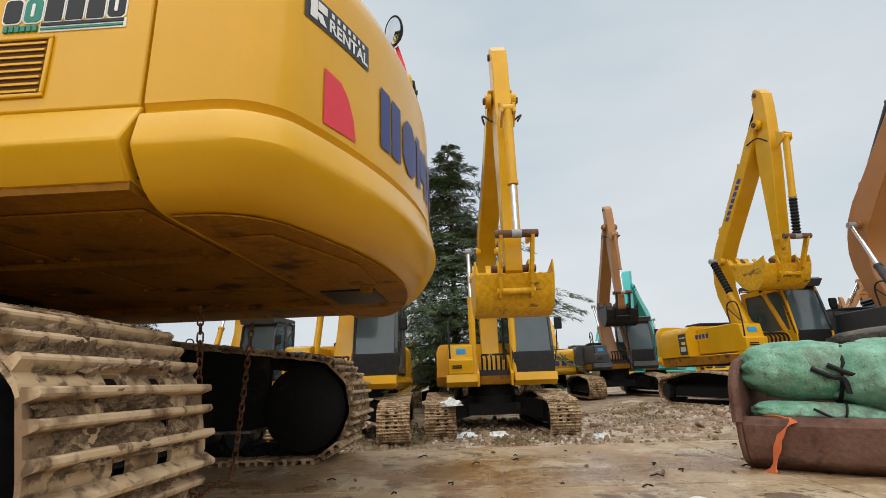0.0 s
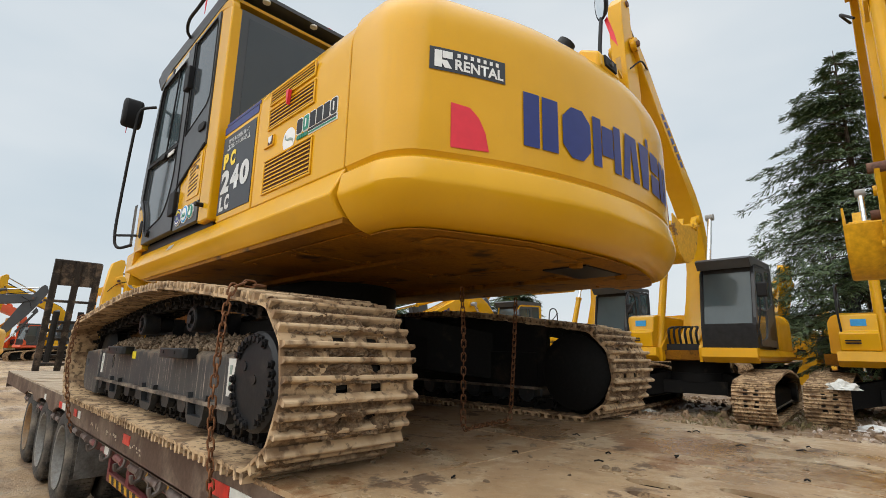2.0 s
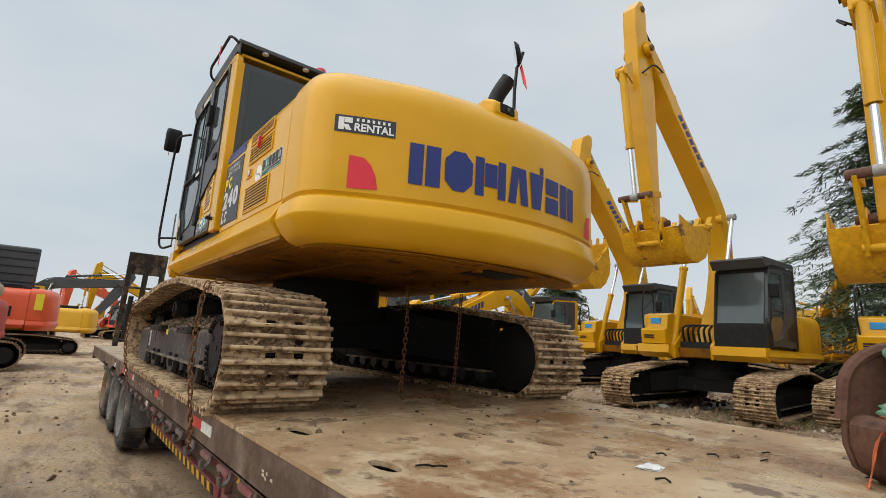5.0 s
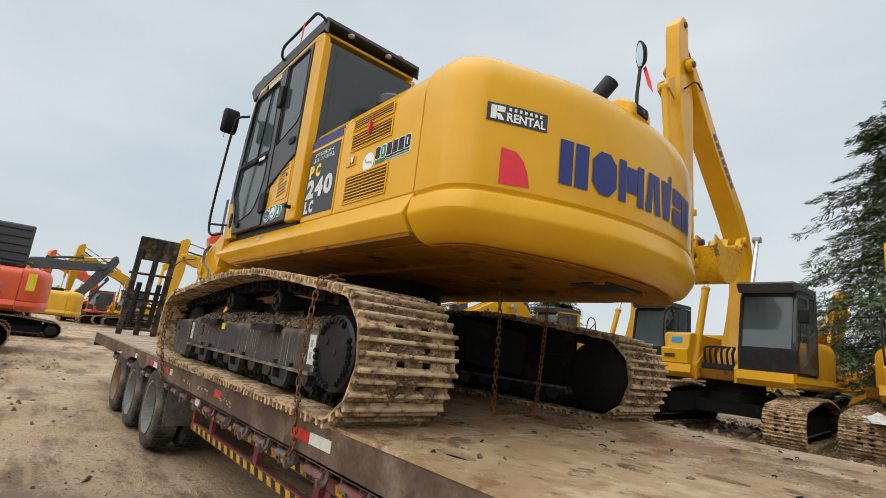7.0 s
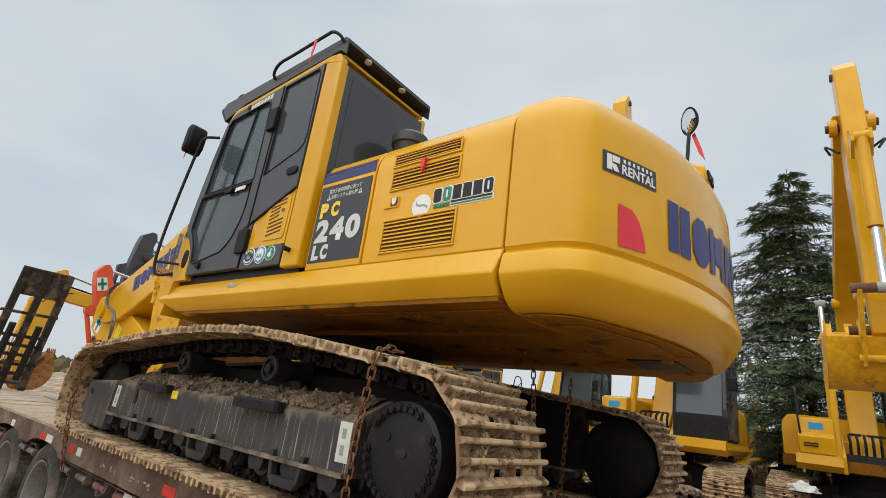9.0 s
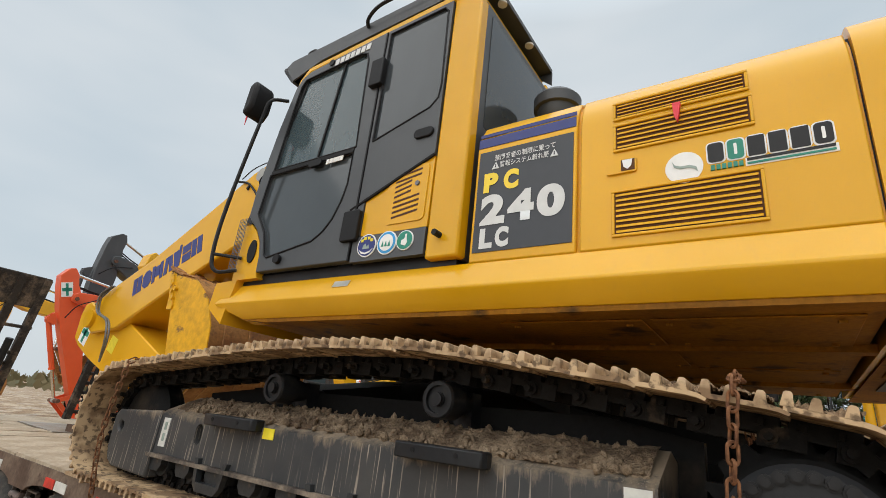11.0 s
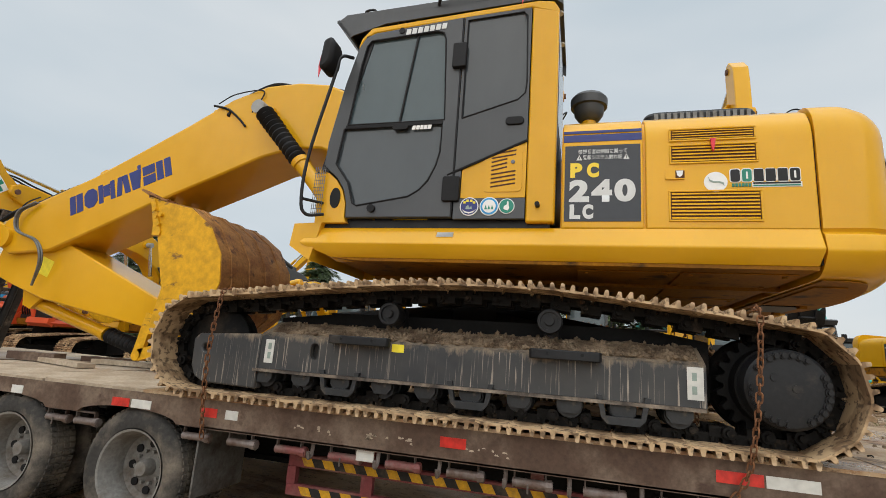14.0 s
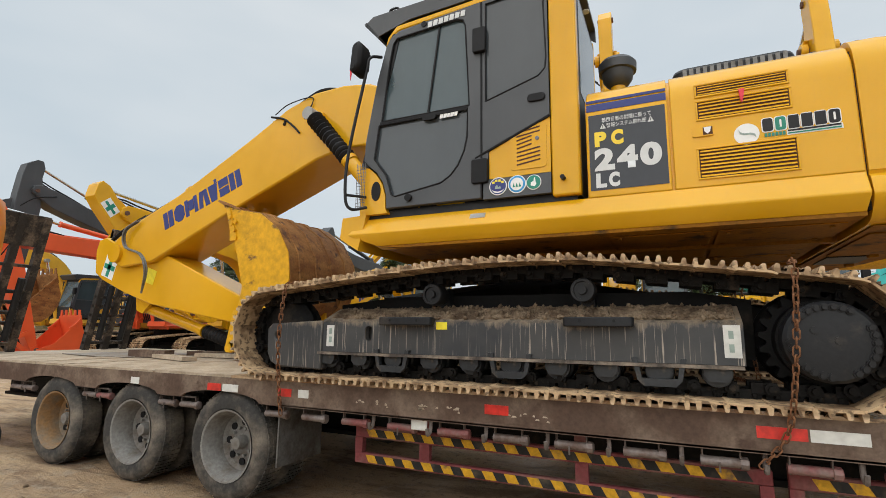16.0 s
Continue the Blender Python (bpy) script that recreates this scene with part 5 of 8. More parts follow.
def cab(root, paint_mat, fine):
    edge = 0.012 if fine else 0
    cabo = cached("cab_side", cab_side_bm, "cab", paint_mat, root, bevel=edge)
    cached("cab_rail", cab_rail_bm, "roof_edge", paint_mat, cabo, bevel=edge)
    cached("cab_pillar", lambda: prism(B(), [(0.46, 1.31), (0.652, 1.31), (0.652, 2.90), (0.46, 2.955)], CY0, CY0 + 0.08), "rear_pillar", paint_mat, cabo, bevel=edge)
    cached("cab_rear", cab_rear_bm, "rear_frame", CABGREY, cabo)
    cached("cab_top", lambda: prism(B(), [(-0.80, 2.925), (0.60, 2.985), (0.60, 3.01), (-0.82, 2.96)], CY0 + 0.05, CY1), "roof", paint_mat, cabo)
    cached("cab_floor", lambda: box(B(), -1.08, 0.62, CY0 + 0.05, CY1 - 0.04, 1.28, 1.34), "floor_pan", BLACKPAINT, cabo)
    cached("cab_low", lambda: prism(B(), [(0.005, 1.485), (0.455, 1.485), (0.455, 1.89), (0.005, 1.695)], CY0, CY0 + 0.05), "lower_panel", paint_mat, cabo)
    cached("cab_corner", lambda: prism(B(), [(-1.115, 1.31), (-0.855, 1.31), (-0.874, 1.345), (-0.88, 1.46), (-0.912, 1.56), (-0.972, 1.645), (-1.04, 1.702), (-1.125, 1.735)], CY0, CY0 + 0.06), "front_corner", paint_mat, cabo)
    cached("cab_front", cab_front_bm, "front_frame", BLACKPAINT, cabo)
    cached("screen", windscreen_bm, "windscreen", GLASS, cabo)
    cached("roof", roof_guard_bm, "roof_guard", DARKGREY, cabo, "dark grey sheet-metal roof guard")
    cached("seat", seat_bm, "seat", BLACK, cabo, bevel=0.03)
    door = cached("door", lambda: holed(B(), DOOR_OUT, [DOOR_WIN, DOOR_LOW], CY0 - 0.012, CY0 + 0.04), "door", CABGREY, cabo, "charcoal cab door with two panes", bevel=0.006 if fine else 0)
    for key, pts in (("dw", DOOR_WIN), ("dl", DOOR_LOW)):
        cached(key, lambda q=pts: prism(B(), q, CY0 + 0.008, CY0 + 0.013), "pane", SMOKED if key == "dl" else GLASS, door)
    for key, pts in (("gw", DOOR_WIN), ("gl", DOOR_LOW)) if fine else ():
        cached(key, lambda q=pts: tube(B(), [(a, CY0 - 0.012, b) for a, b in q + q[:1]], 0.007, 6), "gasket", BLACK, door)
    rear = cached("rearp", lambda: holed(B(), REAR_OUT, [REAR_WIN], CY0 - 0.008, CY0 + 0.04), "rear_quarter", CABGREY, cabo, "charcoal rear quarter panel")
    cached("rw", lambda: prism(B(), REAR_WIN, CY0 + 0.003, CY0 + 0.008), "pane", GLASSDARK, rear)
    if fine:
        cached("gr", lambda: tube(B(), [(a, CY0 - 0.008, b) for a, b in REAR_WIN + REAR_WIN[:1]], 0.006, 6), "gasket", BLACK, rear)
        cached("gb", lambda: tube(B(), [(a, CY0 - 0.007, b) for a, b in ((0.455, 1.895), (0.0, 1.70), (-0.10, 1.655))], 0.010, 6), "gasket", BLACK, rear)
    cached("bw", lambda: box(B(), 0.648, 0.654, CY0 + 0.13, CY1 - 0.09, 2.09, 2.85), "rear_window", GLASSDARK if fine else GLASS, cabo)
    cached("rside", lambda: box(B(), -1.0, 0.52, CY1 - 0.03, CY1 - 0.025, 1.8, 2.82), "side_window", GLASS, cabo)
    cached("sill", lambda: box(B(), -0.04, 0.455, CY0 - 0.006, CY0 + 0.03, 1.335, 1.48), "sill_panel", CABGREY, cabo)
    for o in cabo.children_recursive:
        if o.name.split(".")[0] in ("pane", "windscreen", "rear_window", "side_window"):
            o.visible_shadow = False
    return cabo, door, rear


def handle_bm():
    bm = B()
    prism(bm, rounded(0.30, 0.43, 2.015, 2.075, 0.028), CY0 - 0.022, CY0)
    return bm


def mirror(root, base, top, face, mat=BLACKPAINT):
    """A mirror on a bent rail."""
    bm = tube(B(), curve_pts([base, (Vector(base) + Vector(top)) / 2 + Vector((-0.02, -0.03, 0)), top], 6), 0.014, 8)
    rail = part("mirror_rail", bm, mat, root)
    bm = B()
    f = Vector(face)
    prism(bm, [(f.x - 0.04, f.z - 0.13), (f.x + 0.02, f.z - 0.15), (f.x + 0.055, f.z - 0.06), (f.x + 0.055, f.z + 0.10), (f.x + 0.02, f.z + 0.15), (f.x - 0.04, f.z + 0.12)], f.y - 0.085, f.y + 0.085)
    part("mirror_head", bm, BLACK, rail, "black plastic mirror head", bevel=0.02)
    return rail


def toolbox_bm():
    """Tank and tool boxes ahead of the pump bay on the far side."""
    bm = B()
    prism(bm, [(-1.30, 1.31), (-1.33, 1.62), (-1.22, 1.66), (-1.16, 1.95), (-0.95, 2.0), (0.65, 2.0), (0.65, 1.31)], 0.50, 1.06)
    box(bm, -0.30, 0.68, -0.40, 0.48, 1.26, 1.62)
    return bm


def rail_bm():
    bm = B()
    tube(bm, curve_pts([(-1.25, 1.02, 1.65), (-1.28, 1.04, 2.05), (-1.20, 1.04, 2.45), (-0.95, 1.04, 2.52), (-0.80, 1.04, 2.40), (-0.80, 1.02, 2.0)], 5), 0.018, 7)
    tube(bm, [(-0.80, 1.02, 2.38), (-1.22, 1.04, 2.05)], 0.014, 6)
    return bm


def upper(root, paint_mat, fine=False, cw_mat=None):
    cached("platform", platform_bm, "platform", UNDER, root, "dusty underside of the revolving frame, shade put into its colour")
    for s in (-1, 1):
        o = cached(f"skirt{s}", lambda q=s: skirt_bm(q), "skirt", paint_mat, root, bevel=0.008 if fine else 0)
        if not fine and s > 0:
            o.location.y = -0.28
    hood = cached("hood", hood_bm, "engine_hood", paint_mat, root)
    cw = cached("cw", counterweight_bm, "counterweight", cw_mat or paint_mat, root, smooth=24)
    for s in (-1, 1):
        cached(f"pa{s}", lambda q=s: panel_bm(0.695, 1.205, q), "body_door", paint_mat, hood, bevel=0.006 if fine else 0)
        cached(f"pb{s}", lambda q=s: panel_bm(1.222, 2.162, q), "body_door", paint_mat, hood, bevel=0.006 if fine else 0)
    cached("tools", toolbox_bm, "tank", paint_mat, root, bevel=0.02)
    for i, (x, ya, yb) in enumerate(((-1.36, 0.42, 1.12), (-1.30, -1.40, -0.44))):
        cached(f"fdeck{i}", lambda a=x, b=ya, c=yb: prism(B(), [(-1.12, 1.02), (a, 1.13), (a + 0.02, 1.30), (-1.05, 1.31)], b, c), "front_deck", paint_mat, root)
    for i, y in enumerate((-0.42, 0.36)):
        cached(f"bfoot{i}", lambda b=y: prism(B(), [(-1.16, 1.02), (-1.18, 1.30), (-0.60, 1.72), (-0.25, 1.72), (-0.15, 1.20)], b, b + 0.06), "boom_bracket", paint_mat, root)
    vb = cached("valves", lambda: box(B(), -0.95, -0.30, -0.34, 0.34, 1.25, 1.38), "valve_block", BLACKPAINT, root)
    for i in range(6):
        y = -0.28 + i * 0.11
        cached(f"vhose{i}", lambda y=y: tube(B(), curve_pts([(-0.9, y, 1.3), (-1.0, y, 1.6), (-0.86, y, 1.72), (-0.55, y * 0.5, 1.75)], 4), 0.024, 6), "hose", BLACK, vb)
    cached("rail", rail_bm, "hand_rail", BLACKPAINT, root)
    cached("hoodtop", lambda: prism(B(), rounded(1.25, 1.99, -1.06, 0.62, 0.1), 2.09, 2.235, "z"), "hood_grille", BLACKPAINT, hood, bevel=0.03)
    carbody(root)
    return hood, cw


FRONTS = {}


def small_machine(m, label, paint_mat, boom_deg, arm_deg, curl, cw_mat=None, sleeve=False, fine_tracks=False, shell=None, boom_mat=None, group="parked excavators", k=1.0, ka=1.25, slim=0.22, bw=0.60, kb=None, swing=(0, 0, 0), cab_mat=None, arm_mat=None):
    """A parked excavator; swing moves and turns the tracks under the house, as (x, y, degrees)."""
    root = thing("excavator", m, label, "excavator", group)
    for s in (-1, 1):
        crawler(root, s, False, SHOE)
    hood, cw = upper(root, paint_mat, False, cw_mat)
    cab(root, cab_mat or paint_mat, False)
    under = pose(swing[0], swing[1], 0, 0, 0, swing[2])
    for o in root.children:
        if o.name.split(".")[0] in ("track_frame", "carbody"):
            o.matrix_basis = under @ o.matrix_basis
    FRONTS[root.name] = front(root, arm_mat or paint_mat, boom_deg, arm_deg, curl, shell or WORNYELLOW, shell or WORNYELLOW, False, sleeve, boom_mat=boom_mat, k=k, ka=ka, slim=slim, bw=bw, kb=kb)
    mirror(root, (-1.12, -1.40, 1.5), (-1.12, -1.50, 2.4), (-1.13, -1.55, 2.4))
    cached("slot", lambda: box(box(B(), -1.342, -1.32, 0.76, 0.98, 1.43, 1.455), -1.342, -1.32, 0.76, 0.98, 1.475, 1.50), "vent", BLACK, root)
    cached("bstick", lambda: box(B(), -1.215, -1.17, 0.66, 0.88, 1.75, 1.87), "sticker", SKYBLUE, root, "light blue maker's sticker")
    return root


# ---- the loaded excavator ----
main = thing("excavator", pose(0, 0, 1.0), "yellow crawler excavator chained onto the low-bed trailer", "excavator")
frames = {s: crawler(main, s, True, SHOE) for s in (-1, 1)}
hood, cw = upper(main, YELLOW, True)
cabo, door, rear = cab(main, YELLOW, True)
bt, at, bk = front(main, YELLOW, 0.0, -18.0, 0.0, WORNYELLOW, RUST, True, True)

# body seams and tail
part("seam", prism(B(), [(y, z) for y, z in ((-1.33, 1.07), (-1.335, 1.86), (-1.29, 2.02), (-1.05, 2.09), (1.05, 2.09), (1.29, 2.02), (1.335, 1.86), (1.33, 1.07))], 2.163, 2.18, "x"), BLACK, cw)
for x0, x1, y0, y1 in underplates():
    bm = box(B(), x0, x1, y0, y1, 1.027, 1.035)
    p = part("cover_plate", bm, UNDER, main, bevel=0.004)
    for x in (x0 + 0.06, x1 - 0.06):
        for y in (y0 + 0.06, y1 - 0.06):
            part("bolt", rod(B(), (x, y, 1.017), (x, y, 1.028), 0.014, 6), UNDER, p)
# recess and plates under the tail; tail_base lays painted shade over the casting
part("tail_base", prism(B(), cw_outline(0.15, 2.20), 0.994, 0.9995, "z"), UNDER, cw, "grimy underside of the casting, browned for shade", smooth=0)
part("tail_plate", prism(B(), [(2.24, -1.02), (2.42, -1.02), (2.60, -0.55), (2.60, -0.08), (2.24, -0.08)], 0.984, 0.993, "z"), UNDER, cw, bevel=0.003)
part("tail_recess", box(B(), 2.27, 2.56, 0.02, 0.46, 0.985, 0.9935), BLACKPAINT, cw, "dark access opening")
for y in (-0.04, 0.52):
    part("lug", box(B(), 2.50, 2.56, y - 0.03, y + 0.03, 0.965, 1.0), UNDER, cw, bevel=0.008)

# markings on the tail, plain shapes in their colours
part("red_mark", tail_decal([[(-1.150, 1.305), (-1.150, 1.505), (-1.07, 1.495), (-1.03, 1.455), (-1.0, 1.39), (-0.985, 1.31)]]), RED, cw, "red quarter-round marking")
part("red_mark", tail_decal([[(-y, z) for y, z in ((-1.150, 1.305), (-1.150, 1.505), (-1.07, 1.495), (-1.03, 1.455), (-1.0, 1.39), (-0.985, 1.31))]]), RED, cw, "red quarter-round marking")
part("sign_plate", tail_decal([[(-1.240, 1.642), (-1.240, 1.747), (-0.905, 1.747), (-0.905, 1.642)]]), PLATE, cw, "dark slate sign with pale blocks")


def tail_blocks(name, blocks, mat, parent, lift, label=""):
    bm = tail_decal(blocks)
    for v in bm.verts:
        v.co.x += lift
    return part(name, bm, mat, parent, label)


def quad(y0, y1, z0, z1, lean=0.0):
    return [(y0, z0), (y1, z0), (y1 + lean, z1), (y0 + lean, z1)]


tail_blocks("sign_block", [quad(-1.222, -1.192, 1.655, 1.733), quad(-1.18, -1.15, 1.655, 1.69, -0.02), quad(-1.19, -1.148, 1.70, 1.733)], WHITE, cw, 0.003)
for i in range(7):
    tail_blocks("sign_block", [quad(-1.128 + i * 0.029, -1.114 + i * 0.029, 1.714, 1.733)], WHITE, cw, 0.003)
bm = letters("RENTAL", 0.2, 0.006)
lo = [min(v.co[k] for v in bm.verts) for k in (0, 2)]
hi = [max(v.co[k] for v in bm.verts) for k in (0, 2)]
bmesh.ops.triangulate(bm, faces=bm.faces)
for v in bm.verts:
    y, z = -1.137 + (v.co.x - lo[0]) / (hi[0] - lo[0]) * 0.220, 1.654 + (v.co.z - lo[1]) / (hi[1] - lo[1]) * 0.050
    v.co = (tail_x(y, z) + 0.003, y, z + cw_rise(y, z))
part("lettering", bm, WHITE, cw, smooth=0)
# seven bold navy blocks, with notches where the mark is open
WORD = ((-0.815, 0.20), (-0.585, 0.20), (-0.365, 0.255), (-0.085, 0.20), (0.125, 0.16), (0.315, 0.17), (0.515, 0.215))
ZB, ZT = 1.375, 1.635
def wordmark_blocks(y, w, i):
    a, b = ZB, ZT
    if i == 0:
        return [quad(y, y + w * 0.44, a, b), quad(y + w * 0.52, y + w, a, b)]
    if i == 1:
        return [[(y, a + 0.06), (y + w * 0.3, a), (y + w * 0.7, a), (y + w, a + 0.06), (y + w, b - 0.06), (y + w * 0.7, b), (y + w * 0.3, b), (y, b - 0.06)]]
    if i == 2:
        return [quad(y, y + w * 0.27, a, b), quad(y + w * 0.73, y + w, a, b), quad(y + w * 0.30, y + w * 0.70, a + 0.07, b - 0.03)]
    if i == 3:
        return [quad(y, y + w * 0.36, a, b, w * 0.16), quad(y + w * 0.62, y + w, a, b, -w * 0.16)]
    if i == 4:
        return [[(y + w * 0.2, a), (y + w * 0.8, a), (y + w, b), (y, b)], quad(y + w * 0.72, y + w * 0.98, b + 0.005, b + 0.06)]
    if i == 5:
        return [quad(y, y + w, a + 0.14, b), quad(y, y + w, a, a + 0.12)]
    return [quad(y, y + w * 0.45, a, b), quad(y + w * 0.55, y + w, a, b)]


for i, (y, w) in enumerate(WORD):
    for blk in wordmark_blocks(y, w, i):
        tail_blocks("wordmark_block", [blk], BLUE, cw, 0.002)

# -- side markings, plates and vents on the -y side --
SY = -1.357


def side_shape(name, pts, mat, parent, lift=0.004, label="", y=SY):
    return part(name, prism(B(), pts, y - lift, y + 0.001), mat, parent, label, smooth=0)


def side_rect(name, x0, x1, z0, z1, mat, parent, lift=0.004, label="", y=SY):
    return side_shape(name, [(x0, z0), (x1, z0), (x1, z1), (x0, z1)], mat, parent, lift, label, y)


plate = side_rect("model_plate", 0.712, 1.19, 1.325, 1.855, PLATE, hood, 0.004, "dark slate model plate with large lettering")
def fitted_text(text, x0, x1, z0, z1, mat, bold, gap=0.014):
    """Lettering stretched to its box, glyph by glyph."""
    if len(text) > 1:
        w = (x1 - x0 - gap * (len(text) - 1)) / len(text)
        for i, ch in enumerate(text):
            fitted_text(ch, x0 + i * (w + gap), x0 + i * (w + gap) + w, z0, z1, mat, bold)
        return
    bm = letters(text, 0.2, bold)
    lo = [min(v.co[k] for v in bm.verts) for k in (0, 2)]
    hi = [max(v.co[k] for v in bm.verts) for k in (0, 2)]
    for v in bm.verts:
        v.co = (x0 + (v.co.x - lo[0]) / (hi[0] - lo[0]) * (x1 - x0), SY - 0.007, z0 + (v.co.z - lo[1]) / (hi[1] - lo[1]) * (z1 - z0))
    return part("lettering", bm, mat, plate, smooth=0)


fitted_text("PC", 0.748, 0.932, 1.626, 1.730, YLETTER, 0.013, 0.030)
fitted_text("240", 0.742, 1.158, 1.456, 1.612, SILVER, 0.011)
fitted_text("LC", 0.748, 0.898, 1.340, 1.440, SILVER, 0.013)


def row_text(text, x0, x1, z0, z1):
    """One line of small characters, stretched to its box."""
    bm = letters(text, 0.2, 0.002)
    lo = [min(v.co[k] for v in bm.verts) for k in (0, 2)]
    hi = [max(v.co[k] for v in bm.verts) for k in (0, 2)]
    for v in bm.verts:
        v.co = (x0 + (v.co.x - lo[0]) / (hi[0] - lo[0]) * (x1 - x0), SY - 0.007, z0 + (v.co.z - lo[1]) / (hi[1] - lo[1]) * (z1 - z0))
    part("lettering", bm, SILVER, plate, smooth=0)


row_text("\u7981\u95a2\u7cfb\u8005\u306e\u5236\u9650\u306b\u4e57\u3063\u3066", 0.798, 1.108, 1.793, 1.826)
row_text("\u8b66\u5831\u30b7\u30b9\u30c6\u30e0\u89e6\u308c\u53b3", 0.828, 1.078, 1.752, 1.785)
for x in (0.786, 1.084):
    side_shape("warning_sign", [(x, 1.750), (x + 0.038, 1.750), (x + 0.019, 1.788)], SILVER, plate, 0.007)
    side_rect("warning_mark", x + 0.0165, x + 0.0215, 1.757, 1.775, PLATE, plate, 0.009)
for z0, z1 in ((1.885, 1.935), (1.95, 1.968)):
    side_rect("blue_stripe", 0.70, 1.20, z0, z1, BLUE, hood, 0.003, y=-1.355 if z0 < 1.9 else -1.347)


def louvre(x0, x1, z0, z1, n):
    """A vent with slanted slats over a flat backing, browned as a shaded recess."""
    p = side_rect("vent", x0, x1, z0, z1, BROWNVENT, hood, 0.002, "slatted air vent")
    for i in range(n):
        z = z0 + (z1 - z0) * (i + 0.25) / n
        h = (z1 - z0) / n * 0.50
        part("slat", prism(B(), [(SY - 0.003, z), (SY - 0.008, z - h * 0.1), (SY - 0.008, z + h * 0.45), (SY - 0.002, z + h)], x0 + 0.006, x1 - 0.006, "x"), YELLOW, p)
    bm = B()
    for a, b, c, d in ((x0 - 0.012, x1 + 0.012, z1, z1 + 0.012), (x0 - 0.012, x1 + 0.012, z0 - 0.012, z0), (x0 - 0.012, x0, z0, z1), (x1, x1 + 0.012, z0, z1)):
        box(bm, a, b, SY - 0.009, SY, c, d)
    part("vent_rim", bm, YELLOW, p, bevel=0.003)


louvre(1.365, 1.865, 1.335, 1.515, 8)
louvre(1.375, 1.855, 1.715, 1.825, 5)
louvre(1.375, 1.85, 1.868, 1.935, 4)
# latch
lt = side_shape("latch", rounded(1.335, 1.455, 1.60, 1.665, 0.01), YELLOW, hood, 0.010, "flush door latch")
# pocket laid flat on the latch, its depth only coloured in
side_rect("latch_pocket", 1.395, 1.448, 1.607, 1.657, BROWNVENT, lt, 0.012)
side_shape("latch_tab", [(1.40, 1.655), (1.44, 1.655), (1.435, 1.625), (1.42, 1.612), (1.405, 1.625)], WHITE, lt, 0.014)
# owner's mark: disc, six blocks and two rules
mk = side_shape("owner_mark", [(1.625 + 0.066 * math.cos(a), 1.578 + 0.066 * math.sin(a)) for a in (2 * math.pi * k / 28 for k in range(28))], WHITE, hood, 0.003, "white disc with grey-green swirl")
side_shape("swirl", [(1.584, 1.612), (1.594, 1.592), (1.615, 1.583), (1.645, 1.583), (1.668, 1.573), (1.672, 1.552), (1.660, 1.566), (1.640, 1.573), (1.612, 1.573), (1.590, 1.584)], PICTO, mk, 0.006)
for i in range(6):
    x = 1.708 + i * 0.064
    side_shape("mark_edge", rounded(x - 0.005, x + 0.057, 1.572, 1.662, 0.016), WHITE, hood, 0.003)
    side_shape("mark_block", rounded(x, x + 0.052, 1.577, 1.657, 0.014 if i in (0, 1, 5) else 0.003), GREEN if i == 1 else BLACKPAINT, hood, 0.005)
    if i in (1, 5):
        side_shape("mark_slot", rounded(x + 0.021, x + 0.031, 1.594, 1.640, 0.004), WHITE, hood, 0.007)
side_rect("mark_edge", 1.825, 2.088, 1.540, 1.572, WHITE, hood, 0.003)
side_rect("mark_rule", 1.83, 2.08, 1.560, 1.570, BLACKPAINT, hood, 0.006)
side_rect("mark_rule", 1.83, 2.08, 1.546, 1.553, GREEN, hood, 0.006)
for i in range(6):
    side_rect("mark_block", 1.715 + i * 0.018, 1.728 + i * 0.018, 1.545, 1.565, GREEN, hood, 0.006)
part("red_ribbon", prism(B(), [(1.60, 1.86), (1.63, 1.86), (1.622, 1.80), (1.615, 1.775), (1.605, 1.80)], SY - 0.03, SY - 0.012), RED, hood, "scrap of red cloth tied on")

# -- hood top: grille slots, air pre-cleaner, exhaust, lamp pod, mirror, beacon --
bm = B()
for i in range(15):
    box(bm, 1.32 + i * 0.042, 1.345 + i * 0.042, -1.067, -0.9, 2.14, 2.21)
part("grille_slot", bm, GREYSTEEL, hood)
bm = lathe(B(), [(0.055, 2.05), (0.055, 2.33)], (0.87, -0.78, 0), "z", 20)
pc = part("air_stack", bm, YELLOW, hood, "yellow intake stack")
part("pre_cleaner", lathe(B(), [(0.056, 2.31), (0.085, 2.33), (0.112, 2.37), (0.120, 2.43), (0.142, 2.435), (0.145, 2.50), (0.12, 2.53), (0.03, 2.54)], (0.87, -0.78, 0), "z", 24), DARKGREY, pc, "dark plastic bowl air pre-cleaner")
part("grab_bar", tube(B(), curve_pts([(2.02, -1.05, 2.08), (2.04, -1.05, 2.15), (2.08, -1.04, 2.17), (2.14, -1.02, 2.13), (2.14, -1.02, 2.07)], 5), 0.011, 7), BLACKPAINT, hood)

# exhaust, rear lamp pod and convex mirror
exhaust = part("exhaust", tube(B(), curve_pts([(2.02, 0.50, 2.05), (2.02, 0.50, 2.48), (2.07, 0.53, 2.68), (2.17, 0.58, 2.84)], 6), 0.072, 18), BLACKPAINT, hood, "black angled exhaust pipe")
pod = part("lamp_pod", prism(B(), [(2.46, 2.02), (2.50, 2.16), (2.70, 2.20), (2.80, 2.15), (2.805, 2.07), (2.74, 1.98)], -0.19, 0.06), YELLOW, cw, "yellow rear camera housing", bevel=0.02)
part("lens_frame", prism(B(), [(2.80, 2.145), (2.812, 2.14), (2.815, 2.08), (2.803, 2.075)], -0.13, 0.0), BLACK, pod)
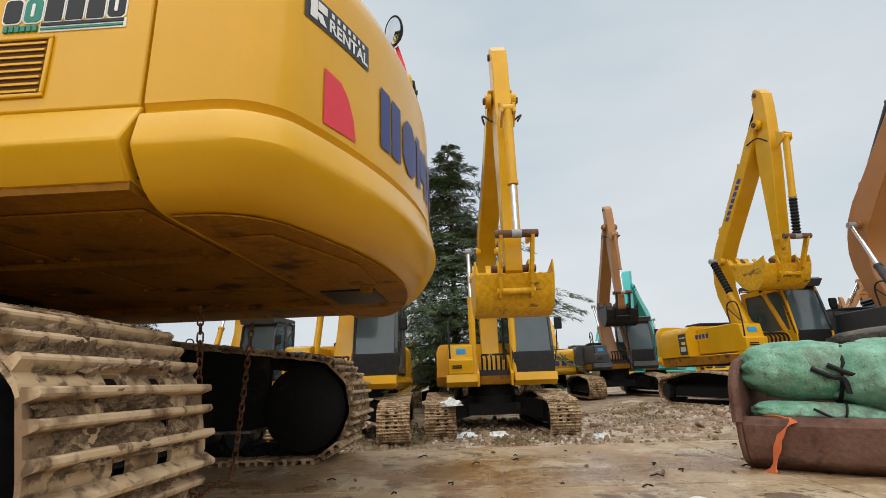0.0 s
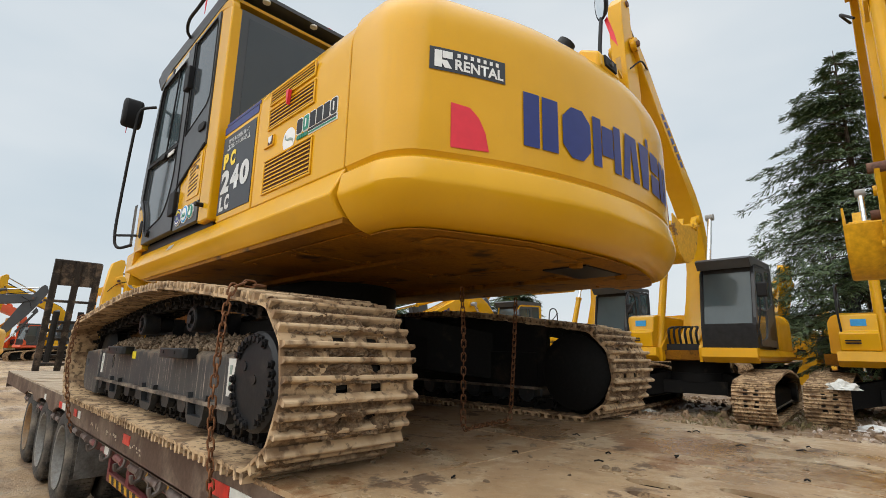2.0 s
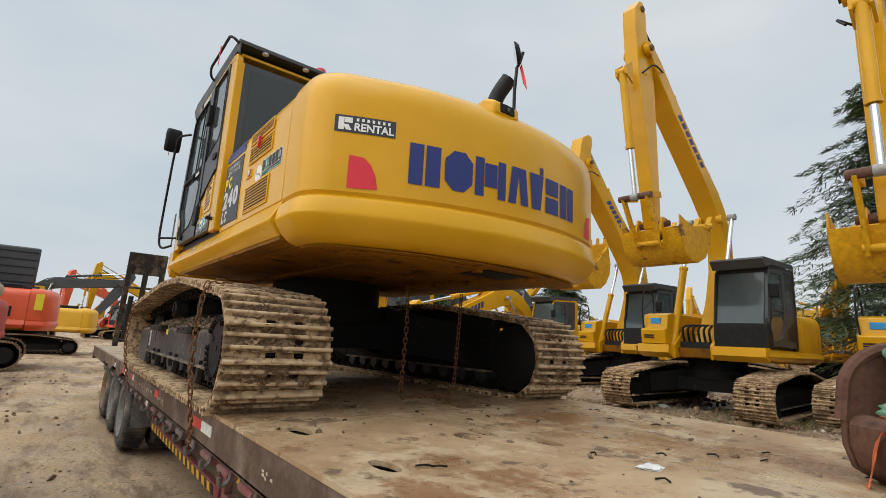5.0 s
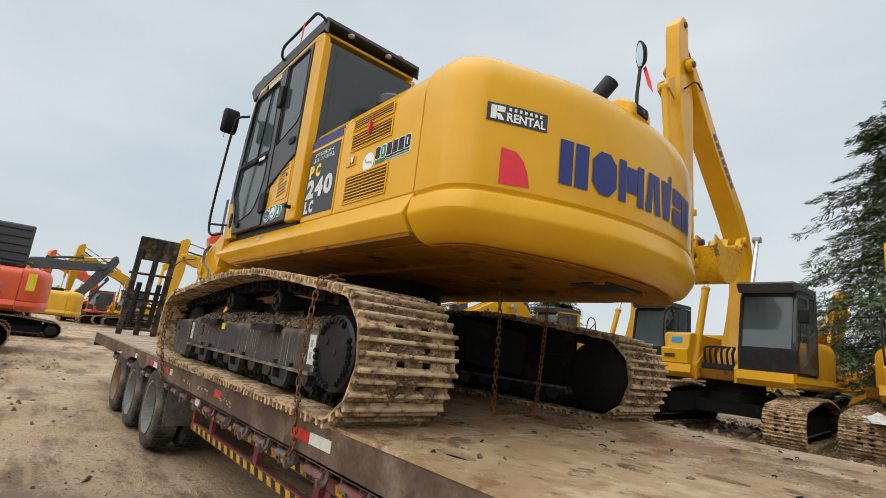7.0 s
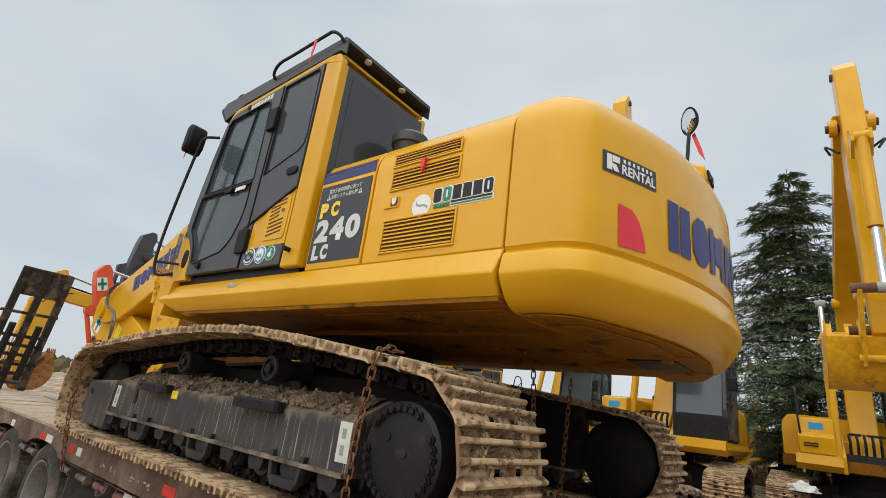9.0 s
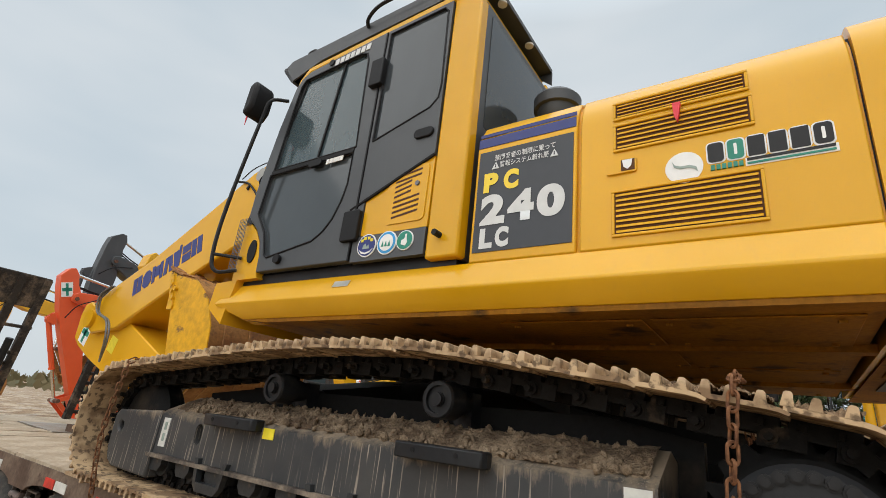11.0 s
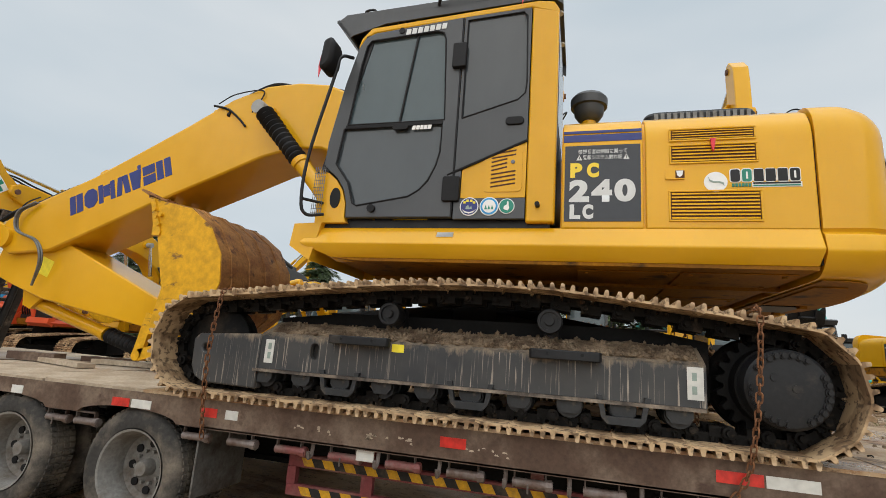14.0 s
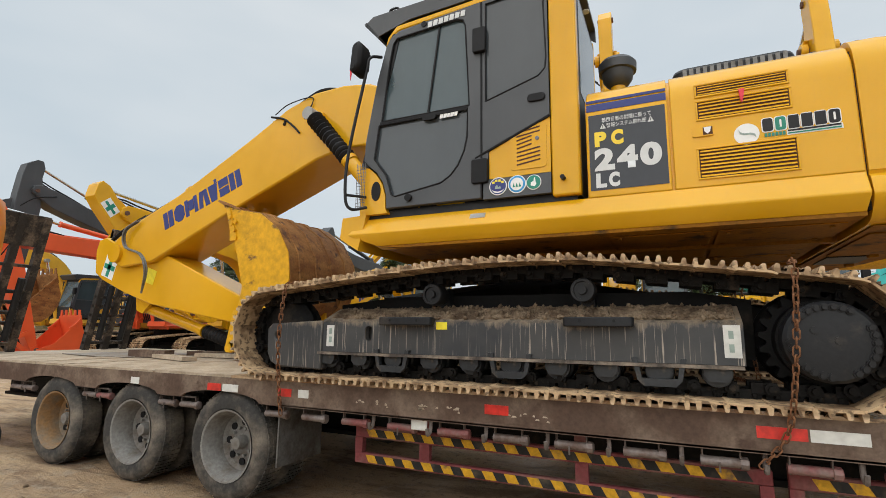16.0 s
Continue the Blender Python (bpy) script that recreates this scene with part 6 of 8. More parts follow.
part("lens", rod(B(), (2.80, -0.065, 2.108), (2.822, -0.065, 2.107), 0.014, 10), GREYSTEEL, pod)
pole = part("mirror_pole", tube(B(), [(2.63, 0.18, 2.08), (2.63, 0.18, 2.40), (2.645, 0.185, 2.60), (2.64, 0.22, 2.66), (2.655, 0.24, 2.75)], 0.013, 8), BLACKPAINT, cw)
mh = part("mirror_head", lathe(B(), [(0.01, -0.03), (0.07, -0.022), (0.095, 0.0), (0.10, 0.012), (0.005, 0.016)], (0, 0, 0), "x", 24), BLACK, pole, "round convex mirror")
mg = part("mirror_glass", lathe(B(), [(0.004, 0.030), (0.05, 0.024), (0.088, 0.012), (0.004, 0.012)], (0, 0, 0), "x", 24), MIRROR, pole, "silvered mirror face")
for o in (mh, mg):
    o.matrix_local = pose(2.66, 0.17, 2.70, 0, 10, -139)
part("red_ribbon", prism(B(), [(2.66, 2.60), (2.68, 2.62), (2.72, 2.48), (2.74, 2.38), (2.70, 2.45)], 0.20, 0.204), RED, pole, "strip of red cloth tied on")

exhaust.location.z += 0.02
pod.location.z -= 0.010

# -- cab fittings --
part("door_handle", handle_bm(), BLACK, rear, "recessed black handle", bevel=0.005)
bm = B()
prism(bm, rounded(-0.115, -0.012, 2.49, 2.69, 0.012), CY0 - 0.045, CY0)
part("hinge", bm, BLACK, door, bevel=0.006)
bm = B()
prism(bm, rounded(-0.125, 0.0, 1.455, 1.64, 0.015), CY0 - 0.035, CY0)
part("hinge", bm, BLACK, door, bevel=0.006)
part("grip", prism(B(), rounded(-0.545, -0.425, 2.02, 2.065, 0.02), CY0 - 0.03, CY0 - 0.01), BLACK, door)
part("window_rail", box(B(), -0.94, -0.16, CY0 - 0.016, CY0 - 0.01, 2.06, 2.082), BLACK, door)
part("window_post", prism(B(), [(-0.515, 2.07), (-0.50, 2.07), (-0.405, 2.82), (-0.42, 2.82)], CY0 - 0.006, CY0 + 0.004), BLACK, door)
part("door_stop", rod(B(), (-0.655, CY0 - 0.035, 1.41), (-0.655, CY0, 1.41), 0.03, 12), BLACK, door)
part("door_stop", rod(B(), (-0.55, CY0 - 0.02, 2.865), (-0.55, CY0, 2.865), 0.025, 12), BLACK, door)
part("seam_line", box(B(), -0.058, -0.048, CY0 - 0.014, CY0, 1.345, 2.92), BLACK, cabo)
for i, (x, w) in enumerate(((-0.395, 0.024), (-0.365, 0.026), (-0.333, 0.022), (-0.306, 0.026), (-0.275, 0.026))):
    side_shape("name_block", [(x, 2.018), (x + w, 2.018), (x + w + 0.006, 2.056), (x + 0.006, 2.056)], WHITE, door, 0.004, y=CY0 - 0.012)
for i in range(7):
    x = -0.515 + i * 0.048
    side_shape("name_block", [(x, 2.825 + i * 0.003), (x + 0.036, 2.825 + i * 0.003), (x + 0.042, 2.873 + i * 0.003), (x + 0.006, 2.873 + i * 0.003)], SILVER, door, 0.004, y=CY0 - 0.012)
vp = side_shape("vent_cover", rounded(0.165, 0.43, 1.525, 1.855, 0.03), YELLOW, cabo, 0.006, y=CY0)
for i in range(9):
    z = 1.555 + i * 0.03
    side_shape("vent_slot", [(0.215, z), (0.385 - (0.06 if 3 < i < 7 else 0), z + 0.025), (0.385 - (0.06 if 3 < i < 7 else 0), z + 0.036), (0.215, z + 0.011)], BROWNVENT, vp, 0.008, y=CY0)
part("lock", rod(B(), (0.365, CY0 - 0.014, 1.74), (0.365, CY0, 1.74), 0.014, 10), GREYSTEEL, vp)
BADGE = lambda x, r, n=24: [(x + r * math.cos(a), 1.42 + r * math.sin(a)) for a in (2 * math.pi * k / n for k in range(n))]
for x, r, col in ((0.075, 0.066, BLUE), (0.215, 0.066, SKYBLUE), (0.335, 0.054, GREEN)):
    by0 = CY0 - 0.006
    dsc = side_shape("badge", BADGE(x, r), WHITE, cabo, 0.006, "round approval badge", y=by0)
    side_shape("badge_ring", BADGE(x, r * 0.90), col, dsc, 0.008, y=by0)
    if col is SKYBLUE:
        side_shape("badge_core", BADGE(x, r * 0.70), WHITE, dsc, 0.010, y=by0)
        for k in (-1, 0, 1):
            side_shape("badge_tree", [(x + k * 0.022 - 0.009, 1.398), (x + k * 0.022 + 0.009, 1.398), (x + k * 0.022, 1.428)], GREEN, dsc, 0.012, y=by0)
    elif col is BLUE:
        for k in range(4):
            a = radians(35 + 36 * k)
            side_shape("badge_block", [(x + 0.042 * math.cos(a) + u, 1.428 + 0.034 * math.sin(a) + v) for u, v in ((-0.009, -0.008), (0.009, -0.008), (0.009, 0.008), (-0.009, 0.008))], STICKERY, dsc, 0.010, y=by0)
        side_shape("badge_arc", [(x - 0.05, 1.40), (x - 0.03, 1.376), (x, 1.368), (x + 0.03, 1.376), (x + 0.05, 1.40), (x + 0.03, 1.386), (x, 1.378), (x - 0.03, 1.386)], WHITE, dsc, 0.010, y=by0)
        side_shape("badge_emblem", [(x - 0.024, 1.40), (x + 0.024, 1.40), (x + 0.016, 1.422), (x + 0.004, 1.41), (x - 0.006, 1.43), (x - 0.02, 1.42)], PICTO, dsc, 0.010, y=by0)
    else:
        side_shape("badge_leaf", [(x - 0.02, 1.398), (x + 0.008, 1.388), (x + 0.02, 1.405), (x + 0.014, 1.425), (x + 0.012, 1.452), (x + 0.003, 1.452), (x, 1.427), (x - 0.018, 1.42)], WHITE, dsc, 0.010, y=by0)
part("port", prism(B(), [(-0.965 + 0.042 * math.cos(a), 1.50 + 0.08 * math.sin(a)) for a in (2 * math.pi * k / 24 for k in range(24))], CY0 - 0.008, CY0 + 0.001), BLACK, cabo, "oval black grommet")
part("cap", rod(B(), (0.54, CY0 - 0.05, 1.425), (0.54, CY0, 1.425), 0.016, 10), BLACK, cabo)
bm = B()
slope = lambda z: -1.352 - (1.283 - z) * 0.519
bm.faces.new([bm.verts.new((x, slope(z) - 0.003, z)) for x, z in ((-0.15, 1.205), (-0.03, 1.205), (-0.03, 1.243), (-0.15, 1.243))])
bmesh.ops.solidify(bm, geom=bm.faces[:], thickness=0.002)
part("notice", bm, STICKERW, cabo, "small white notice", smooth=0)
# roof rail, work lights, beacon
bm = tube(B(), curve_pts([(-0.27, -1.39, 3.07), (-0.24, -1.43, 3.10), (-0.12, -1.46, 3.13), (0.1, -1.46, 3.14), (0.46, -1.46, 3.155), (0.56, -1.46, 3.15), (0.61, -1.43, 3.12), (0.62, -1.38, 3.08)], 5), 0.013, 7)
part("roof_rail", bm, BLACKPAINT, cabo)
bm = tube(B(), curve_pts([(-0.90, -1.37, 3.08), (-0.90, -1.37, 3.115), (-0.83, -1.37, 3.12), (-0.81, -1.37, 3.08)], 4), 0.010, 6)
part("roof_rail", bm, BLACKPAINT, cabo)
for y in (-1.15, -0.75):
    part("work_lamp", rod(B(), (0.64, y, 3.055), (0.64, y, 3.068), 0.03, 12), WHITE, cabo)
part("beacon", lathe(B(), [(0.06, 3.13), (0.06, 3.20), (0.05, 3.24), (0.02, 3.255)], (0.45, -0.52, 0), "z", 16), RED, cabo, "small red beacon")
part("red_ribbon", prism(B(), [(0.40, 3.12), (0.43, 3.10), (0.41, 2.98), (0.395, 2.9), (0.39, 3.0)], -1.50, -1.495), RED, cabo, "strip of red cloth tied on")
# left mirror and its tall rail
rail = part("mirror_rail", tube(B(), curve_pts([(-1.02, -1.44, 1.36), (-1.12, -1.52, 1.34), (-1.155, -1.55, 1.45), (-1.14, -1.55, 1.8), (-1.01, -1.55, 2.42), (-0.985, -1.53, 2.60), (-0.94, -1.42, 2.66)], 7), 0.013, 8), BLACKPAINT, cabo)
part("mirror_head", prism(B(), [(-1.10, 2.45), (-1.05, 2.43), (-0.995, 2.50), (-0.985, 2.64), (-1.01, 2.71), (-1.08, 2.68)], -1.66, -1.50), BLACK, rail, "black mirror head", bevel=0.03)
part("red_ribbon", prism(B(), [(-1.11, 2.64), (-1.09, 2.66), (-1.10, 2.5), (-1.12, 2.40), (-1.13, 2.5)], -1.60, -1.595), RED, rail, "scrap of red cloth tied on")
part("rail_rung", tube(B(), [(-1.15, -1.55, 1.45), (-1.06, -1.40, 1.46)], 0.012, 6), BLACKPAINT, rail)
# wire-mesh guard beside the cab's front corner
for i in range(6):
    part("mesh_wire", tube(B(), [(-1.135 + i * 0.016, -1.43, 1.37), (-1.135 + i * 0.016, -1.43, 1.74)], 0.0022, 5), GREYSTEEL, rail)
for i in range(13):
    part("mesh_wire", tube(B(), [(-1.14, -1.43, 1.38 + i * 0.028), (-1.05, -1.43, 1.38 + i * 0.028)], 0.0022, 5), GREYSTEEL, rail)

# -- track frame stickers and holes on the -y side --
fy = -GAUGE - 0.21
for x0, x1, z0, z1, mt in ((-0.375, -0.29, 0.40, 0.452, STICKERY), (1.41, 1.495, 0.262, 0.442, STICKERW), (-1.335, -1.265, 0.262, 0.425, STICKERW)):
    st = part("sticker", box(B(), x0, x1, fy - 0.004, fy + 0.001, z0, z1), mt, main, "small pictogram sticker")
    if mt is STICKERW:
        for k in range(2):
            zz = z0 + (0.03 if k == 0 else (z1 - z0) * 0.58)
            part("pictogram", box(B(), x0 + 0.025, x0 + 0.05, fy - 0.006, fy - 0.004, zz, zz + 0.045), PICTO, st)

# -- boom markings and stickers --
by = -0.33
a0, a1 = Vector((-5.02, 1.69)), Vector((-3.56, 2.20))
du = (a1 - a0).normalized()
dv = Vector((-du.y, du.x))
for i, (s0, w) in enumerate(((0.0, 0.19), (0.215, 0.19), (0.425, 0.235), (0.68, 0.20), (0.875, 0.17), (1.065, 0.17), (1.255, 0.20))):
    for blk in wordmark_blocks(0.0, w, i):
        q = [a0 + du * (s0 + u) + dv * (0.235 * (v - ZB) / (ZT - ZB)) for u, v in blk]
        part("wordmark_block", prism(B(), [tuple(p) for p in q], by - 0.004, by + 0.001), BLUE, main)


def arm_sticker(u0, u1, v0, v1, mat, lift, label=""):
    q = [at((u0, v0)), at((u1, v0)), at((u1, v1)), at((u0, v1))]
    return part("sticker", prism(B(), q, -0.24 - lift, -0.239), mat, main, label)


arm_sticker(-0.36, -0.08, -0.41, -0.09, WHITE, 0.004, "white sticker with a green cross")
arm_sticker(-0.255, -0.185, -0.39, -0.11, GREEN, 0.007)
arm_sticker(-0.345, -0.095, -0.285, -0.215, GREEN, 0.007)
arm_sticker(0.62, 0.82, -0.22, -0.02, STICKERY, 0.004, "yellow warning sticker")
# hoses at the arm's joint
for off in (0.0, 0.03):
    part("hose", tube(B(), curve_pts([(-5.55, -0.36 - off, 1.85), (-5.78, -0.38 - off, 1.72), (-5.76, -0.36 - off, 1.50), (-5.45, -0.34 - off, 1.38), (-5.30, -0.34 - off, 1.15), (-5.42, -0.30, 0.85)], 6), 0.013, 7), GREYSTEEL, main, "grey flexible hose")
for k in range(3):
    part("hose", tube(B(), curve_pts([(-2.2, -0.2 + k * 0.05, 3.2), (-2.55, -0.25 + k * 0.05, 3.24), (-2.95, -0.27 + k * 0.05, 3.05), (-3.02, -0.34, 2.85)], 6), 0.02, 6), BLACK, main, "black hydraulic hose")


for k, ctrl in enumerate((((-3.22, 2.98), (-3.02, 2.92), (-2.86, 2.80), (-2.76, 2.70)), ((-3.16, 3.0), (-2.95, 3.1), (-2.60, 3.12), (-2.62, 2.98), (-2.70, 2.86)))):
    part("hose", tube(B(), curve_pts([(x, -0.35, z) for x, z in ctrl], 6), 0.013 if k == 0 else 0.007, 6), BLACK, main, "thin black line by the boom pin")


# ---- low-bed trailer ----
trailer = thing("lowbed_trailer", pose(0, 0, 0), "brown low-bed trailer with three rear axles, under the excavator", "trailer")
DX0, DX1, DY, DZ = -8.15, 7.5, 1.54, 1.0
PLATE_X = -2.25
# steel deck plate with lashing holes
HOLES = ((2.66, -1.30, 0.12, 0.05), (3.43, -1.28, 0.10, 0.045), (3.05, -0.42, 0.11, 0.05), (3.11, -0.60, 0.08, 0.04), (3.37, -0.29, 0.12, 0.05))
bm = B()
ell = [[(cx + a * math.cos(t), cy + b * math.sin(t)) for t in (2 * math.pi * k / 16 for k in range(16))] for cx, cy, a, b in HOLES]
holed(bm, [(PLATE_X, -DY - 0.005), (DX1, -DY - 0.005), (DX1, DY + 0.005), (PLATE_X, DY + 0.005)], ell, 0, 0.02)
bmesh.ops.transform(bm, matrix=Matrix.Translation((0, 0, DZ)) @ Matrix.Rotation(radians(-90), 4, "X"), verts=bm.verts)
deck = part("deck_plate", bm, DECK, trailer, "mud-stained steel deck plate with lashing holes", smooth=0)
# weld seams and edges of the deck sheets
for x in (2.35, 4.6):
    part("weld_seam", box(B(), x - 0.005, x + 0.005, -DY + 0.05, DY - 0.05, DZ, DZ + 0.003), DECK, trailer)
part("weld_seam", box(B(), PLATE_X, DX1, 0.06, 0.070, DZ, DZ + 0.003), DECK, trailer)
# cross planks over the axles
rnd = random.Random(21)
x = DX0
CACHE["plank"] = to_mesh(box(B(), 0, 0.485, -DY + 0.01, DY - 0.01, -0.05, 0), "plank", 0)
while x < PLATE_X - 0.4:
    o = link_mesh("plank", CACHE["plank"], PLANK, trailer)
    o.matrix_local = pose(x, 0, DZ + rnd.uniform(-0.006, 0.006), rnd.uniform(-0.15, 0.15), rnd.uniform(-0.6, 0.6), rnd.uniform(-0.5, 0.5))
    x += 0.49
WHEELS_X = (-2.38, -3.62, -4.88)
# side rails with scallops over the wheels
low = [(DX0, 0.79)]
for wx in sorted(WHEELS_X):
    for k in range(9):
        a = math.pi * (1 - k / 8)
        low.append((wx + 0.46 * math.cos(a), 0.79 + 0.075 * math.sin(a)))
low.append((DX1, 0.79))
for s in (-1, 1):
    bm = prism(B(), low + [(DX1, DZ - 0.0205), (DX0, DZ - 0.0205)], s * DY, s * (DY - 0.02))
    rail = part("side_rail", bm, SIDEBEAM, trailer, "brown pressed-steel side rail")
    part("rail_lip", box(B(), -1.7, DX1, min(s * DY, s * (DY - 0.1)), max(s * DY, s * (DY - 0.1)), 0.785, 0.80), SIDEBEAM, rail)
    if s < 0:
        for x0, w, mt in ((-2.52, 0.16, REFLRED), (-2.34, 0.18, STICKERW), (-1.72, 0.13, REFLRED), (-1.52, 0.10, STICKERW), (0.02, 0.16, REFLRED), (1.52, 0.22, REFLRED), (1.75, 0.24, STICKERW), (-3.55, 0.12, STICKERW), (3.9, 0.22, REFLRED)):
            part("reflector", box(B(), x0, x0 + w, -DY - 0.004, -DY + 0.002, 0.865, 0.925), mt, rail)
    # lashing rollers under the rail
    xs = [-5.6, -5.38, -4.25, -4.03, -3.09, -2.80, -1.79, -1.41] + [-1.03 + 0.397 * k for k in range(21)]
    for xx in xs:
        y = s * (DY - 0.06)
        bm = B()
        for e in (-0.095, 0.085):
            prism(bm, [(xx + e, 0.688), (xx + e + 0.010, 0.688), (xx + e + 0.010, 0.79), (xx + e, 0.79)], y - 0.016, y + 0.016)
        box(bm, xx - 0.095, xx + 0.095, y - 0.016, y + 0.016, 0.776, 0.79)
        br = part("roller_bracket", bm, BRACKET, trailer, bevel=0.004)
        part("lashing_roller", rod(rod(B(), (xx - 0.10, y, 0.715), (xx + 0.13, y, 0.715), 0.026, 12), (xx + 0.09, y, 0.715), (xx + 0.125, y, 0.715), 0.034, 8), ROLLERPINK if int(xx * 37) % 3 == 1 else ROLLERSTEEL, br)
        if int(xx * 53) % 2:
            part("roller_pin", rod(B(), (xx - 0.01, y - 0.03, 0.715), (xx - 0.01, y - 0.03, 0.665), 0.006, 6), BRACKET, br)
    for xx in (-0.84, -0.38, 0.02, 0.42, 0.78, 1.16, 1.55, 1.95, 2.35, 2.75, 3.6):
        part("rope_hook", tube(B(), curve_pts([(xx, s * (DY - 0.03), 0.80), (xx, s * (DY - 0.02), 0.72), (xx, s * (DY + 0.02), 0.70), (xx, s * (DY + 0.03), 0.74)], 4), 0.013, 6), BRACKET, trailer)
    if s < 0:
        part("tag_plate", box(B(), -0.53, -0.41, -DY + 0.02, -DY + 0.035, 0.715, 0.785), STICKERW, trailer, "small pale tag plate", bevel=0.004)
        chips = random.Random(12)
        for x0, n in ((-0.93, 3), (-0.75, 5), (-0.40, 10), (-0.20, 6), (0.22, 4), (0.36, 4), (2.9, 5)):
            for _ in range(n):
                cx, cz, w = x0 + chips.uniform(-0.07, 0.07), chips.uniform(0.845, 0.885), chips.uniform(0.012, 0.035)
                part("paint_chip", prism(B(), [(cx, cz), (cx + w, cz + chips.uniform(-0.004, 0.004)), (cx + w * 0.8, cz + chips.uniform(0.006, 0.014)), (cx + w * 0.2, cz + chips.uniform(0.006, 0.014))], -DY - 0.003, -DY + 0.001), PLANK, rail)
# main and cross beams
for s in (-1, 1):
    bm = box(B(), DX0 + 0.3, DX1, s * 0.5 - 0.08, s * 0.5 + 0.08, 0.40, 0.44)
    box(bm, DX0 + 0.3, DX1, s * 0.5 - 0.02, s * 0.5 + 0.02, 0.44, 0.92)
    part("main_beam", bm, SHADOWFRAME, trailer)
for k in range(18):
    xx = DX0 + 0.2 + k * 0.88
    part("cross_beam", box(B(), xx, xx + 0.08, -DY + 0.03, DY - 0.03, 0.83, 0.945), SHADOWFRAME, trailer)
part("rear_beam", box(B(), DX0 - 0.03, DX0 + 0.02, -DY, DY, 0.72, DZ - 0.005), SIDEBEAM, trailer)


# wheels
def tyre_bm():
    bm = B()
    lathe(bm, [(0.285, -0.11), (0.30, -0.13), (0.36, -0.14), (0.41, -0.125), (0.432, -0.10), (0.437, -0.06), (0.437, 0.06), (0.432, 0.10), (0.41, 0.125), (0.36, 0.14), (0.30, 0.13), (0.285, 0.11), (0.285, -0.11)], (0, 0, 0), "y", 48, caps=False)
    for off in (-0.075, -0.025, 0.025, 0.075):
        k = 60
        for i in range(k):
            a0, a1 = 2 * math.pi * i / k, 2 * math.pi * (i + 0.62) / k
            q = [(r * math.cos(a), off + d, r * math.sin(a)) for r in (0.434, 0.446) for a in (a0, a1) for d in (-0.019, 0.019)]
            vs = [bm.verts.new(p) for p in q]
            for f in ((4, 5, 7, 6), (0, 1, 5, 4), (2, 3, 7, 6), (0, 2, 6, 4), (1, 3, 7, 5)):
                bm.faces.new([vs[j] for j in f])
    return bm


def rim_bm():
    bm = B()
    lathe(bm, [(0.285, -0.125), (0.292, -0.135), (0.276, -0.13), (0.262, -0.09), (0.245, -0.04), (0.235, 0.05), (0.20, 0.075), (0.10, 0.06), (0.095, 0.06)], (0, 0, 0), "y", 40, caps=False)
    return bm


def hub_bm():
    return lathe(B(), [(0.02, -0.03), (0.05, -0.03), (0.058, -0.01), (0.06, 0.06), (0.10, 0.065), (0.10, 0.10)], (0, 0, 0), "y", 20)


def wheel_face(wheel, rim_mat):
    """Rim with hand holes, hub with its nuts."""
    r = cached("rim", rim_bm, "rim", rim_mat, wheel)
    for q in range(8):
        a = 2 * math.pi * q / 8
        o = cached("hh", lambda: rod(B(), (0, 0.055, 0), (0, 0.075, 0), 0.03, 10), "hand_hole", BLACK, r)
        o.matrix_local = Matrix.Translation((0.165 * math.cos(a), 0, 0.165 * math.sin(a)))
    h = cached("hub", hub_bm, "hub", RIM, wheel)
    for q in range(10):
        a = 2 * math.pi * q / 10
        o = cached("nut", lambda: rod(B(), (0, 0.03, 0), (0, 0.062, 0), 0.013, 6), "nut", RIM, h, smooth=0)
        o.matrix_local = Matrix.Translation((0.115 * math.cos(a), 0, 0.115 * math.sin(a)))


for i, wx in enumerate(WHEELS_X):
    for s in (-1, 1):
        for k, y in enumerate((1.385, 1.06)):
            w = cached("tyre", tyre_bm, "wheel", TYRE, trailer, "dusty black truck tyre")
            w.matrix_local = Matrix.Translation((wx + 0.10, s * y, 0.425)) @ Matrix.Diagonal((1, -s, 1, 1))
            if k == 0:
                wheel_face(w, RIMOLD if i == 2 else RIM)
    part("axle", rod(B(), (wx + 0.10, -1.3, 0.425), (wx + 0.10, 1.3, 0.425), 0.07, 14), SHADOWFRAME, trailer)
part("mud_flap", box(B(), -1.78, -1.765, -1.46, -0.92, 0.30, 0.79), GREYSTEEL, trailer, "grey rubber mud flap")

